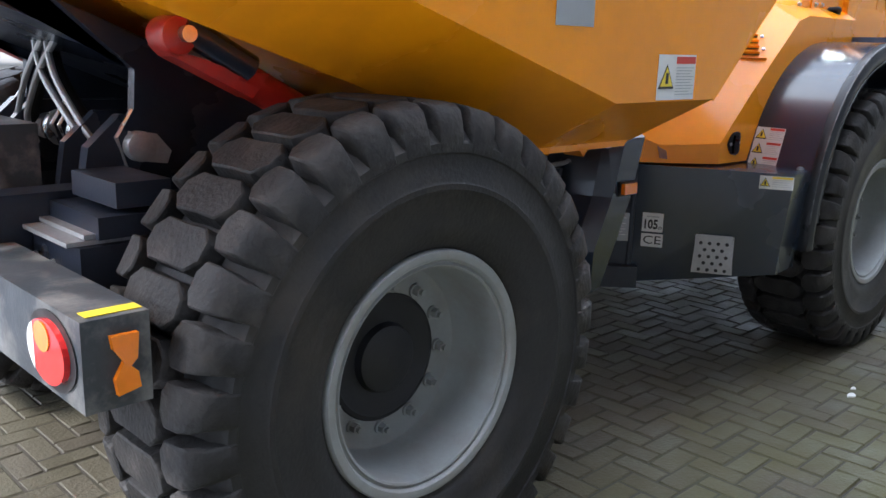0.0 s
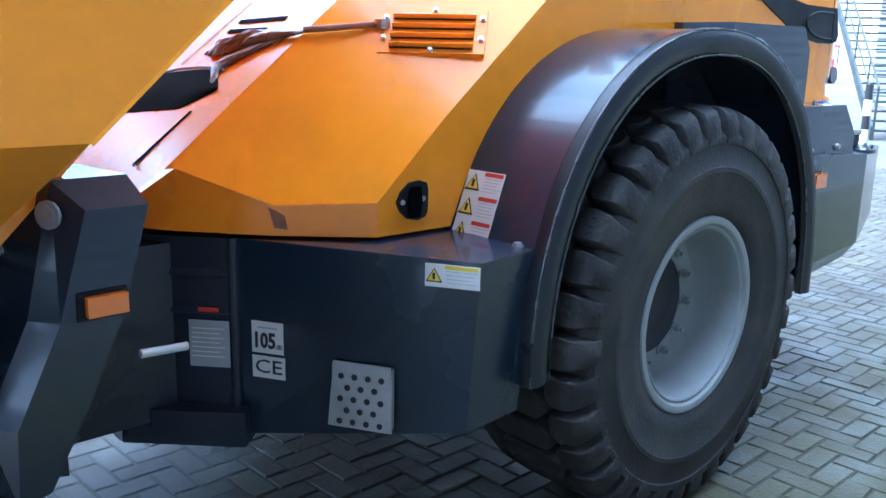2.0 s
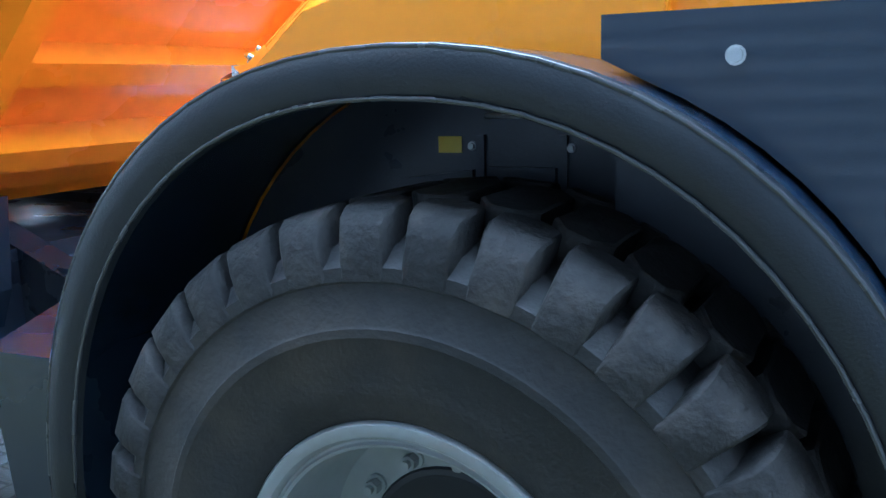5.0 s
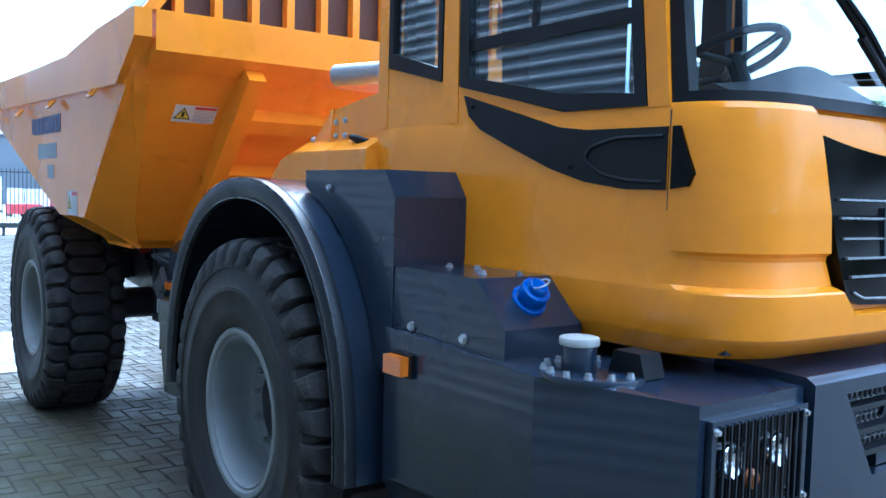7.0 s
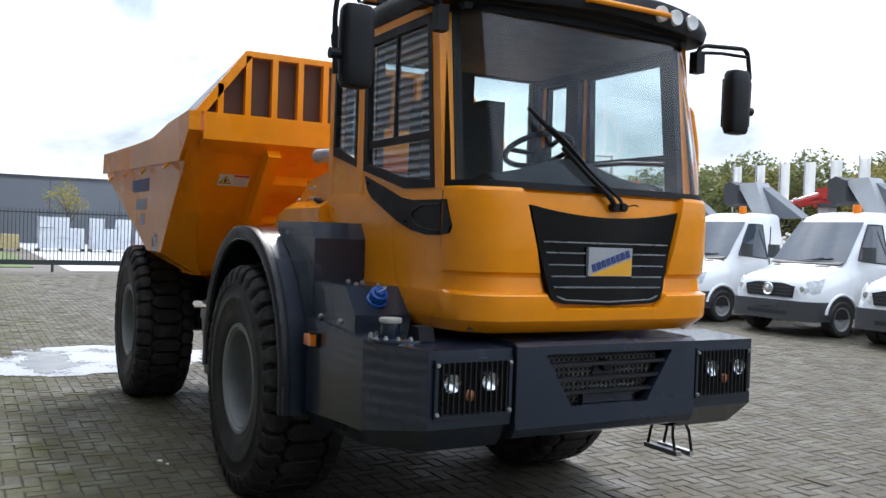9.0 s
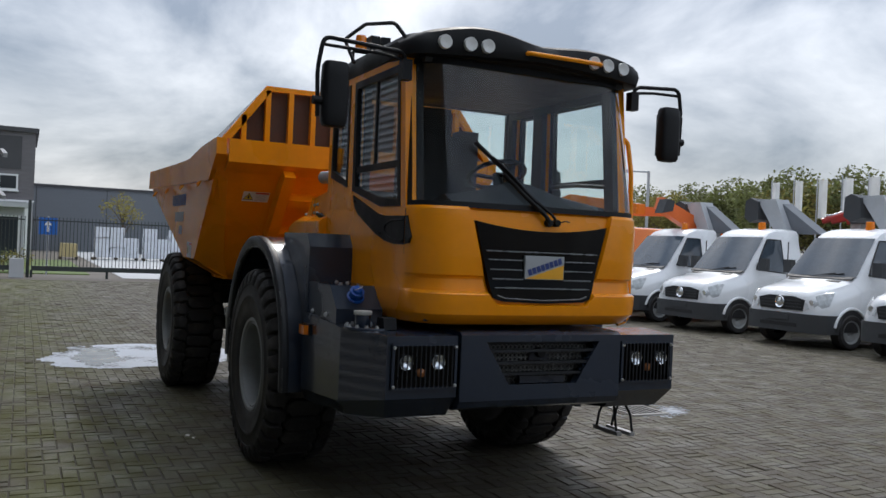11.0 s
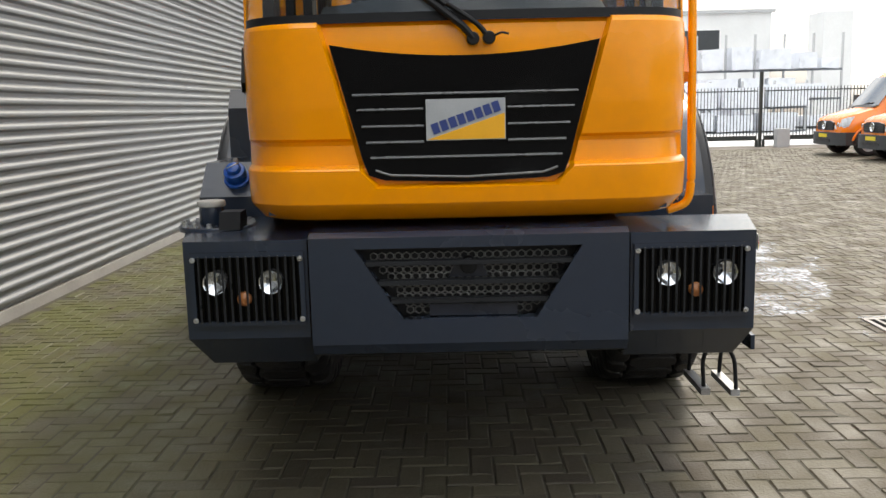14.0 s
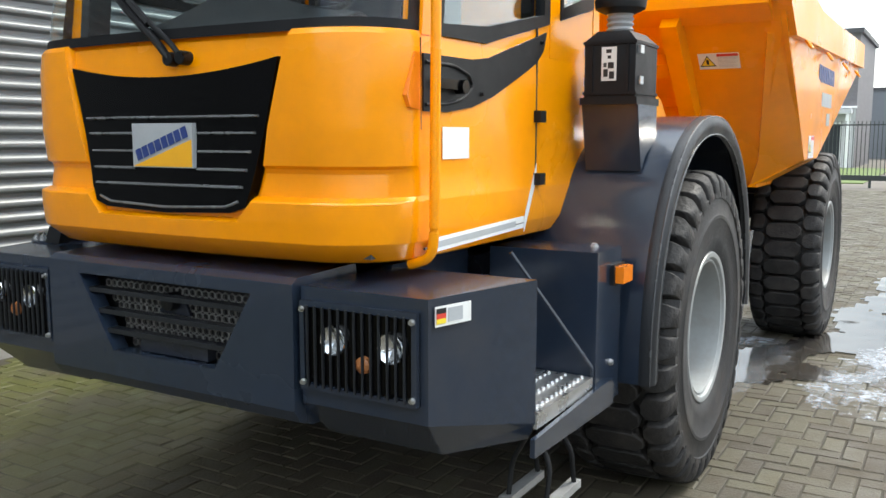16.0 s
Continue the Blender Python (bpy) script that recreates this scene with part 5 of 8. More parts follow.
# roof
roof_rows = []
for z, g in ((2.775, -0.01), (2.80, 0.02), (2.87, 0.03), (2.92, -0.02), (2.935, -0.12)):
    pts = cab_outline(1.86 + g * 0.8, 0.80 + g * 0.6, r=0.22)
    roof_rows.append([(x if x > 1 else x - g * 0.3, y, z) for x, y in pts])
roof = part("roof", loft(roof_rows), BLACK, cab, "black cab roof", smooth=True)
part("headliner", box(0.40, 1.80, -0.72, 0.72, 2.745, 2.774, 0.004), INTERIOR, cab)
# sun visor with a waved top edge
rows = []
for y in np.linspace(-0.86, 0.86, 31):
    y = float(y)
    u = abs(y) / 0.86
    top = 2.905 + (0.062 if y < 0 else 0.030) * math.sin(math.pi * min(1, u * 1.05)) ** 1.4 - 0.045 * max(0, (u - 0.80) / 0.20) ** 2
    bot = 2.80 - 0.03 * u
    x = 1.985 - 0.13 * u ** 2.2 - 0.10 * max(0, (u - 0.9) / 0.1) ** 2
    rows.append([(x - 0.30, y, top - 0.01), (x - 0.06, y, top), (x - 0.02, y, top - 0.02), (x, y, bot + 0.05), (x - 0.02, y, bot), (x - 0.30, y, bot)])
visor = part("sun_visor", loft(rows), BLACK, roof, "black wavy sun visor with work lights", smooth=True)
for y in (-0.648, -0.498, -0.390, 0.369, 0.486, 0.625):
    u = abs(y) / 0.86
    x = 1.985 - 0.13 * u ** 2.2
    lamp = part("work_light", put_lathe([(0.002, 0.001), (0.004, 0.025), (0.007, 0.036), (0.007, 0.040), (-0.02, 0.042)], (x + 0.006, y, 2.846)), LABEL, visor, "round white work light", smooth=True)
part("visor_handle", tube([(1.94, -0.14, 2.84), (2.0, -0.12, 2.835), (2.0, 0.40, 2.835), (1.95, 0.42, 2.84)], 0.014, 10, 0.03), ORANGE, visor, "orange grab bar")
# beacon and lamps on the roof rack
rack = part("roof_rack", tube([(0.95, -0.86, 2.86), (0.85, -0.90, 3.03), (1.25, -0.90, 3.05), (1.65, -0.86, 2.98), (1.70, -0.80, 2.88)], 0.012, 8, 0.04), BLACK, roof)
part("lamp_bar", tube([(0.75, -0.60, 2.90), (0.75, -0.60, 2.985), (0.75, -0.80, 2.985), (0.75, -0.80, 2.90)], 0.012, 8, 0.02), BLACK, roof)
for y in (-0.655, -0.575):
    part("roof_lamp", bevelled(add_box(bmesh.new(), 0.70, 0.80, y - 0.032, y + 0.032, 2.99, 3.10), 0.012), BLACK, roof, "black roof work lamp", smooth=True)
part("beacon", cyl((0.75, -0.745, 2.99), (0.75, -0.745, 3.10), 0.042, 20, 0.036, 0.01), AMBER, roof, "orange flashing beacon", smooth=True)
for y in (-0.45, -0.30):
    part("rear_work_light", box(0.70, 0.80, y - 0.05, y + 0.05, 2.94, 3.05, 0.015), BLACK, roof)

# mirrors
for s in (-1, 1):
    px, py = 1.78, s * 0.87
    far = 0.125 if s < 0 else -0.025
    arm = part("mirror_arm", tube([(px - 0.02, s * 0.82, 2.70), (px, s * 0.85, 2.78), (px + 0.02, s * (1.22 + far), 2.80), (px + 0.02, s * (1.25 + far), 2.62), (px + 0.02, s * (1.24 + far), 2.35)], 0.013, 8, 0.05), BLACK, cab)
    part("mirror_arm_brace", tube([(px - 0.02, s * 0.83, 2.74), (px, s * 1.0, 2.755), (px + 0.02, s * (1.22 + far), 2.755)], 0.010, 8, 0.03), BLACK, arm)
    part("mirror_bracket", box(px - 0.04, px + 0.02, min(s * 0.80, s * 0.86), max(s * 0.80, s * 0.86), 2.62, 2.74, 0.01), BLACK, arm)
    my = s * (1.145 + far)
    rows = []
    for z, k in ((-0.185, 0.55), (-0.180, 0.80), (-0.160, 0.93), (-0.10, 0.98), (0.0, 1.0), (0.10, 0.99), (0.160, 0.94), (0.180, 0.80), (0.185, 0.55)):
        row = []
        for q in range(20):
            a = 2 * math.pi * q / 20
            row.append((px + 0.02 + 0.050 * k * math.copysign(abs(math.cos(a)) ** 0.55, math.cos(a)), my + 0.078 * k * math.copysign(abs(math.sin(a)) ** 0.45, math.sin(a)), 2.483 + z))
        rows.append(row)
    part("mirror", loft(rows), BLACK, arm, "rounded black mirror housing", smooth=True)
    part("mirror_glass", box(px - 0.034, px - 0.031, my - 0.062, my + 0.062, 2.34, 2.62), LENS, arm)
    part("mirror_clamp", cyl((px + 0.02, s * (1.22 + far), 2.44), (px + 0.02, s * (1.27 + far), 2.44), 0.025, 12), BLACK, arm)

# wiper
wb = Vector((2.060, 0.030, 1.822))
wiper = part("wiper_arm", tube([wb, wb + Vector((0.006, -0.03, 0.04)), (2.052, -0.16, 1.985), (2.035, -0.285, 2.095)], 0.013, 8, 0.03), BLACK, cab, "black windscreen wiper")
part("wiper_arm_second", tube([wb + Vector((0, 0.055, 0.0)), wb + Vector((0.006, 0.02, 0.045)), (2.050, -0.12, 1.985), (2.035, -0.270, 2.110)], 0.009, 8, 0.03), BLACK, wiper)
part("wiper_blade", tube([(2.056, -0.060, 1.935), (2.036, -0.27, 2.105), (2.005, -0.47, 2.270)], 0.013, 6, 0.1), BLACK, wiper)
part("wiper_yoke", tube([(2.055, -0.16, 2.018), (2.050, -0.27, 2.115), (2.035, -0.37, 2.190)], 0.009, 6, 0.05), BLACK, wiper)
part("wiper_pivot", cyl((2.02, 0.030, 1.822), (2.070, 0.030, 1.822), 0.022, 16, bevel=0.004), BLACK, wiper)
part("wiper_pivot", cyl((2.02, 0.085, 1.824), (2.070, 0.085, 1.824), 0.022, 16, bevel=0.004), BLACK, wiper)
part("washer_jet", tube([(2.06, 0.095, 1.826), (2.092, 0.125, 1.838), (2.092, 0.15, 1.832)], 0.004, 6, 0.01), BLACK, wiper)

# inside the cab
seat = part("driver_seat", bevelled(add_box(bmesh.new(), 0.72, 1.22, -0.40, 0.10, 1.60, 1.75), 0.05, 3), SEAT, TRUCK, "black fabric driver's seat", smooth=True)
bm = add_box(bmesh.new(), 0.66, 0.82, -0.42, 0.12, 1.72, 2.47)
for v in bm.verts:
    if v.co.z > 2.2:
        v.co.x -= 0.09
        v.co.y = -0.15 + (v.co.y + 0.15) * 0.82
part("backrest", bevelled(bm, 0.06, 3), SEAT, seat, smooth=True)
part("headrest", bevelled(add_box(bmesh.new(), 0.60, 0.72, -0.295, -0.005, 2.42, 2.665), 0.05, 3), SEAT, seat, smooth=True)
for y in (-0.48, 0.16):
    part("armrest", box(0.80, 1.20, y - 0.05, y + 0.05, 1.90, 1.97, 0.02), SEAT, seat)
part("seat_base", box(0.80, 1.15, -0.35, 0.05, 1.25, 1.60, 0.03), BLACK, seat)
part("second_seat", bevelled(add_box(bmesh.new(), 0.56, 0.70, 0.09, 0.24, 1.7, 2.52), 0.05, 3), SEAT, seat, smooth=True)
dash_rows = []
for y in np.linspace(-0.52, 0.52, 13):
    y = float(y)
    h = 0.11 * math.exp(-((y - 0.0) / 0.30) ** 2)
    dash_rows.append([(1.50, y, 1.72), (1.56, y, 1.94 + h), (1.72, y, 1.97 + h), (1.90, y, 1.90 + 0.3 * h), (1.94, y, 1.70)])
part("dashboard", loft(dash_rows), SEAT, TRUCK, "dark moulded dashboard", smooth=True)
sw = Matrix.Translation((1.40, 0.02, 2.15)) @ Matrix.Rotation(radians(-24), 4, "Y")
steer = part("steering_wheel", tube([sw @ Vector((0.19 * math.cos(a), 0.19 * math.sin(a), 0)) for a in [2 * math.pi * q / 28 for q in range(29)]], 0.016, 10, 0), BLACK, TRUCK, smooth=True)
for a in (0.3, 2.4, 4.6):
    part("steering_spoke", tube([sw @ Vector((0, 0, -0.03)), sw @ Vector((0.185 * math.cos(a), 0.185 * math.sin(a), 0))], 0.014, 8, 0), BLACK, steer)
part("steering_column", cyl(sw @ Vector((0, 0, 0.0)), sw @ Vector((0.0, 0, -0.45)), 0.035, 12), BLACK, steer)
part("joystick_console", box(1.0, 1.35, -0.66, -0.42, 1.25, 1.95, 0.03), BLACK, TRUCK)
part("door_grab_bar", tube([(1.70, 0.74, 2.10), (1.30, 0.72, 2.13), (0.95, 0.74, 2.13)], 0.014, 8, 0.05), BLACK, TRUCK)

# left side: entry rail, door edge, steps, air filter
part("grab_rail", tube([(1.80, 0.76, 1.19), (1.80, 0.838, 1.215), (1.80, 0.848, 1.30), (1.775, 0.842, 2.2), (1.735, 0.832, 2.42), (1.69, 0.77, 2.45)], 0.016, 12, 0.05), ORANGE, TRUCK, "orange tubular entry rail", smooth=True)
part("door_seam", tube([(1.79, 0.806, 1.24), (1.08, 0.806, 1.262), (0.985, 0.806, 1.44), (0.985, 0.806, 1.98)], 0.004, 6, 0.02), INK, cab)
for z in (1.42, 1.655):
    part("door_hinge", box(0.955, 1.005, 0.806, 0.835, z - 0.022, z + 0.022, 0.006), BLACK, cab)
m = facing((1.60, 0.807, 1.56), (-1, 0, 0), (0, 0, 1))
flat_piece(m, -0.085, 0.085, -0.05, 0.05, 0.002, LABEL, cab, "door_label")
strip_m = facing((1.43, 0.807, 1.255), (-1, 0, 0.03), (0, 0, 1))
ds = flat_piece(strip_m, -0.34, 0.34, -0.022, 0.022, 0.002, LABEL, cab, "door_strip")
flat_piece(strip_m, -0.30, 0.27, -0.010, 0.010, 0.0035, LABEL_GREY, ds, "print_bar")
part("door_strip_corner", quad_plate([(1.09, 0.809, 1.225), (0.985, 0.809, 1.42), (0.985, 0.809, 1.48), (1.09, 0.809, 1.275)][::-1], 0.002), LABEL, cab)
step_wall = part("step_wall", prism([(0.90, 0.60), (1.15, 0.60), (1.15, 1.175), (0.90, 1.175)], "y", 0.70, 1.125, 0.006), GREY, TRUCK, "anthracite box behind the entry steps")
bolts([(0.985, 1.05, 1.176)], (0, 0, 1), 0.011, step_wall)
bolts([(1.0, 1.126, 0.75), (1.0, 1.126, 1.06)], (0, 1, 0), 0.010, step_wall)
part("step_brace", tube([(1.319, 0.869, 1.18), (1.16, 1.115, 0.765), (1.155, 1.115, 0.685)], 0.008, 6, 0), GREY, step_wall)
part("step_recess", box(1.14, 1.66, 0.56, 0.60, 0.62, 1.16), GREY, step_wall)
for z, y0, y1, x0, x1 in ((0.73, 0.86, 1.12, 1.16, 1.64), (1.05, 0.62, 0.84, 1.16, 1.64)):
    tread_bm = bmesh.new()
    add_box(tread_bm, x0, x1, y0, y1, z - 0.05, z)
    bevelled(tread_bm, 0.006)
    tread = part("step_tread", tread_bm, STEEL, step_wall, "serrated aluminium step")
    for r in range(4):
        for k in range(12):
            x, y = x0 + 0.03 + k * (x1 - x0 - 0.06) / 11, y0 + 0.035 + r * (y1 - y0 - 0.07) / 3
            bm = add_cyl(bmesh.new(), (x, y, z - 0.001), (x, y, z + 0.009), 0.013, 6, 0.009)
            part("tread_stud", bm, STEEL, tread)
part("step_edge", prism([(1.0, 0.595), (1.155, 0.597), (1.70, 0.610), (1.70, 0.668), (1.155, 0.692), (1.0, 0.692)], "y", 1.126, 1.142, 0.003), GREY, step_wall)
hang = part("hanging_step", box(1.31, 1.59, 0.965, 1.004, 0.385, 0.412, 0.006), DULL_STEEL, TRUCK, "worn aluminium hanging step on cables")
part("hanging_step_bar", box(1.29, 1.57, 1.095, 1.134, 0.372, 0.399, 0.006), DULL_STEEL, hang)
for x0, x1 in ((1.32, 1.38), (1.56, 1.50)):
    for y in (0.985, 1.12):
        part("step_cable", tube([(x0, y, 0.39), ((x0 + x1) / 2, y, 0.52), (x1, 1.05, 0.65)], 0.009, 8, 0.03), BLACK, hang)
airf = part("air_filter", bevelled(loft([[(0.40, 0.875, z), (0.675, 0.875, z), (0.675, 1.085, z), (0.40, 1.085, z)] if k else [(0.43, 0.915, z), (0.645, 0.915, z), (0.645, 1.045, z), (0.43, 1.045, z)] for z, k in ((1.735, 1), (1.955, 1), (1.995, 0))]), 0.010), BLACK, TRUCK, "ribbed black air filter housing", smooth=True)
for z in (1.752, 1.948):
    part("filter_rib", box(0.395, 0.680, 0.870, 1.090, z - 0.006, z + 0.006, 0.003), BLACK, airf)
for y in (0.905, 1.055):
    part("filter_rib", box(0.675, 0.682, y - 0.005, y + 0.005, 1.758, 1.942, 0.002), BLACK, airf)
for z in (1.80, 1.92):
    for y0, y1 in ((1.085, 1.098), (0.862, 0.875)):
        part("filter_clip", box(0.61, 0.65, y0, y1, z - 0.016, z + 0.016, 0.004), STEEL, airf)
m = facing((0.676, 0.978, 1.865), (0, 1, 0), (0, 0, 1))
note = flat_piece(m, -0.031, 0.031, -0.066, 0.066, 0.003, LABEL, airf, "filter_label")
for q, (x0, x1, y0, y1) in enumerate(((-0.012, 0.010, 0.042, 0.056), (-0.006, 0.008, 0.020, 0.032), (-0.022, -0.004, -0.050, -0.020), (0.002, 0.022, -0.058, -0.030), (-0.004, 0.020, -0.018, 0.006), (-0.022, -0.010, -0.012, 0.004))):
    flat_piece(m, x0, x1, y0, y1, 0.0045, INK, note, "print_bar")
part("filter_shelf", box(0.40, 0.690, 0.862, 1.098, 1.706, 1.735, 0.005), BLACK, airf)
part("bracket_front", quad_plate([(0.672, 0.868, 1.706), (0.612, 0.868, 1.442), (0.612, 1.092, 1.442), (0.672, 1.092, 1.706)], 0.006), GREY, airf, "anthracite filter bracket on the fender")
for y in (0.866, 1.094):
    part("bracket_gusset", prism([(0.42, 1.706), (0.668, 1.706), (0.610, 1.447), (0.56, 1.500), (0.42, 1.572)], "y", y - 0.003, y + 0.003), GREY, airf)
part("intake_pipe", put_lathe([(0.0, 0.001), (0.0, 0.052)] + [(0.008 + 0.0105 * k, 0.056 if k % 2 else 0.047) for k in range(9)] + [(0.10, 0.05), (0.10, 0.001)], (0.55, 0.975, 1.99), Matrix.Rotation(math.pi / 2, 4, "X")), LABEL_GREY, airf, smooth=True)
intake = put_lathe([(0.0, 0.001), (0.0, 0.06), (0.02, 0.10), (0.05, 0.105), (0.09, 0.09), (0.14, 0.10), (0.22, 0.09), (0.25, 0.05), (0.26, 0.001)], (0.55, 0.975, 2.07), Matrix.Rotation(math.pi / 2, 4, "X"))
part("intake_cap", intake, BLACK, airf, "black cyclone intake cap", smooth=True)

# ---- rear frame: arm with marker lamp, chocks, tail bar, cylinder ----
for s in (-1, 1):
    rows = []
    for y, top, back in ((0.800, 1.222, 0.0), (0.730, 1.283, -0.045), (0.50, 1.283, -0.10)):
        rows.append([(x + back * k - 0.05, s * (y + 0.062), z + 0.012) for x, z, k in ((-1.885, top, 1), (-1.742, top, 0.4), (-1.818, 0.97, 0), (-1.90, 0.79, 0), (-2.00, 0.60, 0), (-2.07, 0.58, 0.5), (-2.06, 0.76, 1), (-1.955, 0.98, 1))])
    arm = part("support_arm", bevelled(loft(rows), 0.006), GREY, TRUCK, "anthracite support arm with marker lamp")
    part("marker_lamp", box(-1.953, -1.862, min(s * 0.862, s * 0.888), max(s * 0.862, s * 0.888), 1.0, 1.046, 0.008), AMBER, arm, "amber marker lamp")
    part("marker_base", box(-1.968, -1.856, min(s * 0.852, s * 0.869), max(s * 0.852, s * 0.869), 0.991, 1.055, 0.003), BLACK, arm)
    bolts([(-1.995, s * 0.812, 1.224)], (-0.85, s * 0.5, 0), 0.024, arm, DULL_STEEL)
    part("pivot_rod", cyl((-1.720, s * 0.60, 0.786), (-1.584, s * 0.60, 0.779), 0.0125, 12, bevel=0.004), LABEL, TRUCK)
    # bright steel stubs added in place of sky showing through chassis gaps
    for x, z, l in ((-2.33, 1.072, 0.07), (-2.50, 1.080, 0.05), (-2.24, 1.118, 0.04), (-2.05, 1.120, 0.05)):
        part("hose_coupling", cyl((x, s * 0.655, z), (x + l, s * 0.655, z + 0.006), 0.016, 12, bevel=0.003), STEEL, TRUCK)
    part("hydraulic_line", tube([(-2.28, s * 0.655, 1.075), (-2.20, s * 0.66, 1.115), (-2.05, s * 0.655, 1.121), (-1.98, s * 0.62, 1.15)], 0.010, 8, 0.03), DULL_STEEL, TRUCK)
    part("hydraulic_line", tube([(-2.9, s * 0.65, 1.13), (-2.3, s * 0.66, 1.08), (-2.02, s * 0.62, 1.12)], 0.016, 8, 0.05), BLACK, TRUCK)
    part("tip_cylinder", cyl((-3.70, s * 0.70, 1.504), (-3.05, s * 0.66, 1.18), 0.050, 24), RED, TRUCK, "red hydraulic tipping cylinder", smooth=True)
    part("cylinder_eye", cyl((-3.885, s * 0.66, 1.60), (-3.885, s * 0.76, 1.60), 0.052, 24, bevel=0.01), RED, TRUCK, smooth=True)
    part("cylinder_pin", cyl((-3.87, s * 0.64, 1.605), (-3.87, s * 0.785, 1.605), 0.022, 16), STEEL, TRUCK)
    part("cylinder_sleeve", cyl((-3.87, s * 0.735, 1.625), (-3.66, s * 0.735, 1.515), 0.040, 20), GREY, TRUCK, smooth=True)
    part("cylinder_fork", prism([(-3.93, 1.575), (-3.90, 1.545), (-3.66, 1.43), (-3.60, 1.50), (-3.68, 1.50)], "y", s * 0.66, s * 0.745, 0.006), RED, TRUCK)
    part("tub_bearer", prism([(-2.2, 1.2), (-3.0, 1.24), (-4.75, 1.96), (-4.42, 1.95), (-4.09, 1.69), (-3.87, 1.50), (-3.885, 1.30), (-3.80, 1.20), (-3.0, 1.15)], "y", s * 0.41, s * 0.45, 0.008), UNDER, TRUCK)
    # hinge ears, collars and hoses at the rear pivot
    for y in (0.455, 0.03):
        ear = part("hinge_ear", prism([(-3.885, 1.385), (-3.935, 1.306), (-3.905, 1.205), (-3.72, 1.20), (-3.72, 1.385)], "y", s * y - 0.007, s * y + 0.007, 0.003), UNDER, TRUCK, "dark hinge ear with a bright strip for its lit edge")
        # bright strip painting the light that the ear's rear edge catches
        part("worn_edge", tube([(-3.887, s * y, 1.385), (-3.938, s * y, 1.306), (-3.907, s * y, 1.205)], 0.0075, 6, 0), STEEL, ear)
    for y in (0.10, 0.33, 0.40):
        part("pin_collar", cyl((-3.88, s * y - 0.018, 1.285), (-3.88, s * y + 0.018, 1.285), 0.062, 24, bevel=0.006), STEEL, TRUCK, smooth=True)
    part("pin_washer", prism([(-3.905, 1.24), (-3.80, 1.225), (-3.785, 1.262), (-3.83, 1.315), (-3.91, 1.325)], "y", s * 0.47, s * 0.49, 0.005), DULL_STEEL, TRUCK)
    for q in (0, 1):
        part("hydraulic_hose", tube([(-3.93, s * (-0.16 + 0.11 * q), 1.66), (-3.98, s * (0.0 + 0.10 * q), 1.48), (-3.96, s * (0.21 + 0.08 * q), 1.31), (-3.90, s * (0.26 + 0.08 * q), 1.20)], 0.011, 8, 0.1), DULL_STEEL, TRUCK)
    part("hose_sleeve", tube([(-3.90, s * -0.10, 1.66), (-3.95, s * 0.05, 1.48), (-3.93, s * 0.25, 1.31), (-3.87, s * 0.30, 1.20)], 0.024, 12, 0.1), BLACK, TRUCK)
    part("buffer_block", box(-4.10, -3.95, min(s * 0.52, s * 0.80), max(s * 0.52, s * 0.80), 1.165, 1.232, 0.006), UNDER, TRUCK)
    part("buffer_block", box(-4.15, -3.95, min(s * 0.32, s * 0.80), max(s * 0.32, s * 0.80), 1.09, 1.148, 0.006), UNDER, TRUCK)
    part("hinge_lug", prism([(-4.05, 1.12), (-3.78, 1.12), (-3.76, 1.30), (-3.82, 1.37), (-3.92, 1.37), (-4.02, 1.28)], "y", s * 0.40, s * 0.45, 0.008), UNDER, TRUCK)
    part("hinge_lug", prism([(-4.05, 1.12), (-3.78, 1.12), (-3.76, 1.30), (-3.82, 1.37), (-3.92, 1.37), (-4.02, 1.28)], "y", s * 0.24, s * 0.28, 0.008), UNDER, TRUCK)
    part("hinge_pin", cyl((-3.88, s * 0.18, 1.28), (-3.88, s * 0.50, 1.28), 0.045, 20, bevel=0.005), DULL_STEEL, TRUCK, smooth=True)
part("tub_underframe", prism([(-3.0, 1.26), (-4.4, 1.83), (-4.4, 1.74), (-3.0, 1.20)], "y", -0.40, 0.40, 0.01), UNDER, TRUCK)
part("rear_crossbeam", box(-4.20, -4.0, -0.80, 0.80, 0.86, 1.075, 0.01), UNDER, TRUCK)
# pale steel strips stepped along the crossbeam's top edge
for z in (1.10, 1.115, 1.13):
    part("wear_plate", box(-4.225 + (z - 1.10) * 3, -4.05, -0.78, 0.78, z - 0.023, z - 0.011, 0.003), DULL_STEEL, TRUCK)
# takes the lightened tail paint for its lit rear face
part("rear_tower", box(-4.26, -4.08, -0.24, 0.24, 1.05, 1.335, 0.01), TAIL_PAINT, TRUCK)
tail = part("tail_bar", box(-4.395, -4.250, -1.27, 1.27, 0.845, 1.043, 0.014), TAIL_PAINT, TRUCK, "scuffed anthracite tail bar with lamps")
part("tail_bar_stay", box(-4.30, -4.1, -0.45, 0.45, 0.85, 1.0, 0.01), UNDER, TRUCK)
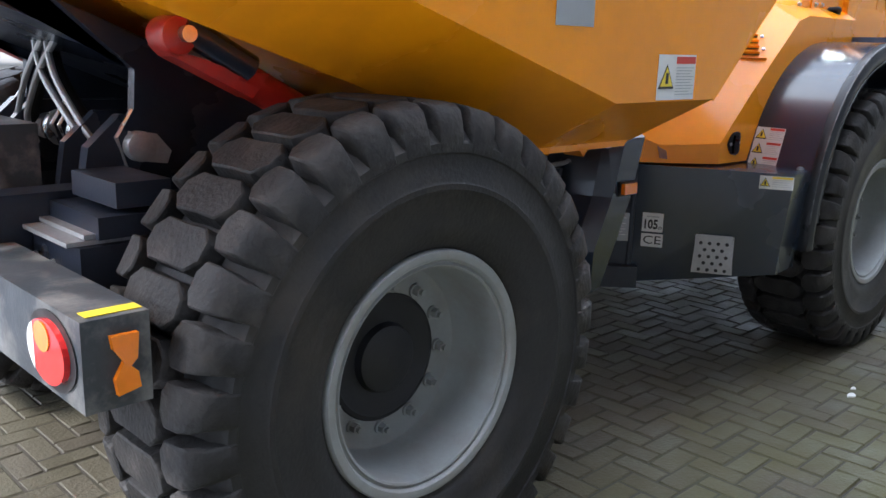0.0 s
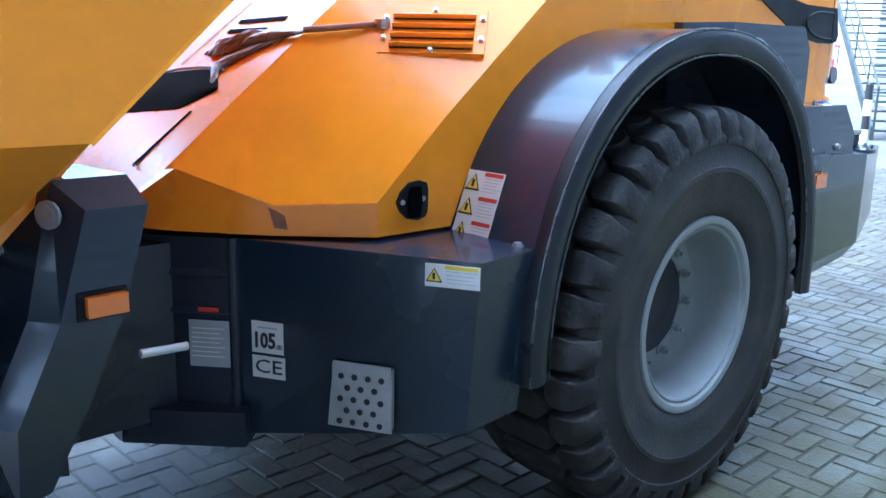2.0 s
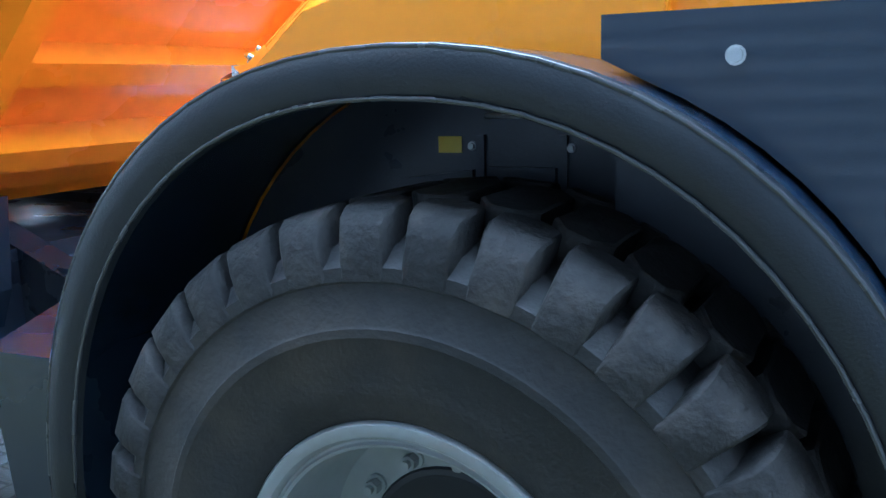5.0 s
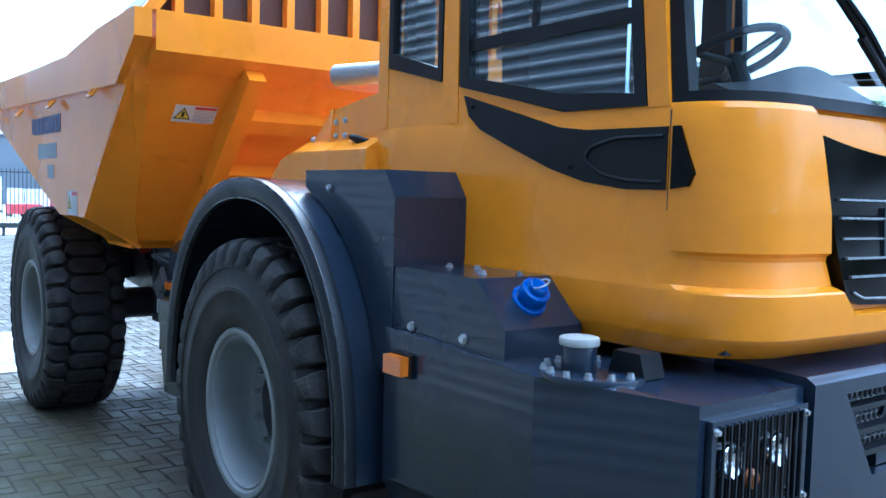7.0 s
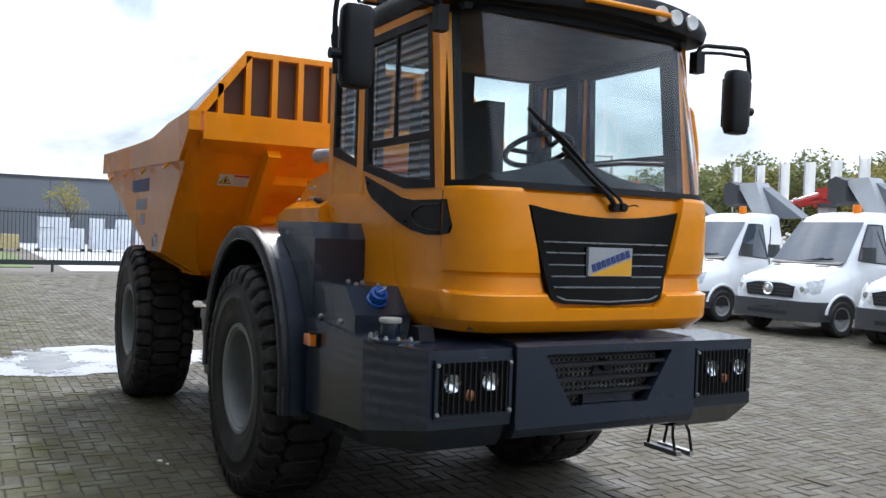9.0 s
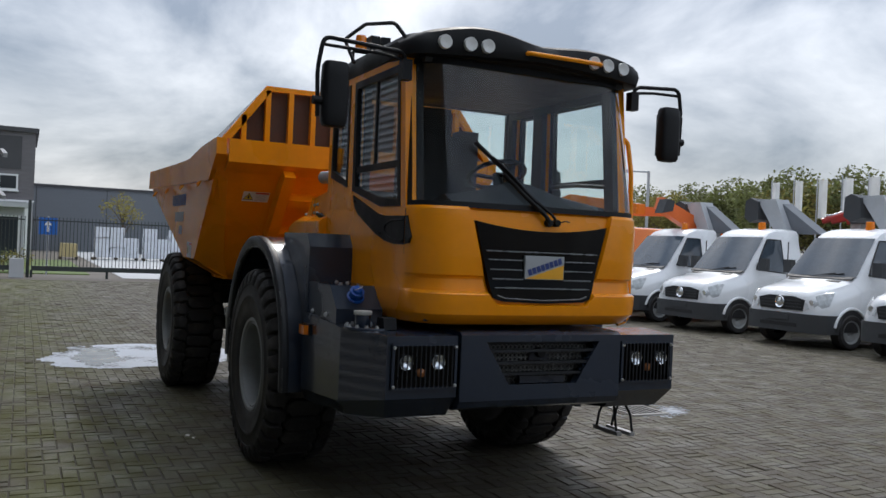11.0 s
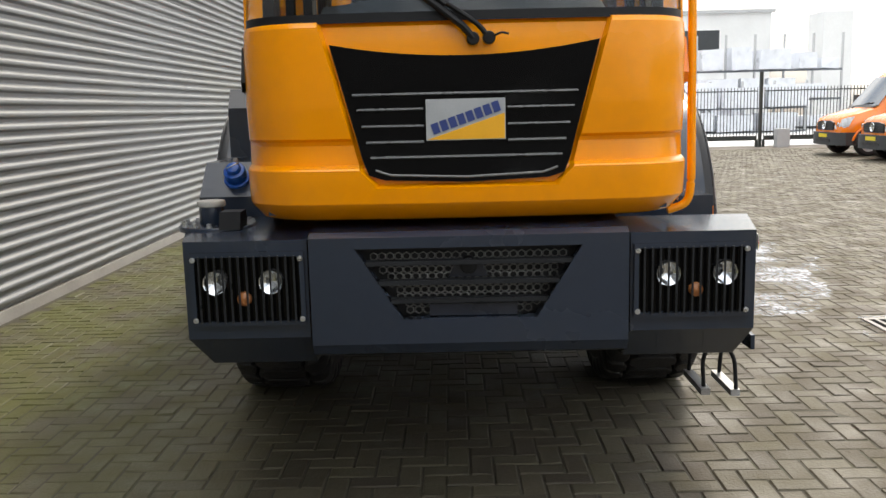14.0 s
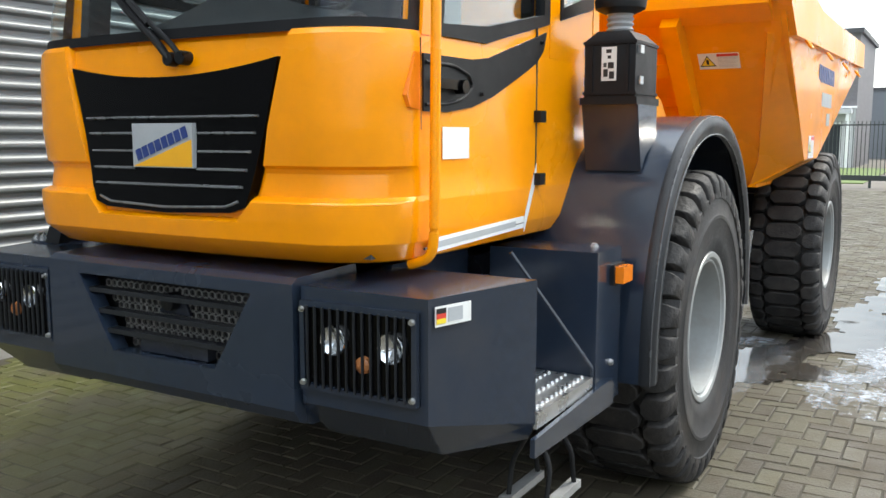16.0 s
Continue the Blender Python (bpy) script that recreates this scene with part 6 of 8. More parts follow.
for s in (-1, 1):
    m = facing((-4.396, s * 1.12, 0.945), (0, -1, 0), (0, 0, 1))
    def oval(a, b, z0, z1, xo=0.0, half=None, yo=0.0):
        pts = [(xo + a * math.cos(q), yo + b * math.sin(q)) for q in [2 * math.pi * k / 28 for k in range(28)]]
        if half is not None:
            pts = [p for p in pts if half[0] <= p[0] <= half[1]]
        bm = add_prism(bmesh.new(), pts, "z", z0, z1)
        bmesh.ops.transform(bm, matrix=m, verts=bm.verts)
        return bm
    part("lamp_recess", oval(0.128, 0.088, 0.0, 0.003), INK, tail)
    part("tail_lamp", oval(0.100, 0.070, 0.003, 0.016), RED_LENS, tail, "red oval tail lamp")
    part("tail_indicator", oval(0.042, 0.033, 0.0165, 0.0185, -0.012, None, 0.032), AMBER, tail, "orange lamp segment")
    part("reversing_lamp", oval(0.1, 0.0695, 0.0155, 0.0172, 0.0, (-0.2, -0.062)), LABEL, tail)
    part("side_lamp", prism([(x + 0.215, z + 0.020) for x, z in ((-4.555, 0.985), (-4.495, 0.985), (-4.50, 0.93), (-4.515, 0.915), (-4.50, 0.90), (-4.495, 0.865), (-4.545, 0.855), (-4.55, 0.89), (-4.53, 0.925), (-4.55, 0.955))], "y", s * 1.27, s * 1.284, 0.003), AMBER, tail, "orange side marker lamp")
    flat_piece(facing((-4.315, s * 1.23, 1.0435), (1, 0, 0), (0, 1, 0)), -0.06, 0.06, -0.02, 0.02, 0.002, LABEL_YELLOW, tail, "yellow_tape")
    bolts([(-4.201, s * y, 1.0) for y in (0.22, 0.50, 0.62)], (-1, 0, 0), 0.012, tail)
# wheel chock in its holder, right side
ck = facing((-2.343, -0.752, 0.905), (0.66, 0.0, -0.75), (0.75, 0.0, 0.66))
def chock_part(name, x0, x1, y0, y1, z0, z1, mat, parent, label="", bevel=0.004):
    bm = bevelled(add_box(bmesh.new(), x0, x1, y0, y1, z0, z1), bevel)
    bmesh.ops.transform(bm, matrix=ck, verts=bm.verts)
    return part(name, bm, mat, parent, label)
chock = chock_part("wheel_chock", -0.162, 0.13, -0.108, 0.108, 0.0, 0.012, DULL_STEEL, TRUCK, "galvanised wheel chock in its holder")
for y in (-0.09, -0.065, 0.065, 0.09):
    chock_part("chock_rib", -0.162, 0.13, y - 0.006, y + 0.006, 0.012, 0.02, DULL_STEEL, chock)
for y in (-0.028, 0.035):
    bm = add_prism(bmesh.new(), [(0.046 * math.cos(a) - 0.02, y + 0.024 * math.sin(a)) for a in [2 * math.pi * q / 20 for q in range(20)]], "z", 0.012, 0.0145)
    bmesh.ops.transform(bm, matrix=ck, verts=bm.verts)
    part("chock_slot", bm, INK, chock)
chock_part("chock_label", 0.045, 0.10, -0.045, 0.02, 0.0125, 0.022, LABEL_YELLOW, chock)
chock_part("chock_edge", 0.12, 0.142, -0.105, 0.125, -0.005, 0.018, LABEL_YELLOW, chock, "worn yellow edge")
chock_part("chock_side", 0.142, 0.36, -0.105, 0.125, -0.11, -0.01, BLACK, chock)
chock_part("chock_rod", -0.01, 0.355, 0.010, 0.026, 0.024, 0.036, DULL_STEEL, chock)
chock_part("holder_plate", 0.355, 0.375, -0.11, 0.13, -0.11, 0.03, GREY, chock)
chock_part("holder_arm", 0.05, 0.26, -0.15, -0.115, -0.12, -0.02, GREY, chock)
chock_part("holder_arm", -0.05, 0.16, 0.115, 0.15, -0.12, -0.02, GREY, chock)
chock_part("holder_back", -0.10, 0.26, -0.09, 0.09, -0.18, -0.02, BLACK, chock)

# ---- the yard ----
ASPHALT = material("yard_surface", (0.115, 0.098, 0.08), 0.75, var=0.2, scale=0.6, dirt=(0.07, 0.062, 0.05), dirt_amount=0.6, dirt_scale=0.25, bump=0.3, bump_scale=30)
BRICK = material("paving_brick", (0.068, 0.0575, 0.037), 0.70, place=True, var=0.22, scale=3, random=0.22, moss=(0.072, 0.074, 0.013), dirt=(0.085, 0.075, 0.05), dirt_amount=0.7, dirt_scale=0.55, bump=0.45, bump_scale=70, rough_var=0.22)
SAND = material("joint_sand", (0.045, 0.038, 0.028), 0.85, var=0.3, scale=8, dirt=(0.05, 0.055, 0.02), dirt_amount=0.6, bump=0.3)
SHEET = material("corrugated_sheet", (0.21, 0.22, 0.23), 0.42, metal=0.15, var=0.06, scale=1.2, dirt=(0.26, 0.25, 0.20), dirt_amount=0.45, dirt_scale=0.7, bump=0.02, stretch=(0.5, 1, 1))
FOAM = foam_material("soap_foam", 1.0, 0.88)
THIN_FOAM = foam_material("thin_soap_foam", 0.60, 0.60)
WET = material("puddle", (0.05, 0.045, 0.04), 0.06, var=0.2, scale=2, rough_var=0.04)
FENCE = material("fence_green", (0.030, 0.038, 0.036), 0.5, var=0.15, scale=4)
HOUSE_BRICK = material("dark_house_cladding", (0.16, 0.152, 0.16), 0.7, var=0.15, scale=1.5, stretch=(1, 1, 6))
HALL = material("grey_hall_cladding", (0.15, 0.165, 0.185), 0.55, var=0.06, scale=0.5)
PLASTER = material("white_plaster", (0.72, 0.73, 0.73), 0.7, var=0.06, scale=0.6)
PALE = material("grey_plaster", (0.45, 0.46, 0.47), 0.7, var=0.08, scale=0.6)
PANE_DARK = material("dark_window", (0.03, 0.036, 0.042), 0.08, var=0.2, scale=0.6, rough_var=0.03)
FRAME_WHITE = material("white_frames", (0.75, 0.76, 0.76), 0.5, var=0.05, scale=3)
ROOF_TILE = material("roof_tile", (0.06, 0.06, 0.065), 0.6, var=0.2, scale=2)
GRASS = material("grass", (0.085, 0.13, 0.025), 0.8, var=0.35, scale=2.5, bump=0.5, bump_scale=20)


def leaf_material(name, color):
    """Thin leaves: part of the light passes through them."""
    m = material(name, color, 0.6, var=0.35, scale=1.0, random=0.35)
    n, l = m.node_tree.nodes, m.node_tree.links
    tr, mx = n.new("ShaderNodeBsdfTranslucent"), n.new("ShaderNodeMixShader")
    l.new(n["Principled BSDF"].inputs["Base Color"].links[0].from_socket, tr.inputs["Color"])
    mx.inputs[0].default_value = 0.45
    l.new(n["Principled BSDF"].outputs[0], mx.inputs[1])
    l.new(tr.outputs[0], mx.inputs[2])
    l.new(mx.outputs[0], n["Material Output"].inputs["Surface"])
    return m


LEAF = leaf_material("leaves", (0.15, 0.165, 0.055))
LEAF_Y = leaf_material("autumn_leaves", (0.25, 0.215, 0.06))
BARK = material("bark", (0.10, 0.075, 0.05), 0.85, var=0.3, scale=6, bump=0.5, bump_scale=30)
VAN_WHITE = material("van_white", (0.78, 0.80, 0.82), 0.25, var=0.03, scale=1, coat=0.5)
VAN_ORANGE = material("van_orange", (0.80, 0.20, 0.012), 0.25, var=0.04, scale=1, coat=0.5)
VAN_PLASTIC = material("van_bumper", (0.045, 0.048, 0.052), 0.6, var=0.12, scale=6)
VAN_GLASS = material("van_glass", (0.045, 0.06, 0.078), 0.06, var=0.3, scale=1.5, rough_var=0.03, spec=0.5, coat=0.6)
VAN_LAMP = material("van_headlamp", (0.50, 0.53, 0.55), 0.14, var=0.35, scale=14, coat=0.9)
BOOM = material("boom_orange", (0.78, 0.16, 0.03), 0.4, var=0.1, scale=2)
BOOM_GREY = material("boom_grey", (0.42, 0.44, 0.46), 0.4, var=0.1, scale=2)
PACK_WHITE = material("wrapped_goods", (0.72, 0.75, 0.80), 0.35, var=0.1, scale=2, bump=0.3, bump_scale=8)
PACK_RED = material("red_goods", (0.50, 0.04, 0.05), 0.5, var=0.2, scale=2)
BOOM_YELLOW = material("yellow_boom_paint", (0.80, 0.42, 0.015), 0.4, var=0.1, scale=2)
PACK_YELLOW = material("yellow_goods", (0.55, 0.45, 0.22), 0.5, var=0.15, scale=2)
FLAG = material("flag_cloth", (0.85, 0.86, 0.85), 0.8, var=0.08, scale=2)
BLUE_SIGN = material("blue_sign", (0.02, 0.14, 0.50), 0.4, var=0.05, scale=5)
KERB = material("concrete", (0.32, 0.31, 0.29), 0.8, var=0.15, scale=3, bump=0.3)

WALL_Y = -3.66
ground = part("ground", box(-400, 400, -400, 400, -0.4, -0.012), ASPHALT)
tagged(ground, "weathered grey-brown paved yard reaching to the horizon", "ground", kind="structure")
paving = part("paving_bed", box(-24.5, 11.0, WALL_Y - 0.1, 14.0, -0.02, -0.006), SAND)
tagged(paving, "dark sand bed with brick paving in herringbone", "pavement", kind="structure")


# corrugated hall wall
PITCH = 0.105
def sheet_profile(z0, z1):
    pts, z = [], z0
    while z < z1 - 1e-6:
        for f, d in ((0.0, 0.0), (0.20, 0.0), (0.27, 0.006), (0.36, 0.034), (0.43, 0.038), (0.62, 0.038), (0.70, 0.034), (0.86, 0.006), (0.94, 0.0)):
            pts.append((WALL_Y + d, z + f * PITCH))
        z += PITCH
    pts.append((WALL_Y, z))
    return pts


wall = part("wall_hall", box(-16.95, 14.0, WALL_Y - 0.22, WALL_Y - 0.02, 0.0, 9.0), KERB)
tagged(wall, "grey corrugated metal wall of an industrial hall", "wall", kind="structure")
sheet_x = [-16.9, -11.7, -6.5, -1.3, 3.9, 9.1, 14.0]
for a, b in zip(sheet_x, sheet_x[1:]):
    z = 0.10
    for k in range(3):
        rows_n = 28
        prof = sheet_profile(z, z + rows_n * PITCH)
        bm = bmesh.new()
        lo = [bm.verts.new((a + 0.004, y + 0.003 * (k % 2), zz)) for y, zz in prof]
        hi = [bm.verts.new((b + 0.010, y + 0.003 * (k % 2), zz)) for y, zz in prof]
        for i in range(len(prof) - 1):
            bm.faces.new((lo[i], hi[i], hi[i + 1], lo[i + 1]))
        part("wall_sheet", bm, SHEET, wall, smooth=True)
        z += rows_n * PITCH
part("wall_plinth", box(-16.95, 14.0, WALL_Y - 0.03, WALL_Y + 0.035, -0.01, 0.09, 0.01), KERB, wall)
part("wall_corner_flashing", box(-17.0, -16.85, WALL_Y - 0.2, WALL_Y + 0.05, 0.0, 9.0, 0.005), SHEET, wall)
for z in (5.6, 6.6):
    cam_base = thing("security_camera", (-16.7, WALL_Y, z - 3.2), "pale security camera on the hall's corner", "security camera", "cameras on the hall")
    part("camera_bracket", box(-16.75, -16.69, WALL_Y + 0.03, WALL_Y + 0.3, z - 3.23, z - 3.17, 0.01), PALE, cam_base)
    bm = bevelled(add_box(bmesh.new(), -0.1, 0.28, -0.05, 0.05, -0.05, 0.05), 0.02)
    bmesh.ops.transform(bm, matrix=pose(-16.7, WALL_Y + 0.34, z - 3.16, 0, 20, 15), verts=bm.verts)
    part("camera_body", bm, PALE, cam_base)

# steel bar fence with gate
FX = -26.0


def fence(y0, y1, name_label):
    f = thing("fence", (FX, (y0 + y1) / 2, 0), name_label, "fence", "fence round the yard")
    part("rail", box(FX - 0.02, FX + 0.02, y0, y1, 1.92, 1.96), FENCE, f)
    part("rail", box(FX - 0.04, FX + 0.04, y0, y1, 0.22, 0.38, 0.01), FENCE, f)
    n = int((y1 - y0) / 0.115)
    bm0 = add_box(bmesh.new(), -0.011, 0.011, -0.011, 0.011, 0.3, 2.06)
    me = bpy.data.meshes.new("bar")
    bm0.to_mesh(me)
    bm0.free()
    me.materials.append(FENCE)
    for k in range(n + 1):
        ob = new("bar", me)
        ob.parent = f
        ob.matrix_parent_inverse = f.matrix_world.inverted()
        ob.location = (FX, y0 + (y1 - y0) * k / n, 0)
    m = int((y1 - y0) / 2.4)
    for k in range(m + 1):
        y = y0 + (y1 - y0) * k / max(1, m)
        part("foot", box(FX - 0.04, FX + 0.04, y - 0.04, y + 0.04, -0.02, 0.25), FENCE, f)
    return f


fence(-4.6, -2.75, "dark green steel bar fence")
fence(-2.5, 4.7, "dark green sliding gate of steel bars")
fence(5.0, 10.7, "dark green sliding gate of steel bars")
fence(10.95, 30.0, "dark green steel bar fence")
for y in (-2.62, 4.78, 4.95, 10.82):
    gp = thing("gate_post", (FX, y, 0), "dark green square gate post", "post", "gate posts")
    part("post", box(FX - 0.06, FX + 0.06, y - 0.05, y + 0.05, -0.01, 2.6, 0.008), FENCE, gp)
for y in (-2.95, 11.5):
    gb_ = thing("gate_drive", (FX + 0.3, y, 0), "pale box of the gate drive", "gate drive", "gate drives")
    part("housing", box(FX + 0.1, FX + 0.45, y - 0.22, y + 0.22, -0.01, 0.62, 0.04), PALE, gb_)

# far ground beyond the gate
grass = part("grass_strip", box(-44, -28.5, -14, -0.5, -0.011, 0.02), GRASS)
tagged(grass, "green lawn strip behind the fence", "grass", kind="structure")
road = part("road", box(-90, -26.4, 0.5, 60, -0.011, 0.004), PALE)
tagged(road, "pale paved lot behind the gate", "road", kind="structure")


def window(parent, x, y, z, w, h):
    win = part("window", box(x, x + 0.08, y - w / 2, y + w / 2, z - h / 2, z + h / 2, 0.01), FRAME_WHITE, parent)
    part("pane", box(x + 0.08, x + 0.09, y - w / 2 + 0.09, y + w / 2 - 0.09, z - h / 2 + 0.09, z + h / 2 - 0.09), PANE_DARK, win)
    part("sill", box(x, x + 0.16, y - w / 2 - 0.05, y + w / 2 + 0.05, z - h / 2 - 0.07, z - h / 2, 0.01), FRAME_WHITE, win)


HX = -45.0
house = thing("house", (HX, -8, 0), "dark clad modern house with white framed windows", "house")
part("wall", box(HX - 9, HX, -20, -2.35, -0.01, 6.8, 0.03), HOUSE_BRICK, house)
bm = bmesh.new()
for k in range(34):
    add_box(bm, HX, HX + 0.03, -20, -2.35, 0.2 + k * 0.195, 0.375 + k * 0.195)
tagged(part("cladding", bm, HOUSE_BRICK, house), kind="stuff")
part("roof", box(HX - 9.2, HX + 0.2, -20.2, -2.2, 6.75, 6.98, 0.03), ROOF_TILE, house)
part("dormer", box(HX - 1, HX + 0.05, -5.9, -3.0, 4.75, 6.5, 0.02), ROOF_TILE, house)
part("canopy", box(HX, HX + 1.0, -8.0, -2.5, 2.72, 2.95, 0.02), PALE, house)
part("canopy_post", box(HX + 0.8, HX + 0.95, -2.75, -2.6, 0, 2.75), FRAME_WHITE, house)
part("gutter", box(HX + 0.03, HX + 0.16, -20, -2.32, 3.02, 3.12, 0.02), FRAME_WHITE, house, "white gutter")
part("downpipe", cyl((HX + 0.1, -2.62, 0), (HX + 0.1, -2.62, 3.05), 0.05, 10), FRAME_WHITE, house)
part("ground_floor", box(HX + 0.03, HX + 0.06, -20, -2.37, 0, 3.02), PALE, house, "pale grey ground floor wall")
for y in (-5.35, -3.6, -8.5, -10.5):
    window(house, HX + 0.03, y, 4.05, 0.95, 0.85)
for y in (-5.2, -3.6, -7.5):
    window(house, HX + 0.06, y, 1.2, 1.3, 2.2)

hall = thing("warehouse", (-66, 4, 0), "long low dark grey warehouse", "warehouse")
part("wall", box(-76, -66, -16, 22, -0.01, 4.9, 0.05), HALL, hall)
part("roof_edge", box(-76.1, -65.9, -16.1, 22.1, 4.85, 5.05, 0.03), ROOF_TILE, hall)
for y in (-2, 3, 8):
    part("cladding_joint", box(-66.0, -65.97, y, y + 0.05, 0, 4.85), ROOF_TILE, hall)
part("loading_door", box(-66.0, -65.95, 13.0, 16.5, 0, 3.4, 0.02), PANE_DARK, hall)

office = thing("office_building", (-52, 22, 0), "white plastered office building with dark windows", "office building")
part("wall", box(-64, -52, 13.7, 20.4, -0.01, 7.2, 0.05), PLASTER, office)
part("wing", box(-58, -54, 10.0, 13.7, -0.01, 5.3, 0.05), PALE, office)
part("parapet", box(-64.2, -51.8, 13.5, 20.6, 7.15, 7.35, 0.03), PALE, office)
for y in (15.9,):
    window(office, -52.0, y, 5.4, 2.6, 1.6)
    window(office, -52.0, y, 2.0, 2.6, 1.7)
part("tower", box(-51.8, -49.5, 22.7, 24.5, -0.01, 6.9, 0.03), PLASTER, office)

# stacked goods behind the gate
random.seed(5)
def pallet_goods(x, y, w, d, h, mat, label):
    g = thing("wrapped_pallet", (x, y, 0), label, "pallet", "goods behind the gate")
    for k in range(3):
        part("pallet_runner", box(x - d / 2, x + d / 2, y - w / 2 + k * (w / 2 - 0.05), y - w / 2 + 0.1 + k * (w / 2 - 0.05), 0, 0.14), BARK, g)
    cols, tiers = max(2, round(w / 0.75)), max(1, round(h / 0.62))
    for i in range(cols):
        for k in range(tiers):
            if k == tiers - 1 and random.random() < 0.25:
                continue
            y0, z0 = y - w / 2 + w * i / cols, 0.14 + (h - 0.14) * k / tiers
            bm = bevelled(add_box(bmesh.new(), x - d / 2 + random.uniform(0, 0.12), x + d / 2 - random.uniform(0, 0.12), y0 + 0.01, y0 + w / cols - 0.01, z0, z0 + (h - 0.14) / tiers), 0.13, 3)
            for v in bm.verts:
                v.co += Vector((random.uniform(-1, 1), random.uniform(-1, 1), random.uniform(-0.5, 0.5))) * 0.035
            part("wrapped_load", bm, mat, g, smooth=True)


for x, y, w, h, mat, lab in ((-48, 2.2, 2.4, 1.9, PACK_WHITE, "white wrapped pallet load"), (-48, 4.8, 2.2, 1.9, PACK_WHITE, "white wrapped pallet load"), (-46, 6.9, 1.9, 1.3, PACK_WHITE, "white wrapped pallet load"),
                             (-44, 8.4, 1.6, 1.9, PACK_RED, "stack of red goods on a pallet"), (-43, 10.0, 1.8, 1.5, PACK_WHITE, "white wrapped pallet load"), (-44, 12.4, 2.4, 1.9, PACK_WHITE, "white wrapped pallet load"),
                             (-47, 0.0, 1.8, 0.9, PACK_YELLOW, "low stack of tan goods"), (-42, 5.9, 1.4, 0.6, PACK_RED, "low red crate on a pallet"), (-44, 15.0, 2.2, 1.6, PACK_WHITE, "white wrapped pallet load"), (-41, 11.2, 1.5, 2.0, PACK_RED, "stack of red goods on a pallet")):
    pallet_goods(x, y, w, 1.2, h, mat, lab)


# white goods on racks beyond the fence
def rack(x, y0, y1, h, tiers):
    r = thing("storage_rack", (x, (y0 + y1) / 2, 0), "grey storage rack loaded with white wrapped goods", "storage rack", "racks beyond the fence")
    n = max(2, int((y1 - y0) / 1.6))
    for k in range(n + 1):
        y = y0 + (y1 - y0) * k / n
        part("upright", box(x - 0.06, x + 0.06, y - 0.05, y + 0.05, 0, h, 0.01), PALE, r)
    for z in tiers:
        part("beam", box(x - 0.08, x + 0.08, y0, y1, z - 0.12, z, 0.01), HALL, r)
        y = y0 + 0.2
        while y < y1 - 0.8:
            w = random.uniform(0.9, 2.2)
            bm = bevelled(add_box(bmesh.new(), x - 0.9, x + 0.5, y, min(y + w, y1), z, z + random.uniform(0.55, 1.25)), 0.16, 3)
            for v in bm.verts:
                v.co += Vector((random.uniform(-1, 1), random.uniform(-1, 1), random.uniform(-1, 1))) * 0.05
            part("wrapped_load", bm, PACK_WHITE, r, smooth=True)
            y += w + random.uniform(0.1, 0.5)


rack(-44, 13.5, 21.5, 5.2, (0.15, 1.7, 3.3))
rack(-40, 11.5, 18.0, 2.6, (0.1, 1.3))

# hall, stairs and vehicles at the other end of the yard
east = thing("grey_hall", (30, 2, 0), "grey corrugated hall at the end of the yard", "hall")
part("wall", box(29.0, 42.0, -14.0, 9.3, -0.01, 8.5, 0.03), KERB, east)
bm = bmesh.new()
for k in range(40):
    add_prism(bm, [(29.0, 0.1 + k * 0.21), (28.94, 0.15 + k * 0.21), (28.94, 0.22 + k * 0.21), (29.0, 0.27 + k * 0.21)], "y", -14.0, 9.3)
tagged(part("corrugation", bm, SHEET, east), kind="stuff")
stairs = thing("steel_stairs", (15.45, 4.0, 0), "dark steel outdoor stairs with open treads", "stairs")
UPV, OUT = Vector((0.81, 0.59, 0.667)), Vector((0.59, -0.81, 0))
for o in (0.0, 1.25):
    p = Vector((15.45, 4.01, 0)) + OUT * o
    rise = Vector((0, 0, 1))
    part("stringer", quad_plate([p, p + UPV * 6.4, p + UPV * 6.4 + rise * 0.26, p + rise * 0.26], 0.05), FENCE, stairs)
    part("handrail", tube([p, p + rise * 1.05, p + UPV * 6.4 + rise * 1.05, p + UPV * 6.4], 0.024, 8, 0.05), FENCE, stairs)
    part("knee_rail", tube([p + rise * 0.62, p + UPV * 6.4 + rise * 0.62], 0.018, 8, 0), FENCE, stairs)
    for k in range(5):
        q = p + UPV * (1.2 * k + 0.8)
        part("rail_post", cyl(q, q + rise * 1.05, 0.02, 8), FENCE, stairs)
for k in range(23):
    p = Vector((15.45, 4.01, 0)) + UPV * (0.27 * (k + 1))
    f = Vector((0.81, 0.59, 0)) * 0.25
    part("tread", quad_plate([p + OUT * 0.03, p + OUT * 1.22, p + OUT * 1.22 + f, p + OUT * 0.03 + f], 0.035), FENCE, stairs)
bol = thing("striped_bollard", (13.11, 3.285, 0), "black and white striped steel bollard", "bollard")
for z0, z1, mat in ((0.0, 0.38, LABEL), (0.38, 0.62, INK), (0.62, 0.89, LABEL), (0.89, 1.15, INK)):
    part("band", cyl((13.11, 3.285, z0), (13.11, 3.285, z1), 0.065, 16), mat, bol)
shop = thing("white_hall", (66, 30, 0), "white hall with yellow door frames", "hall")
part("wall", box(66, 76, 16, 60, -0.01, 7.0, 0.05), PLASTER, shop)
for k in range(5):
    y = 24 + k * 5.2
    part("door_frame", box(65.9, 66.0, y, y + 0.7, 0, 5.2), PACK_YELLOW, shop)
    part("roller_door", box(65.95, 66.0, y + 0.7, y + 4.0, 0, 5.0), PALE, shop)
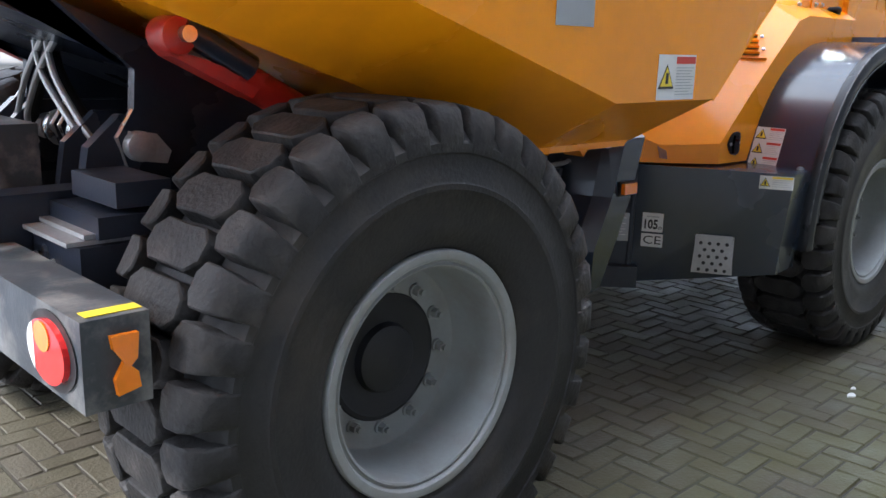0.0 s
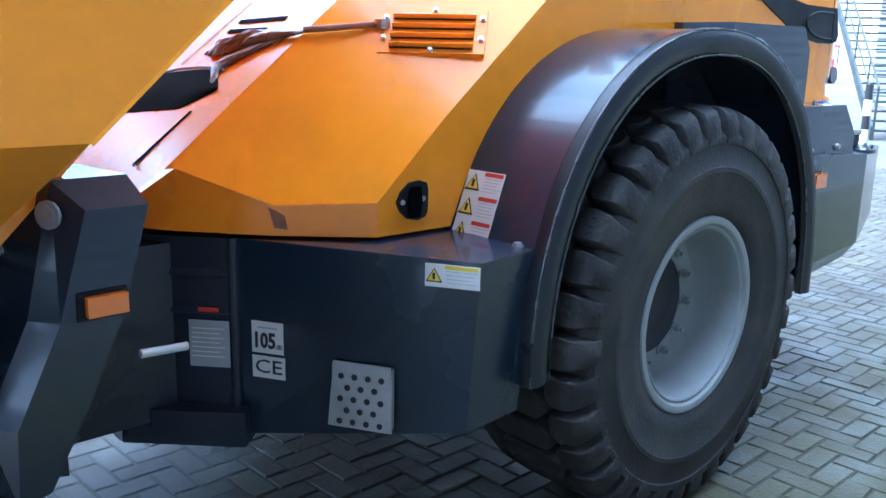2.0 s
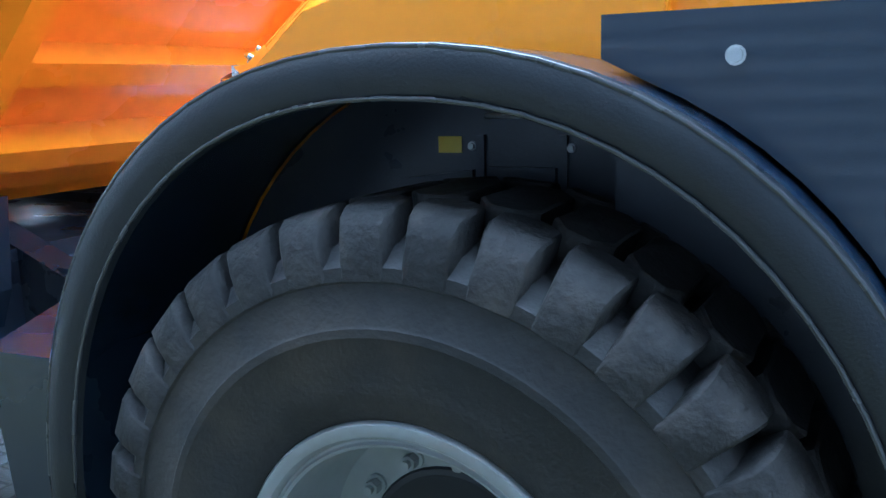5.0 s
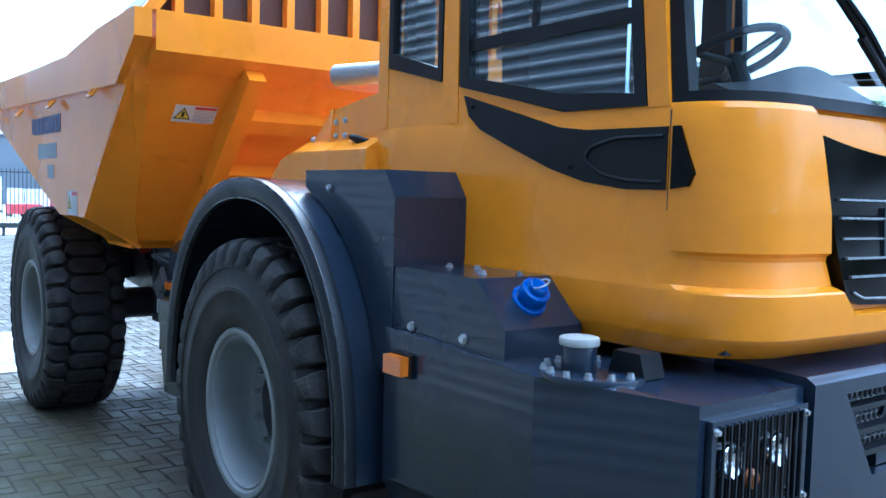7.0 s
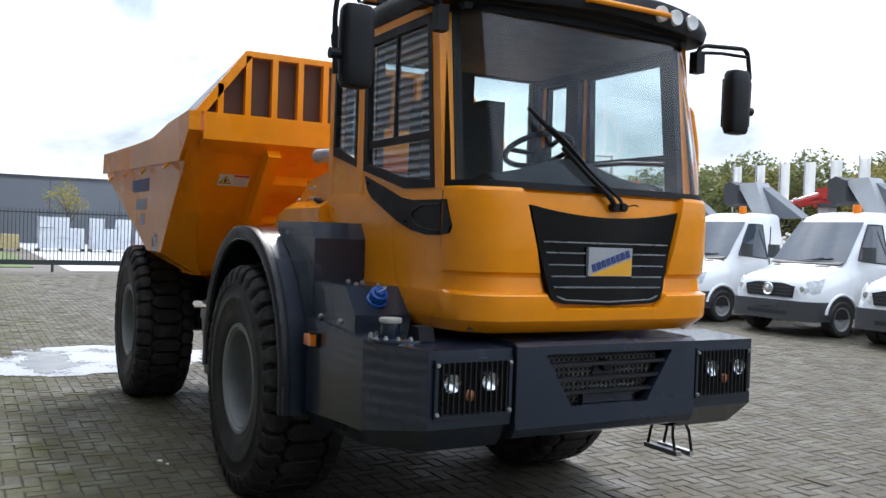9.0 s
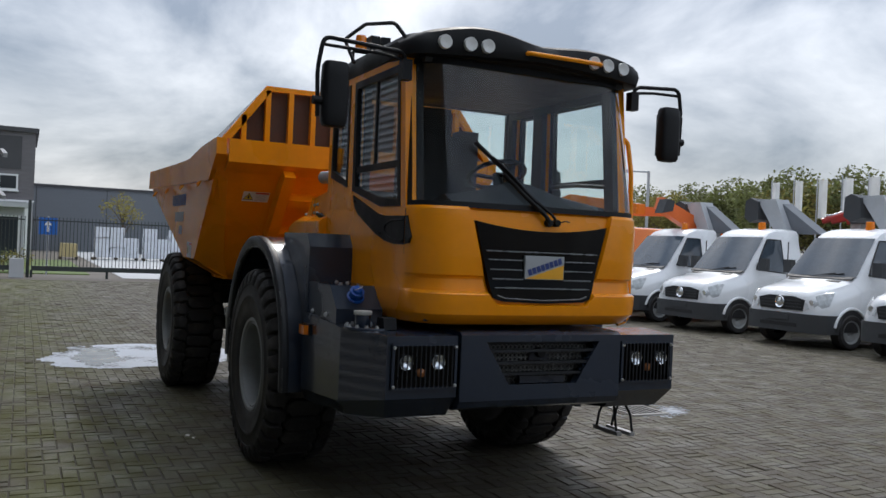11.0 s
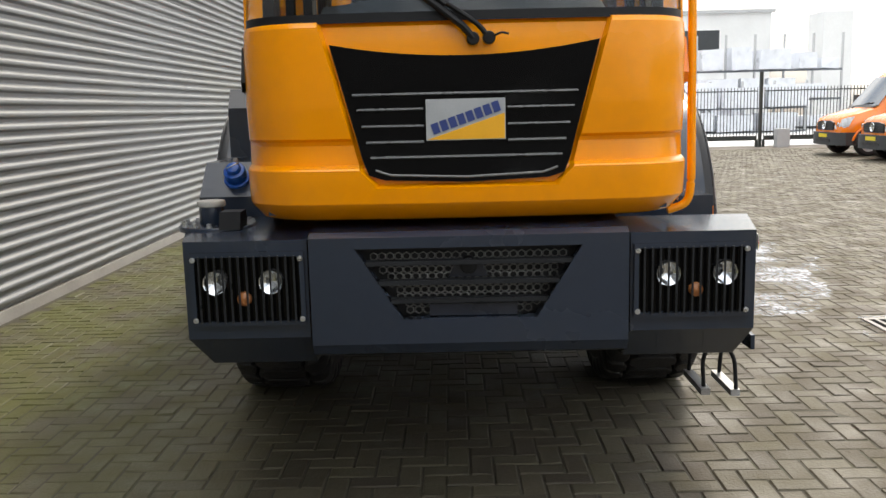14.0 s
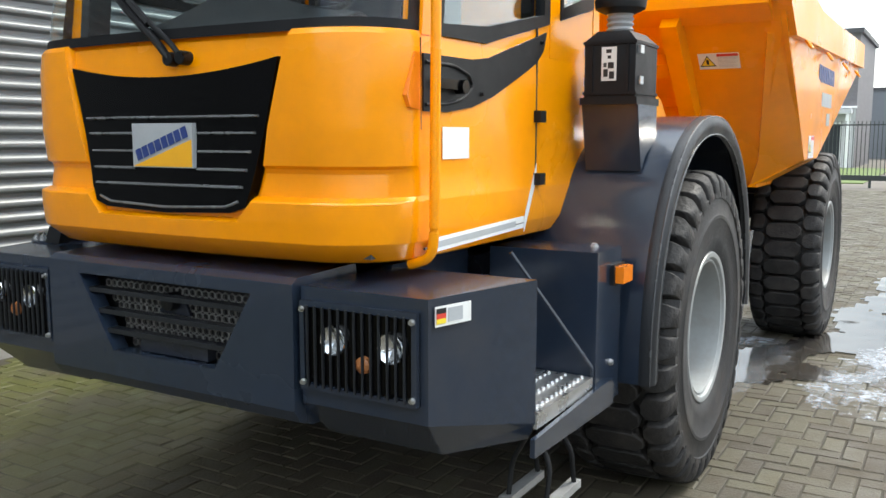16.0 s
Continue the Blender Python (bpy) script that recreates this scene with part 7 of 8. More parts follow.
tr = thing("red_tractor", (52, 21.5, 0), "small red tractor far across the yard", "tractor")
part("hood", box(51.3, 53.2, 20.9, 22.1, 0.6, 1.5, 0.15), PACK_RED, tr)
part("roof", box(52.2, 53.6, 20.8, 22.2, 2.2, 2.35, 0.05), PACK_RED, tr)
for x in (52.3, 53.5):
    for y in (20.85, 22.15):
        part("roof_post", cyl((x, y, 1.2), (x, y, 2.25), 0.04, 8), INK, tr)
        part("tyre", cyl((x - 0.6, y - 0.15, 0.5), (x - 0.6, y + 0.15, 0.5), 0.5, 20), RUBBER, tr)

# ---- vans ----
def make_van(paint, box_body):
    """A panel van or chassis cab facing -y; its nose at the origin."""
    v = thing("van", (0, 0, 0), "white delivery van parked in a row" if paint is VAN_WHITE else "orange work van parked in a row", "van", "vans parked in a row")
    # stations along the van: y, underside, belt, top, half width at the belt, half width at the top
    end = 5.9 if box_body else 2.75
    top = 2.46 if box_body else 2.40
    STATIONS = [(0.03, 0.42, 0.66, 0.96, 0.74, 0.66), (0.10, 0.36, 0.74, 1.06, 0.86, 0.74), (0.28, 0.36, 0.86, 1.135, 0.94, 0.80), (0.62, 0.36, 0.98, 1.225, 0.975, 0.83), (1.00, 0.36, 1.08, 1.325, 0.985, 0.85), (1.06, 0.36, 1.12, 1.37, 0.988, 0.85),
                (1.40, 0.36, 1.24, 1.80, 0.99, 0.79), (1.75, 0.36, 1.30, 2.20, 0.99, 0.755), (1.90, 0.36, 1.30, 2.32, 0.99, 0.745), (2.10, 0.36, 1.30, 2.38, 0.99, 0.745), (2.40, 0.36, 1.30, top, 0.99, 0.75), (2.75, 0.36, 1.30, top, 0.99, 0.76)]
    if box_body:
        STATIONS.append((end, 0.36, 1.30, top, 0.98, 0.76))

    def sec(y, z0, zs, z1, wb, wt):
        pts = [(-x, y, z) for x, z in ((wb - 0.03, z0), (wb + 0.012, (z0 + zs) / 2), (wb + 0.006, zs - 0.04), (wb - 0.012, zs + 0.03), (wt + 0.012, z1 - 0.11), (wt - 0.03, z1 - 0.035), (wt - 0.13, z1), (wt * 0.4, z1 + 0.018))]
        return pts + [(-x, yy, z) for x, yy, z in pts[::-1]]

    def flank(y, z):
        """Half width of the body at a place above the belt."""
        zs, z1, wb, wt = (float(np.interp(y, [q[0] for q in STATIONS], [q[k] for q in STATIONS])) for k in (2, 3, 4, 5))
        return float(np.interp(z, [zs + 0.03, z1 - 0.11], [wb - 0.012, wt + 0.012]))
    body = part("body", loft([sec(*q) for q in STATIONS]), paint, v, smooth=True)
    # bumper, grille, lamps
    bmp = [(-1.005, 0.55), (-0.98, 0.16), (-0.80, -0.01), (-0.40, -0.06), (0.40, -0.06), (0.80, -0.01), (0.98, 0.16), (1.005, 0.55), (0.80, 0.55), (0.7, 0.2), (-0.7, 0.2), (-0.80, 0.55)]
    part("bumper", prism(bmp, "z", 0.30, 0.66, 0.03), VAN_PLASTIC, v, "dark grey plastic bumper", smooth=True)
    part("lower_intake", box(-0.45, 0.45, -0.066, 0.0, 0.40, 0.47), INK, v)
    part("number_plate", box(-0.26, 0.26, -0.076, -0.060, 0.52, 0.62, 0.004), LABEL_YELLOW if paint is VAN_ORANGE else VAN_PLASTIC, v)
    gr = part("grille", prism([(-0.52, 0.72), (0.52, 0.72), (0.56, 0.93), (0.30, 0.985), (-0.30, 0.985), (-0.56, 0.93)], "y", 0.00, 0.10, 0.012), INK, v, "black radiator grille")
    for z in (0.78, 0.84, 0.90):
        part("grille_bar", box(-0.50, 0.50, -0.014, 0.0, z - 0.012, z + 0.012, 0.004), VAN_PLASTIC, gr)
    bm = lathe([(0.0, 0.10), (-0.02, 0.122), (-0.03, 0.112), (-0.012, 0.085), (-0.02, 0.03), (-0.02, 0.001)], 24)
    bmesh.ops.transform(bm, matrix=Matrix.Translation((0, -0.018, 0.86)), verts=bm.verts)
    part("round_badge", bm, LENS, gr, smooth=True)
    for s in (-1, 1):
        hl = loft([[(s * x, y - 0.012, z) for x, y, z in row] for row in (
            [(0.60, 0.02, 0.755), (0.76, 0.07, 0.765), (0.87, 0.15, 0.785), (0.935, 0.27, 0.83)], [(0.575, 0.03, 0.86), (0.75, 0.08, 0.88), (0.87, 0.16, 0.91), (0.95, 0.32, 0.95)], [(0.60, 0.07, 0.965), (0.74, 0.14, 1.02), (0.85, 0.26, 1.075), (0.925, 0.42, 1.10)], [(0.64, 0.12, 0.99), (0.74, 0.18, 1.035), (0.84, 0.29, 1.082), (0.90, 0.42, 1.102)])], closed=False)
        lampo = part("headlight", hl, VAN_LAMP, v, "large clear wrap-round headlight", smooth=True)
        part("reflector", cyl((s * 0.70, 0.035, 0.885), (s * 0.70, 0.07, 0.885), 0.055, 18), LENS, lampo)
        # side glass, mirror, wheels
        rows = []
        for u in (0.0, 0.33, 0.66, 1.0):
            row = []
            for k in (0.0, 0.5, 1.0):
                y0w, y1w = 1.36 + 0.42 * k, 2.18
                z = (1.45 - 0.07 * u) + (2.14 - 1.45 + 0.07 * u) * k
                y = y0w + (y1w - y0w) * u
                row.append((s * (flank(y, z) + 0.010), y, z))
            rows.append(row)
        part("side_window", loft(rows, closed=False), VAN_GLASS, v, "dark side window", smooth=True)
        part("window_trim", tube([rows[0][0], rows[1][0], rows[2][0], rows[3][0], rows[3][2], rows[2][2], rows[1][2], rows[0][2], rows[0][1], rows[0][0]], 0.016, 6, 0), INK, v)
        part("mirror", bevelled(add_box(bmesh.new(), min(s * 0.99, s * 1.20), max(s * 0.99, s * 1.20), 1.33, 1.45, 1.42, 1.70), 0.05, 3), VAN_PLASTIC, v, smooth=True)
        part("door_seam", box(min(s * 0.98, s * 1.0), max(s * 0.98, s * 1.0), 2.22, 2.235, 0.5, 2.1), INK, v)
        part("side_trim", box(min(s * 0.985, s * 1.012), max(s * 0.985, s * 1.012), 1.6, end - 0.1 if box_body else 2.7, 0.56, 0.68, 0.01), VAN_PLASTIC, v)
        wheels = (0.80, 4.45)
        for y in wheels:
            bm = lathe([(0.0, 0.20), (0.10, 0.21), (0.12, 0.24), (0.12, 0.31), (0.09, 0.345), (-0.09, 0.345), (-0.12, 0.31), (-0.12, 0.2)], 36)
            bmesh.ops.transform(bm, matrix=Matrix.Translation((s * 0.90, y, 0.345)) @ Matrix.Rotation(-s * math.pi / 2, 4, "Z"), verts=bm.verts)
            tw = part("tyre", bm, RUBBER, v, smooth=True)
            bm = lathe([(0.06, 0.001), (0.06, 0.07), (0.085, 0.10), (0.09, 0.19), (0.115, 0.215), (0.118, 0.225), (0.0, 0.20)], 30)
            bmesh.ops.transform(bm, matrix=Matrix.Translation((s * 0.90, y, 0.345)) @ Matrix.Rotation(-s * math.pi / 2, 4, "Z"), verts=bm.verts)
            part("wheel_cover", bm, RIM, tw, smooth=True)
        for yc in wheels:
            pts = [(yc + 0.43 * math.cos(a), 0.345 + 0.43 * math.sin(a)) for a in [math.pi * q / 16 for q in range(17)]]
            part("wheel_arch", prism(pts, "x", s * 0.90, s * 0.9985), INK, v)
            if yc < 1:
                part("arch_flare", tube([(s * 1.0, yc + 0.455 * math.cos(a), 0.345 + 0.455 * math.sin(a)) for a in [math.pi * q / 16 for q in range(1, 16)]], 0.030, 8, 0), paint, v, smooth=True)
    rows = []
    for y, z in ((1.075, 1.40), (1.26, 1.625), (1.50, 1.925), (1.72, 2.19)):
        w = 0.84 - 0.11 * (z - 1.40) / 0.79
        rows.append([(u * w, y - 0.035 + 0.05 * u * u - 0.012, z) for u in (-1, -0.9, -0.6, -0.3, 0, 0.3, 0.6, 0.9, 1)])
    part("windscreen", loft(rows, closed=False), VAN_GLASS, v, "windscreen reflecting the sky", smooth=True)
    for s in (-1, 1):
        part("van_wiper", tube([(s * 0.1, 1.045, 1.405), (s * 0.1 + 0.45, 1.08, 1.47)], 0.012, 6, 0), INK, v)
    part("wiper_cowl", prism([(0.985, 1.345), (1.07, 1.375), (1.065, 1.405), (0.98, 1.36)], "x", -0.80, 0.80, 0.004), VAN_PLASTIC, v)
    for s in (-1, 1):
        part("bonnet_slot", quad_plate([(s * 0.47 - 0.15, 0.84, 1.308), (s * 0.47 + 0.15, 0.84, 1.302), (s * 0.47 + 0.15, 0.93, 1.325), (s * 0.47 - 0.15, 0.93, 1.331)], 0.01), INK, v)
    part("beacon", cyl((0.3, 2.1, 2.36), (0.3, 2.1, 2.55), 0.09, 16, 0.08, 0.01), AMBER, v, "amber roof beacon")
    if not box_body:
        part("chassis", box(-0.45, 0.45, 2.7, 6.2, 0.45, 0.75, 0.02), VAN_PLASTIC, v)
        part("deck", box(-1.0, 1.0, 2.85, 6.2, 0.75, 0.90, 0.02), BOOM_GREY, v)
    return v


white_van = make_van(VAN_WHITE, False)
orange_van = make_van(VAN_ORANGE, True)
VY = 10.75
ROW = [(-3.35, white_van), (-6.05, white_van), (-8.95, white_van), (-11.6, white_van), (-14.6, orange_van), (-17.5, orange_van), (-20.4, orange_van)]
for x, proto in ROW:
    m = pose(x, VY, 0, 0, 0, 0)
    made = copy_thing(proto, m)
    if x == -11.6:
        part("fender_stripe", quad_plate([(x + 0.945, VY + 0.36, 0.83), (x + 0.985, VY + 1.05, 1.02), (x + 0.985, VY + 1.10, 1.12), (x + 0.955, VY + 0.60, 1.10)], 0.03), VAN_ORANGE, made, "orange fender stripe")
for proto in (white_van, orange_van):
    for o in [*proto.children_recursive, proto]:
        bpy.data.objects.remove(o)


def aerial_lift(x, y, base, paint, tip, label):
    """A folded working platform on a van: turret, two booms, bucket."""
    g = thing("aerial_lift", (x, y, base), label, "aerial lift", "booms on the vans")
    part("turret", box(x - 0.3, x + 0.3, y - 0.3, y + 0.3, base, base + 0.9, 0.04), paint, g)
    part("boom", quad_plate([(x - 0.13, y, base + 0.8), (x - 0.13, y - 2.6, tip), (x - 0.13, y - 2.5, tip + 0.32), (x - 0.13, y + 0.2, base + 1.25)], -0.26, 0.03), paint, g)
    part("boom", quad_plate([(x + 0.17, y + 0.1, base + 0.5), (x + 0.17, y + 2.6, base + 0.6), (x + 0.17, y + 2.6, base + 0.85), (x + 0.17, y + 0.1, base + 0.85)], -0.22, 0.03), paint, g)
    part("boom_head", prism([(y - 2.75, tip - 0.12), (y - 2.40, tip - 0.05), (y - 2.35, tip + 0.22), (y - 2.60, tip + 0.26)], "x", x - 0.16, x + 0.16, 0.02), VAN_PLASTIC, g, "dark grey boom head")



def folded_lift(x, y):
    """A grey lift folded upright behind a van's cab."""
    g = thing("aerial_lift", (x, y, 0.9), "grey folded aerial lift with a dark basket", "aerial lift", "booms on the vans")
    part("column", box(x + 0.0, x + 0.45, y - 0.2, y + 0.2, 0.9, 2.42, 0.03), BOOM_GREY, g)
    part("boom", prism([(x + 0.08, 2.36), (x + 0.48, 2.36), (x + 0.08, 3.15), (x - 0.48, 3.13)], "y", y - 0.22, y + 0.22, 0.03), BOOM_GREY, g)
    part("lower_boom", prism([(x + 0.08, 3.08), (x + 1.25, 2.32), (x + 0.50, 2.32)], "y", y - 0.05, y + 0.30, 0.02), HALL, g, "dark grey lower boom")
    part("basket", prism([(x - 0.80, 2.70), (x - 0.62, 2.58), (x - 0.36, 2.66), (x - 0.40, 3.10), (x - 0.62, 3.19), (x - 0.78, 3.12)], "y", y - 0.32, y + 0.32, 0.04), VAN_PLASTIC, g, "dark plastic basket")


folded_lift(-8.95, VY + 2.95)
folded_lift(-6.05, VY + 2.95)
folded_lift(-11.6, VY + 3.0)
aerial_lift(-11.6, VY + 4.2, 0.9, BOOM, 2.9, "orange folded aerial lift on a van")
aerial_lift(-17.5, VY + 4.6, 2.46, BOOM, 2.7, "orange folded aerial lift on a van")


def folded_crane(x, y, base, wide, paint, label):
    """A loader crane folded into a bundle on its column."""
    g = thing("folded_crane", (x, y, 0), label, "crane", "folded cranes beyond the vans")
    u = Vector((0.8, 0.6, 0)) * (wide / 2)
    c = Vector((x, y, 0))
    lift = Vector((0, 0, 1))
    part("column", box(x - 0.22, x + 0.22, y - 0.22, y + 0.22, 0.0, base + 0.1, 0.03), DULL_STEEL, g)
    part("turntable", cyl((x, y, base + 0.05), (x, y, base + 0.2), 0.35, 16), VAN_PLASTIC, g)
    for k, (a0, z0, a1, z1, r) in enumerate(((-1.0, 0.12, 0.2, 0.62, 0.11), (-0.75, 0.10, 0.55, 0.55, 0.09), (-0.35, 0.10, 0.95, 0.58, 0.10), (0.05, 0.12, 1.0, 0.40, 0.08), (-0.9, 0.22, 0.9, 0.25, 0.10))):
        p, q = c + u * a0 + lift * (base + z0), c + u * a1 + lift * (base + z1)
        part("boom", bevelled(add_cyl(bmesh.new(), p, q, r, 6), 0.01), paint, g)
        part("boom_ram", cyl(p + lift * 0.13, p.lerp(q, 0.7) + lift * 0.13, 0.03, 8), STEEL, g)
    part("boom_knuckle", bevelled(add_box(bmesh.new(), x - 0.3, x + 0.1, y - 0.2, y + 0.2, base + 0.35, base + 0.75), 0.08), paint, g)


folded_crane(-14.87, 24.0, 3.05, 2.5, RED, "red folded loader crane beyond the vans")
folded_crane(-12.6, 25.3, 2.95, 1.8, BOOM_YELLOW, "yellow folded loader crane beyond the vans")
# yellow boom and grey boom cover above the orange vans
g = thing("aerial_lift", (-17.4, 12.6, 2.46), "orange boom with a dark grey cover resting on a van", "aerial lift", "booms on the vans")
part("boom_cover", prism([(-17.70, 3.10), (-17.60, 3.40), (-16.6, 3.36), (-14.65, 3.0), (-14.50, 2.66), (-15.3, 2.64)], "y", 12.45, 12.85, 0.04), HALL, g, "dark grey boom cover")
part("boom", prism([(-16.7, 3.36), (-16.2, 3.46), (-12.9, 3.08), (-12.9, 2.80), (-14.5, 2.98)], "y", 12.5, 12.8, 0.03), VAN_ORANGE, g)
part("boom_rest", box(-15.2, -14.9, 12.5, 12.8, 2.40, 2.70, 0.02), VAN_PLASTIC, g)
g = thing("aerial_lift", (-21.5, 14.2, 0), "yellow lift boom with a dark base behind the vans", "aerial lift", "booms on the vans")
part("boom", prism([(-23.0, 3.25), (-23.0, 3.66), (-20.2, 3.40), (-18.9, 3.10), (-18.9, 2.92), (-20.3, 2.90), (-20.6, 2.72)], "y", 14.0, 14.4, 0.03), BOOM_YELLOW, g)
part("boom_base", box(-22.9, -22.4, 13.95, 14.45, 0.0, 3.3, 0.03), VAN_PLASTIC, g)

# street lamp
lamp = thing("street_lamp", (-27.25, 24.5, 0), "tall grey street lamp", "street lamp")
part("pole", tube([(-27.25, 24.5, 0), (-27.25, 24.5, 5.75)], 0.07, 10, 0), BOOM_GREY, lamp)
part("arm", tube([(-27.25, 24.5, 5.72), (-28.15, 24.0, 5.78)], 0.05, 8, 0), BOOM_GREY, lamp)
part("head", box(-28.75, -28.05, 23.8, 24.2, 5.72, 5.84, 0.03), BOOM_GREY, lamp)


def service_car(x, y):
    """A small white service car with a teal band, its nose towards -x."""
    c = thing("service_car", (x, y, 0), "white service car with a teal side band", "car")
    def sec(dx, z0, z1, zt, w, wt):
        pts = [(x + dx, y - w, z0), (x + dx, y - w - 0.02, (z0 + z1) / 2), (x + dx, y - w, z1), (x + dx, y - wt, zt)]
        return pts + [(px, 2 * y - py, pz) for px, py, pz in pts[::-1]]
    rows = [sec(0.0, 0.35, 0.62, 0.72, 0.66, 0.58), sec(0.12, 0.28, 0.72, 0.84, 0.80, 0.70), sec(0.9, 0.26, 0.90, 1.0, 0.86, 0.76), sec(1.05, 0.26, 0.93, 1.06, 0.87, 0.76),
            sec(1.75, 0.26, 0.96, 1.70, 0.88, 0.64), sec(2.1, 0.26, 0.97, 1.80, 0.88, 0.64), sec(3.9, 0.26, 0.97, 1.80, 0.88, 0.66), sec(4.1, 0.3, 0.95, 1.6, 0.86, 0.7)]
    part("body", bevelled(loft(rows), 0.03, angle=25), VAN_WHITE, c, smooth=True)
    teal = material("teal_band", (0.02, 0.30, 0.33), 0.35, var=0.05, scale=3)
    for s in (-1, 1):
        part("side_band", box(x + 0.35, x + 3.95, min(y + s * 0.86, y + s * 0.905), max(y + s * 0.86, y + s * 0.905), 0.52, 0.72, 0.01), teal, c, "teal band")
        part("side_window", quad_plate([(x + 1.45, y + s * 0.86, 1.02), (x + 3.6, y + s * 0.89, 1.02), (x + 3.6, y + s * 0.70, 1.66), (x + 1.95, y + s * 0.70, 1.66)][:: -s], 0.02), VAN_GLASS, c)
        part("headlight", box(x + 0.05, x + 0.3, min(y + s * 0.52, y + s * 0.8), max(y + s * 0.52, y + s * 0.8), 0.66, 0.80, 0.03), LENS, c)
        for dx in (0.75, 3.3):
            bm = lathe([(0.0, 0.12), (0.09, 0.20), (0.10, 0.28), (0.07, 0.31), (-0.08, 0.31), (-0.1, 0.2)], 28)
            bmesh.ops.transform(bm, matrix=Matrix.Translation((x + dx, y + s * 0.80, 0.31)) @ Matrix.Diagonal((1, s, 1, 1)), verts=bm.verts)
            part("tyre", bm, RUBBER, c, smooth=True)
    part("front_band", box(x - 0.02, x + 0.06, y - 0.62, y + 0.62, 0.50, 0.60, 0.01), teal, c)
    part("windscreen", quad_plate([(x + 1.04, y - 0.72, 1.08), (x + 1.68, y - 0.6, 1.70), (x + 1.68, y + 0.6, 1.70), (x + 1.04, y + 0.72, 1.08)], 0.03), VAN_GLASS, c)
    part("bumper", box(x - 0.05, x + 0.2, y - 0.78, y + 0.78, 0.26, 0.48, 0.05), VAN_PLASTIC, c)


service_car(13.6, 2.05)

# ---- foam, puddles and painted sheen ----
def blob_sheet(name, outline, z, mat, label, cat, seed, holes=0.0):
    """A thin spill with an uneven, lobed edge and gaps."""
    random.seed(seed)
    xs, ys = [p[0] for p in outline], [p[1] for p in outline]
    step = 0.05
    def inside(x, y):
        c = False
        for (x0, y0), (x1, y1) in zip(outline, outline[1:] + outline[:1]):
            if (y0 > y) != (y1 > y) and x < (x1 - x0) * (y - y0) / (y1 - y0) + x0:
                c = not c
        return c
    bm = bmesh.new()
    cells, vs = [], {}
    i0, i1, j0, j1 = int(min(xs) / step) - 8, int(max(xs) / step) + 8, int(min(ys) / step) - 8, int(max(ys) / step) + 8
    def vert(i, j):
        if (i, j) not in vs:
            n = noise.noise(Vector((i * 0.31, j * 0.31, seed)))
            vs[i, j] = bm.verts.new((i * step + 0.014 * n, j * step - 0.014 * n, z + 0.003 * (1 + noise.noise(Vector((i * 0.2, j * 0.2, seed + 3))))))
        return vs[i, j]
    for i in range(i0, i1):
        for j in range(j0, j1):
            x, y = (i + 0.5) * step, (j + 0.5) * step
            wx = 0.28 * noise.noise(Vector((x * 1.7, y * 1.7, seed))) + 0.10 * noise.noise(Vector((x * 6, y * 6, seed + 1)))
            wy = 0.28 * noise.noise(Vector((x * 1.7, y * 1.7, seed + 5))) + 0.10 * noise.noise(Vector((x * 6, y * 6, seed + 6)))
            if inside(x + wx, y + wy) and noise.noise(Vector((x * 1.4, y * 2.2, seed + 9))) > holes - 0.62:
                bm.faces.new((vert(i, j), vert(i + 1, j), vert(i + 1, j + 1), vert(i, j + 1)))
    ob = part(name, bm, mat, smooth=True)
    return tagged(ob, label, cat, "", "stuff")


blob_sheet("soap_foam", [(-5.6, -2.6), (-6.9, -2.1), (-7.1, -1.2), (-6.6, -0.2), (-5.5, 0.0), (-4.85, -0.5), (-4.7, -1.3), (-4.6, -1.9), (-4.8, -2.2)], 0.003, FOAM, "white soap foam spilled on the paving", "foam", 3, 0.05)
blob_sheet("puddle", [(-5.43, -2.17), (-6.53, -2.01), (-6.63, -1.59), (-5.23, -1.50), (-4.82, -1.81)], 0.0075, WET, "small puddle of washing water in the foam", "puddle", 61, 0.1)
blob_sheet("soap_foam", [(-1.2, 1.7), (-1.4, 2.7), (-2.4, 3.2), (-3.6, 3.6), (-5.6, 3.4), (-7.6, 2.9), (-9.6, 2.6), (-8.2, 1.6), (-6.6, 1.7), (-4.6, 2.3), (-3.4, 1.8), (-2.2, 1.35)], 0.003, THIN_FOAM, "white soap foam spilled on the paving", "foam", 11, 0.22)
blob_sheet("puddle", [(-1.5, 0.9), (-2.3, 1.9), (-3.8, 2.4), (-6.0, 2.9), (-7.5, 1.6), (-6.0, 1.6), (-3.7, 1.4), (-2.4, 0.9)], 0.0015, WET, "shallow puddle of washing water", "puddle", 21, 0.30)
blob_sheet("soap_foam", [(-2.15, 0.3), (-2.5, 0.0), (-3.1, 0.3), (-3.0, 1.0), (-2.3, 0.9)], 0.003, THIN_FOAM, "white soap foam spilled on the paving", "foam", 31, 0.1)

# pale film that paints the sky's shine on the paving under the truck
PAVING_SHEEN = foam_material("soap_film", 0.95, 0.12)
blob_sheet("soap_film", [(-1.0, 0.0), (-2.0, -0.4), (-2.9, -0.3), (-3.0, 1.1), (-2.0, 1.3), (-1.1, 0.9)], 0.0035, PAVING_SHEEN, "thin pale film painting the shine on the paving", "foam", 47, 0.1)

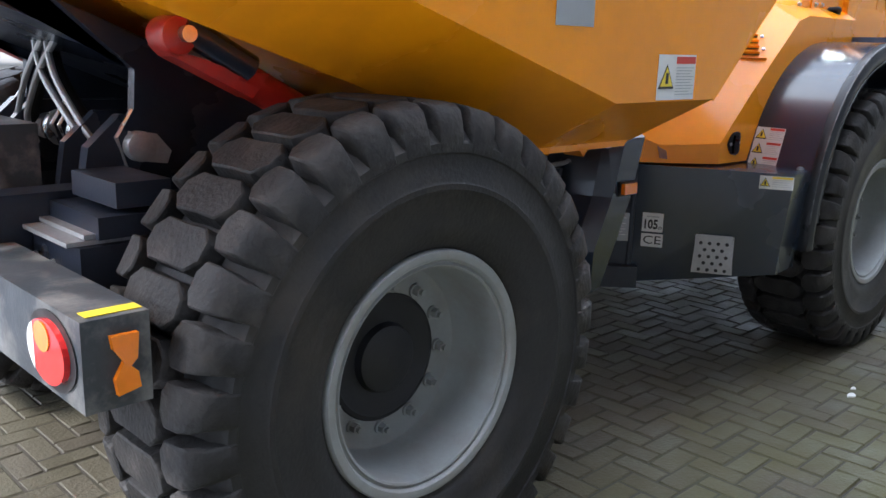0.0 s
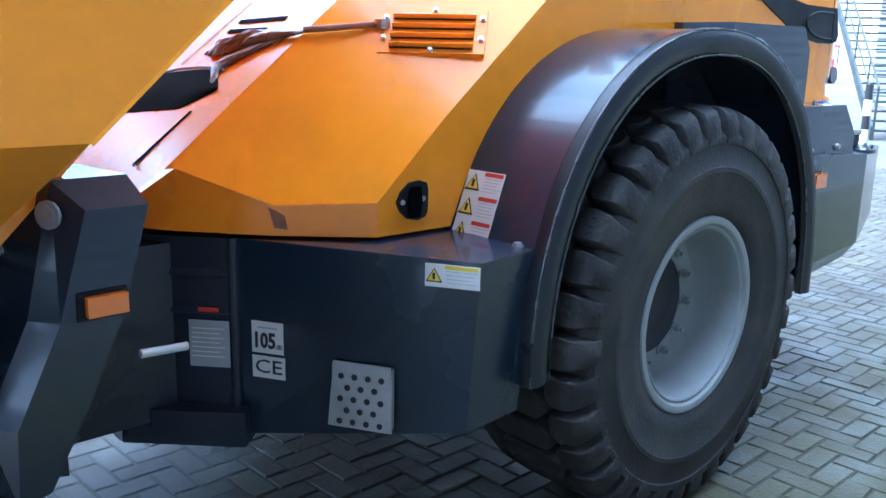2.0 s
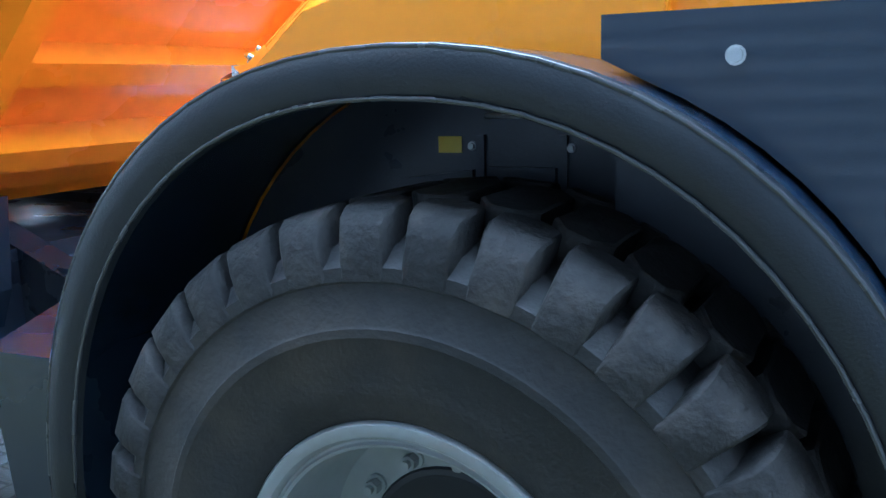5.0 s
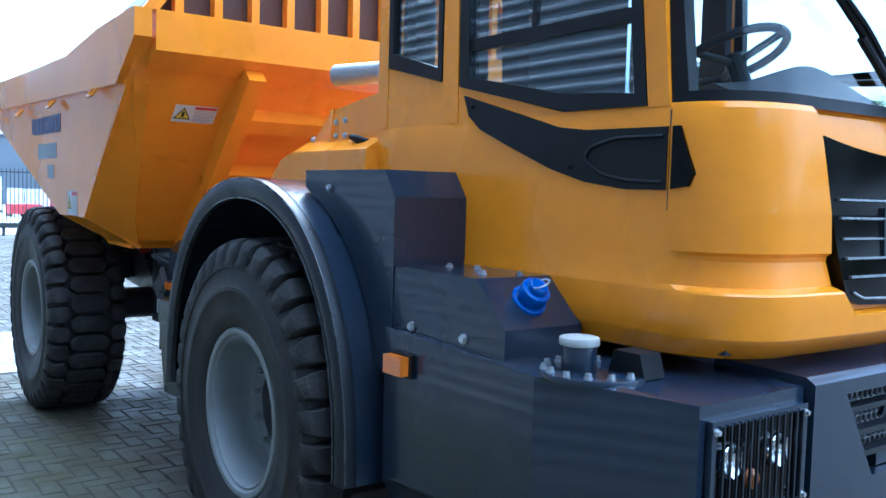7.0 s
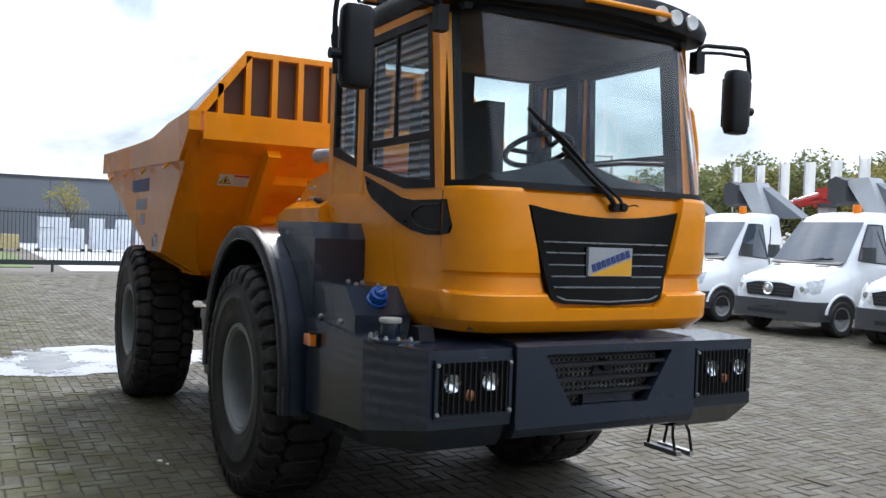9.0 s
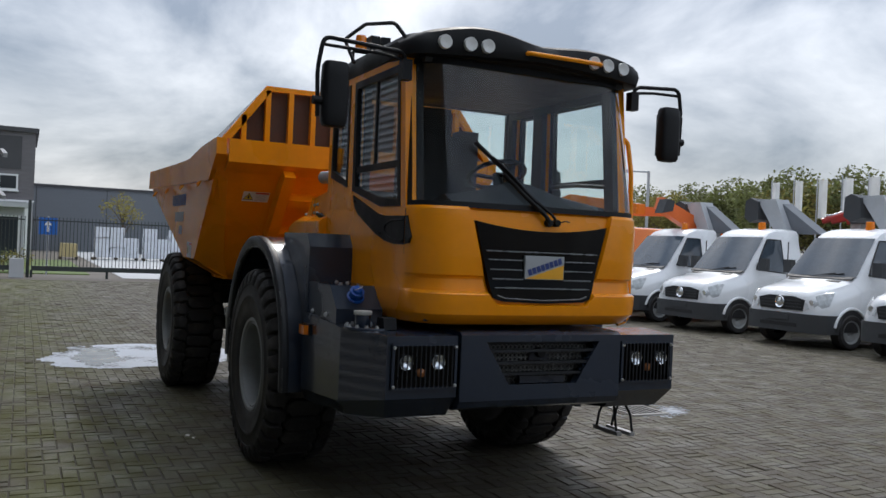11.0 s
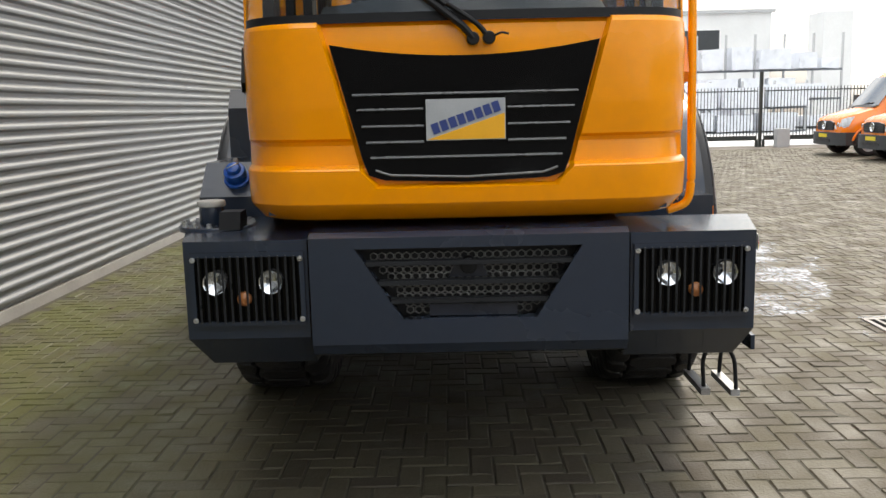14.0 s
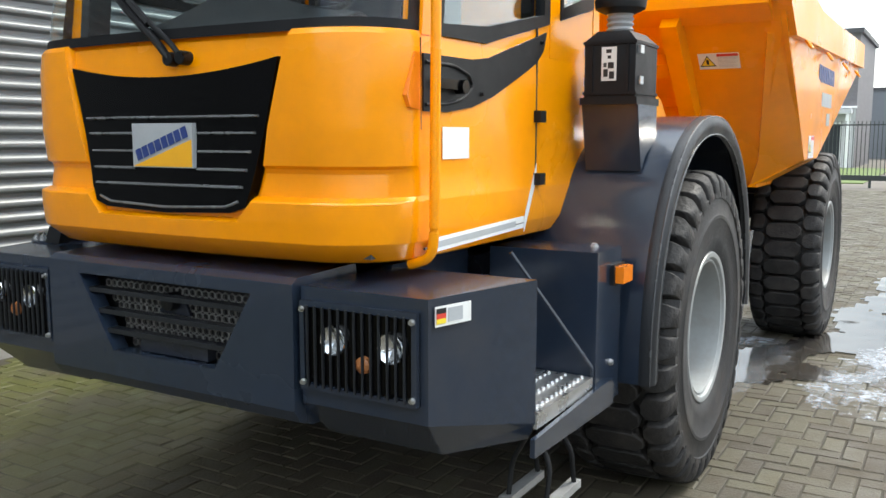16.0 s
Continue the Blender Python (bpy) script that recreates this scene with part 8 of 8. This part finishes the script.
# drain grate
dr = thing("drain_grate", (-0.88, 3.12, 0), "cast iron drain grate in the paving", "drain")
part("frame", box(-1.12, -0.64, 2.90, 3.36, -0.02, 0.011, 0.003), KERB, dr)
for k in range(6):
    part("slot", box(-1.07, -0.69, 2.935 + k * 0.070, 2.975 + k * 0.070, 0.0105, 0.0125), DARK_GAP, dr)
blob_sheet("soap_foam", [(-0.56, 2.85), (-0.58, 3.5), (-0.85, 3.75), (-1.2, 3.5), (-1.26, 2.8)], 0.0025, THIN_FOAM, "white soap foam round the drain grate", "foam", 53, 0.1)

# scraps on the ground
for x, y, r, mat, lab in ((-0.85, -1.53, 0.03, LABEL, "small white scrap of paper"), (-0.75, -1.50, 0.018, LABEL, "small white scrap of paper"), (-2.03, -2.95, 0.03, BARK, "small dry brown twig"), (-2.0, -0.3, 0.06, LABEL, "small white scrap of paper")):
    sc = bmesh.new()
    add_prism(sc, [(x + r * math.cos(a) * (1 + 0.4 * math.sin(3 * a)), y + 0.6 * r * math.sin(a)) for a in [2 * math.pi * q / 9 for q in range(9)]], "z", 0.0, 0.006)
    tagged(part("paper_scrap", sc, mat), lab, "litter")

# ---- trees and bushes ----
def leaf_clumps(bm, centre, spread, n, size):
    for _ in range(n):
        d = Vector((random.gauss(0, 1), random.gauss(0, 1), random.gauss(0, 0.8)))
        d *= min(1.0, 1.35 / d.length)
        p = Vector(centre) + Vector((d.x * spread[0], d.y * spread[1], d.z * spread[2])) * 0.5
        for _ in range(5):
            q = p + Vector((random.uniform(-1, 1), random.uniform(-1, 1), random.uniform(-1, 1))) * size * 1.6
            u = Vector((random.uniform(-1, 1), random.uniform(-1, 1), random.uniform(-0.6, 0.6))).normalized()
            w = u.cross(Vector((random.uniform(-1, 1), random.uniform(-1, 1), random.uniform(-1, 1)))).normalized()
            a, b = u * size * random.uniform(0.6, 1.1), w * size * random.uniform(0.35, 0.6)
            bm.faces.new([bm.verts.new(q - a), bm.verts.new(q + b), bm.verts.new(q + a), bm.verts.new(q - b)])


def tree(x, y, h, w, mat, label, name="tree", base=0.0, clumps=26):
    t = thing(name, (x, y, base), label, "tree", "trees behind the yard")
    bm = bmesh.new()
    add_cyl(bm, (x, y, base), (x, y, base + h * 0.55), 0.035 * h, 8, 0.018 * h)
    tips = []
    for k in range(7):
        a = k * 2.4 + random.uniform(-0.4, 0.4)
        z0 = base + h * random.uniform(0.28, 0.55)
        tip = (x + math.cos(a) * w * 0.33, y + math.sin(a) * w * 0.33, z0 + h * random.uniform(0.15, 0.4))
        add_cyl(bm, (x, y, z0), tip, 0.012 * h, 6, 0.004 * h)
        tips.append(tip)
    tips.append((x, y, base + h * 0.88))
    part("trunk", bm, BARK, t)
    bm = bmesh.new()
    for tip in tips:
        leaf_clumps(bm, tip, (w * 0.36, w * 0.36, h * 0.26), clumps, 0.024 * h)
    part("crown", bm, mat, t)
    return t


random.seed(8)
protos = [tree(0, 0, 6.6, 6.5, LEAF, "green broadleaf tree beyond the yard", clumps=190), tree(0, 0, 5.8, 6.0, LEAF_Y, "yellowing broadleaf tree beyond the yard", clumps=190)]
for k in range(38):
    x = -56 + k * 2.5 + random.uniform(-1, 1)
    y = 46 + random.uniform(-2, 5) - 0.08 * k
    copy_thing(protos[k % 2 if k % 5 else 0], pose(x, y, 0, 0, 0, random.uniform(0, 360)) @ Matrix.Scale(1.12, 4))
for p in protos:
    for o in [*p.children_recursive, p]:
        bpy.data.objects.remove(o)
tree(-58, 3.5, 4.2, 2.6, LEAF_Y, "small yellowing tree behind the gate", clumps=18)
tree(-66, 14.0, 6.5, 3.5, LEAF_Y, "yellowing tree behind the warehouse", clumps=18)
for k in range(6):
    bx, by = -29.0 + random.uniform(-0.6, 0.4), -5.2 + k * 0.45
    b = thing("bush", (bx, by, 0), "green and yellow bush behind the fence", "bush", "bushes behind the fence")
    bm = bmesh.new()
    leaf_clumps(bm, (bx, by, 0.5), (0.7, 0.7, 0.55), 60, 0.055)
    part("foliage", bm, LEAF_Y if k % 2 else LEAF, b)
    part("stem", cyl((bx, by, 0), (bx, by, 0.5), 0.03, 6), BARK, b)

# flags
for k in range(8):
    x, y = -24.7 + k * 1.35, 30.0
    fl_ = thing("flag", (x, y, 0), "white flag on a tall pole", "flag", "flags behind the vans")
    part("pole", cyl((x, y, 0), (x, y, 5.6), 0.03, 8), BOOM_GREY, fl_)
    bm = bmesh.new()
    cols = []
    for i in range(7):
        u = i / 6
        cols.append([bm.verts.new((x + 0.04 + u * 0.50, y + 0.05 * math.sin(u * 5 + k), z)) for z in (3.7, 4.3, 4.9, 5.45)])
    for a, b2 in zip(cols, cols[1:]):
        for i in range(3):
            bm.faces.new((a[i], b2[i], b2[i + 1], a[i + 1]))
    bmesh.ops.solidify(bm, geom=bm.faces, thickness=0.01)
    part("cloth", bm, FLAG, fl_)

# blue sign behind the gate
sg = thing("traffic_sign", (-27.5, -2.0, 0), "blue square traffic sign with white arrow on a pole", "traffic sign")
part("pole", cyl((-27.5, -2.0, 0), (-27.5, -2.0, 2.1), 0.03, 10), BOOM_GREY, sg)
part("plate", box(-27.46, -27.44, -2.3, -1.7, 1.45, 2.05, 0.004), BLUE_SIGN, sg)
part("arrow", prism([(-2.04, 1.55), (-1.96, 1.55), (-1.96, 1.78), (-1.86, 1.78), (-2.0, 1.95), (-2.14, 1.78), (-2.04, 1.78)], "x", -27.44, -27.436), LABEL, sg)

# ---- paving bricks in herringbone ----
A = 0.105
GAP = 0.0035


def brick_verts(i, j, flat):
    x0, y0 = i * A, j * A
    x1, y1 = x0 + (2 * A if flat else A), y0 + (A if flat else 2 * A)
    return x0 + GAP, x1 - GAP, y0 + GAP, y1 - GAP


NEAR = (2.3, 4.75, -1.9, 0.75)
rng = np.random.default_rng(4)
verts, faces, near = [], [], []
for i in range(int(-24.4 / A), int(11.0 / A)):
    for j in range(int(-3.62 / A), int(13.9 / A)):
        k = (i - j) % 4
        if k not in (0, 3):
            continue
        x0, x1, y0, y1 = brick_verts(i, j, k == 0)
        if NEAR[0] <= x0 and x1 <= NEAR[1] and NEAR[2] <= y0 and y1 <= NEAR[3] and len(near) < 300:
            near.append((x0, y0, k == 0))
            continue
        far = x0 < -12 or y0 > 6
        h = float(rng.normal(-0.001, 0.0012))
        tx, ty = (float(q) for q in rng.normal(0, 0.0012, 2))
        b = 0.006
        n = len(verts)
        top = [(x0 + b, y0 + b, h - tx - ty), (x1 - b, y0 + b, h + tx - ty), (x1 - b, y1 - b, h + tx + ty), (x0 + b, y1 - b, h - tx + ty)]
        verts += top
        if far:
            verts += [(x0, y0, -0.008), (x1, y0, -0.008), (x1, y1, -0.008), (x0, y1, -0.008)]
        else:
            verts += [(x0, y0, h - 0.006), (x1, y0, h - 0.006), (x1, y1, h - 0.006), (x0, y1, h - 0.006)]
        faces.append((n, n + 1, n + 2, n + 3))
        for q in range(4):
            r = (q + 1) % 4
            faces.append((n + 4 + q, n + 4 + r, n + r, n + q))
me = bpy.data.meshes.new("paving_bricks")
me.from_pydata(verts, [], faces)
me.materials.append(BRICK)
field = new("paving_bricks", me)
field.parent = paving
field.matrix_parent_inverse = paving.matrix_world.inverted()
tagged(field, "worn brown paving bricks laid in herringbone", "", "", "stuff")
shared = []
for flat in (True, False):
    l, w = (2 * A - 2 * GAP, A - 2 * GAP) if flat else (A - 2 * GAP, 2 * A - 2 * GAP)
    bm = bmesh.new()
    b = 0.006
    t = [bm.verts.new(p) for p in ((b, b, 0), (l - b, b, 0), (l - b, w - b, 0), (b, w - b, 0))]
    s_ = [bm.verts.new(p) for p in ((0, 0, -0.006), (l, 0, -0.006), (l, w, -0.006), (0, w, -0.006))]
    d_ = [bm.verts.new(p) for p in ((0, 0, -0.018), (l, 0, -0.018), (l, w, -0.018), (0, w, -0.018))]
    bm.faces.new(t)
    for q in range(4):
        r = (q + 1) % 4
        bm.faces.new((s_[q], s_[r], t[r], t[q]))
        bm.faces.new((d_[q], d_[r], s_[r], s_[q]))
    me = bpy.data.meshes.new("brick")
    bm.to_mesh(me)
    bm.free()
    me.materials.append(BRICK)
    shared.append(me)
for x0, y0, flat in near:
    ob = new("brick", shared[0 if flat else 1])
    ob.parent = paving
    ob.matrix_parent_inverse = paving.matrix_world.inverted()
    ob.location = (x0, y0, float(rng.normal(-0.001, 0.0012)))
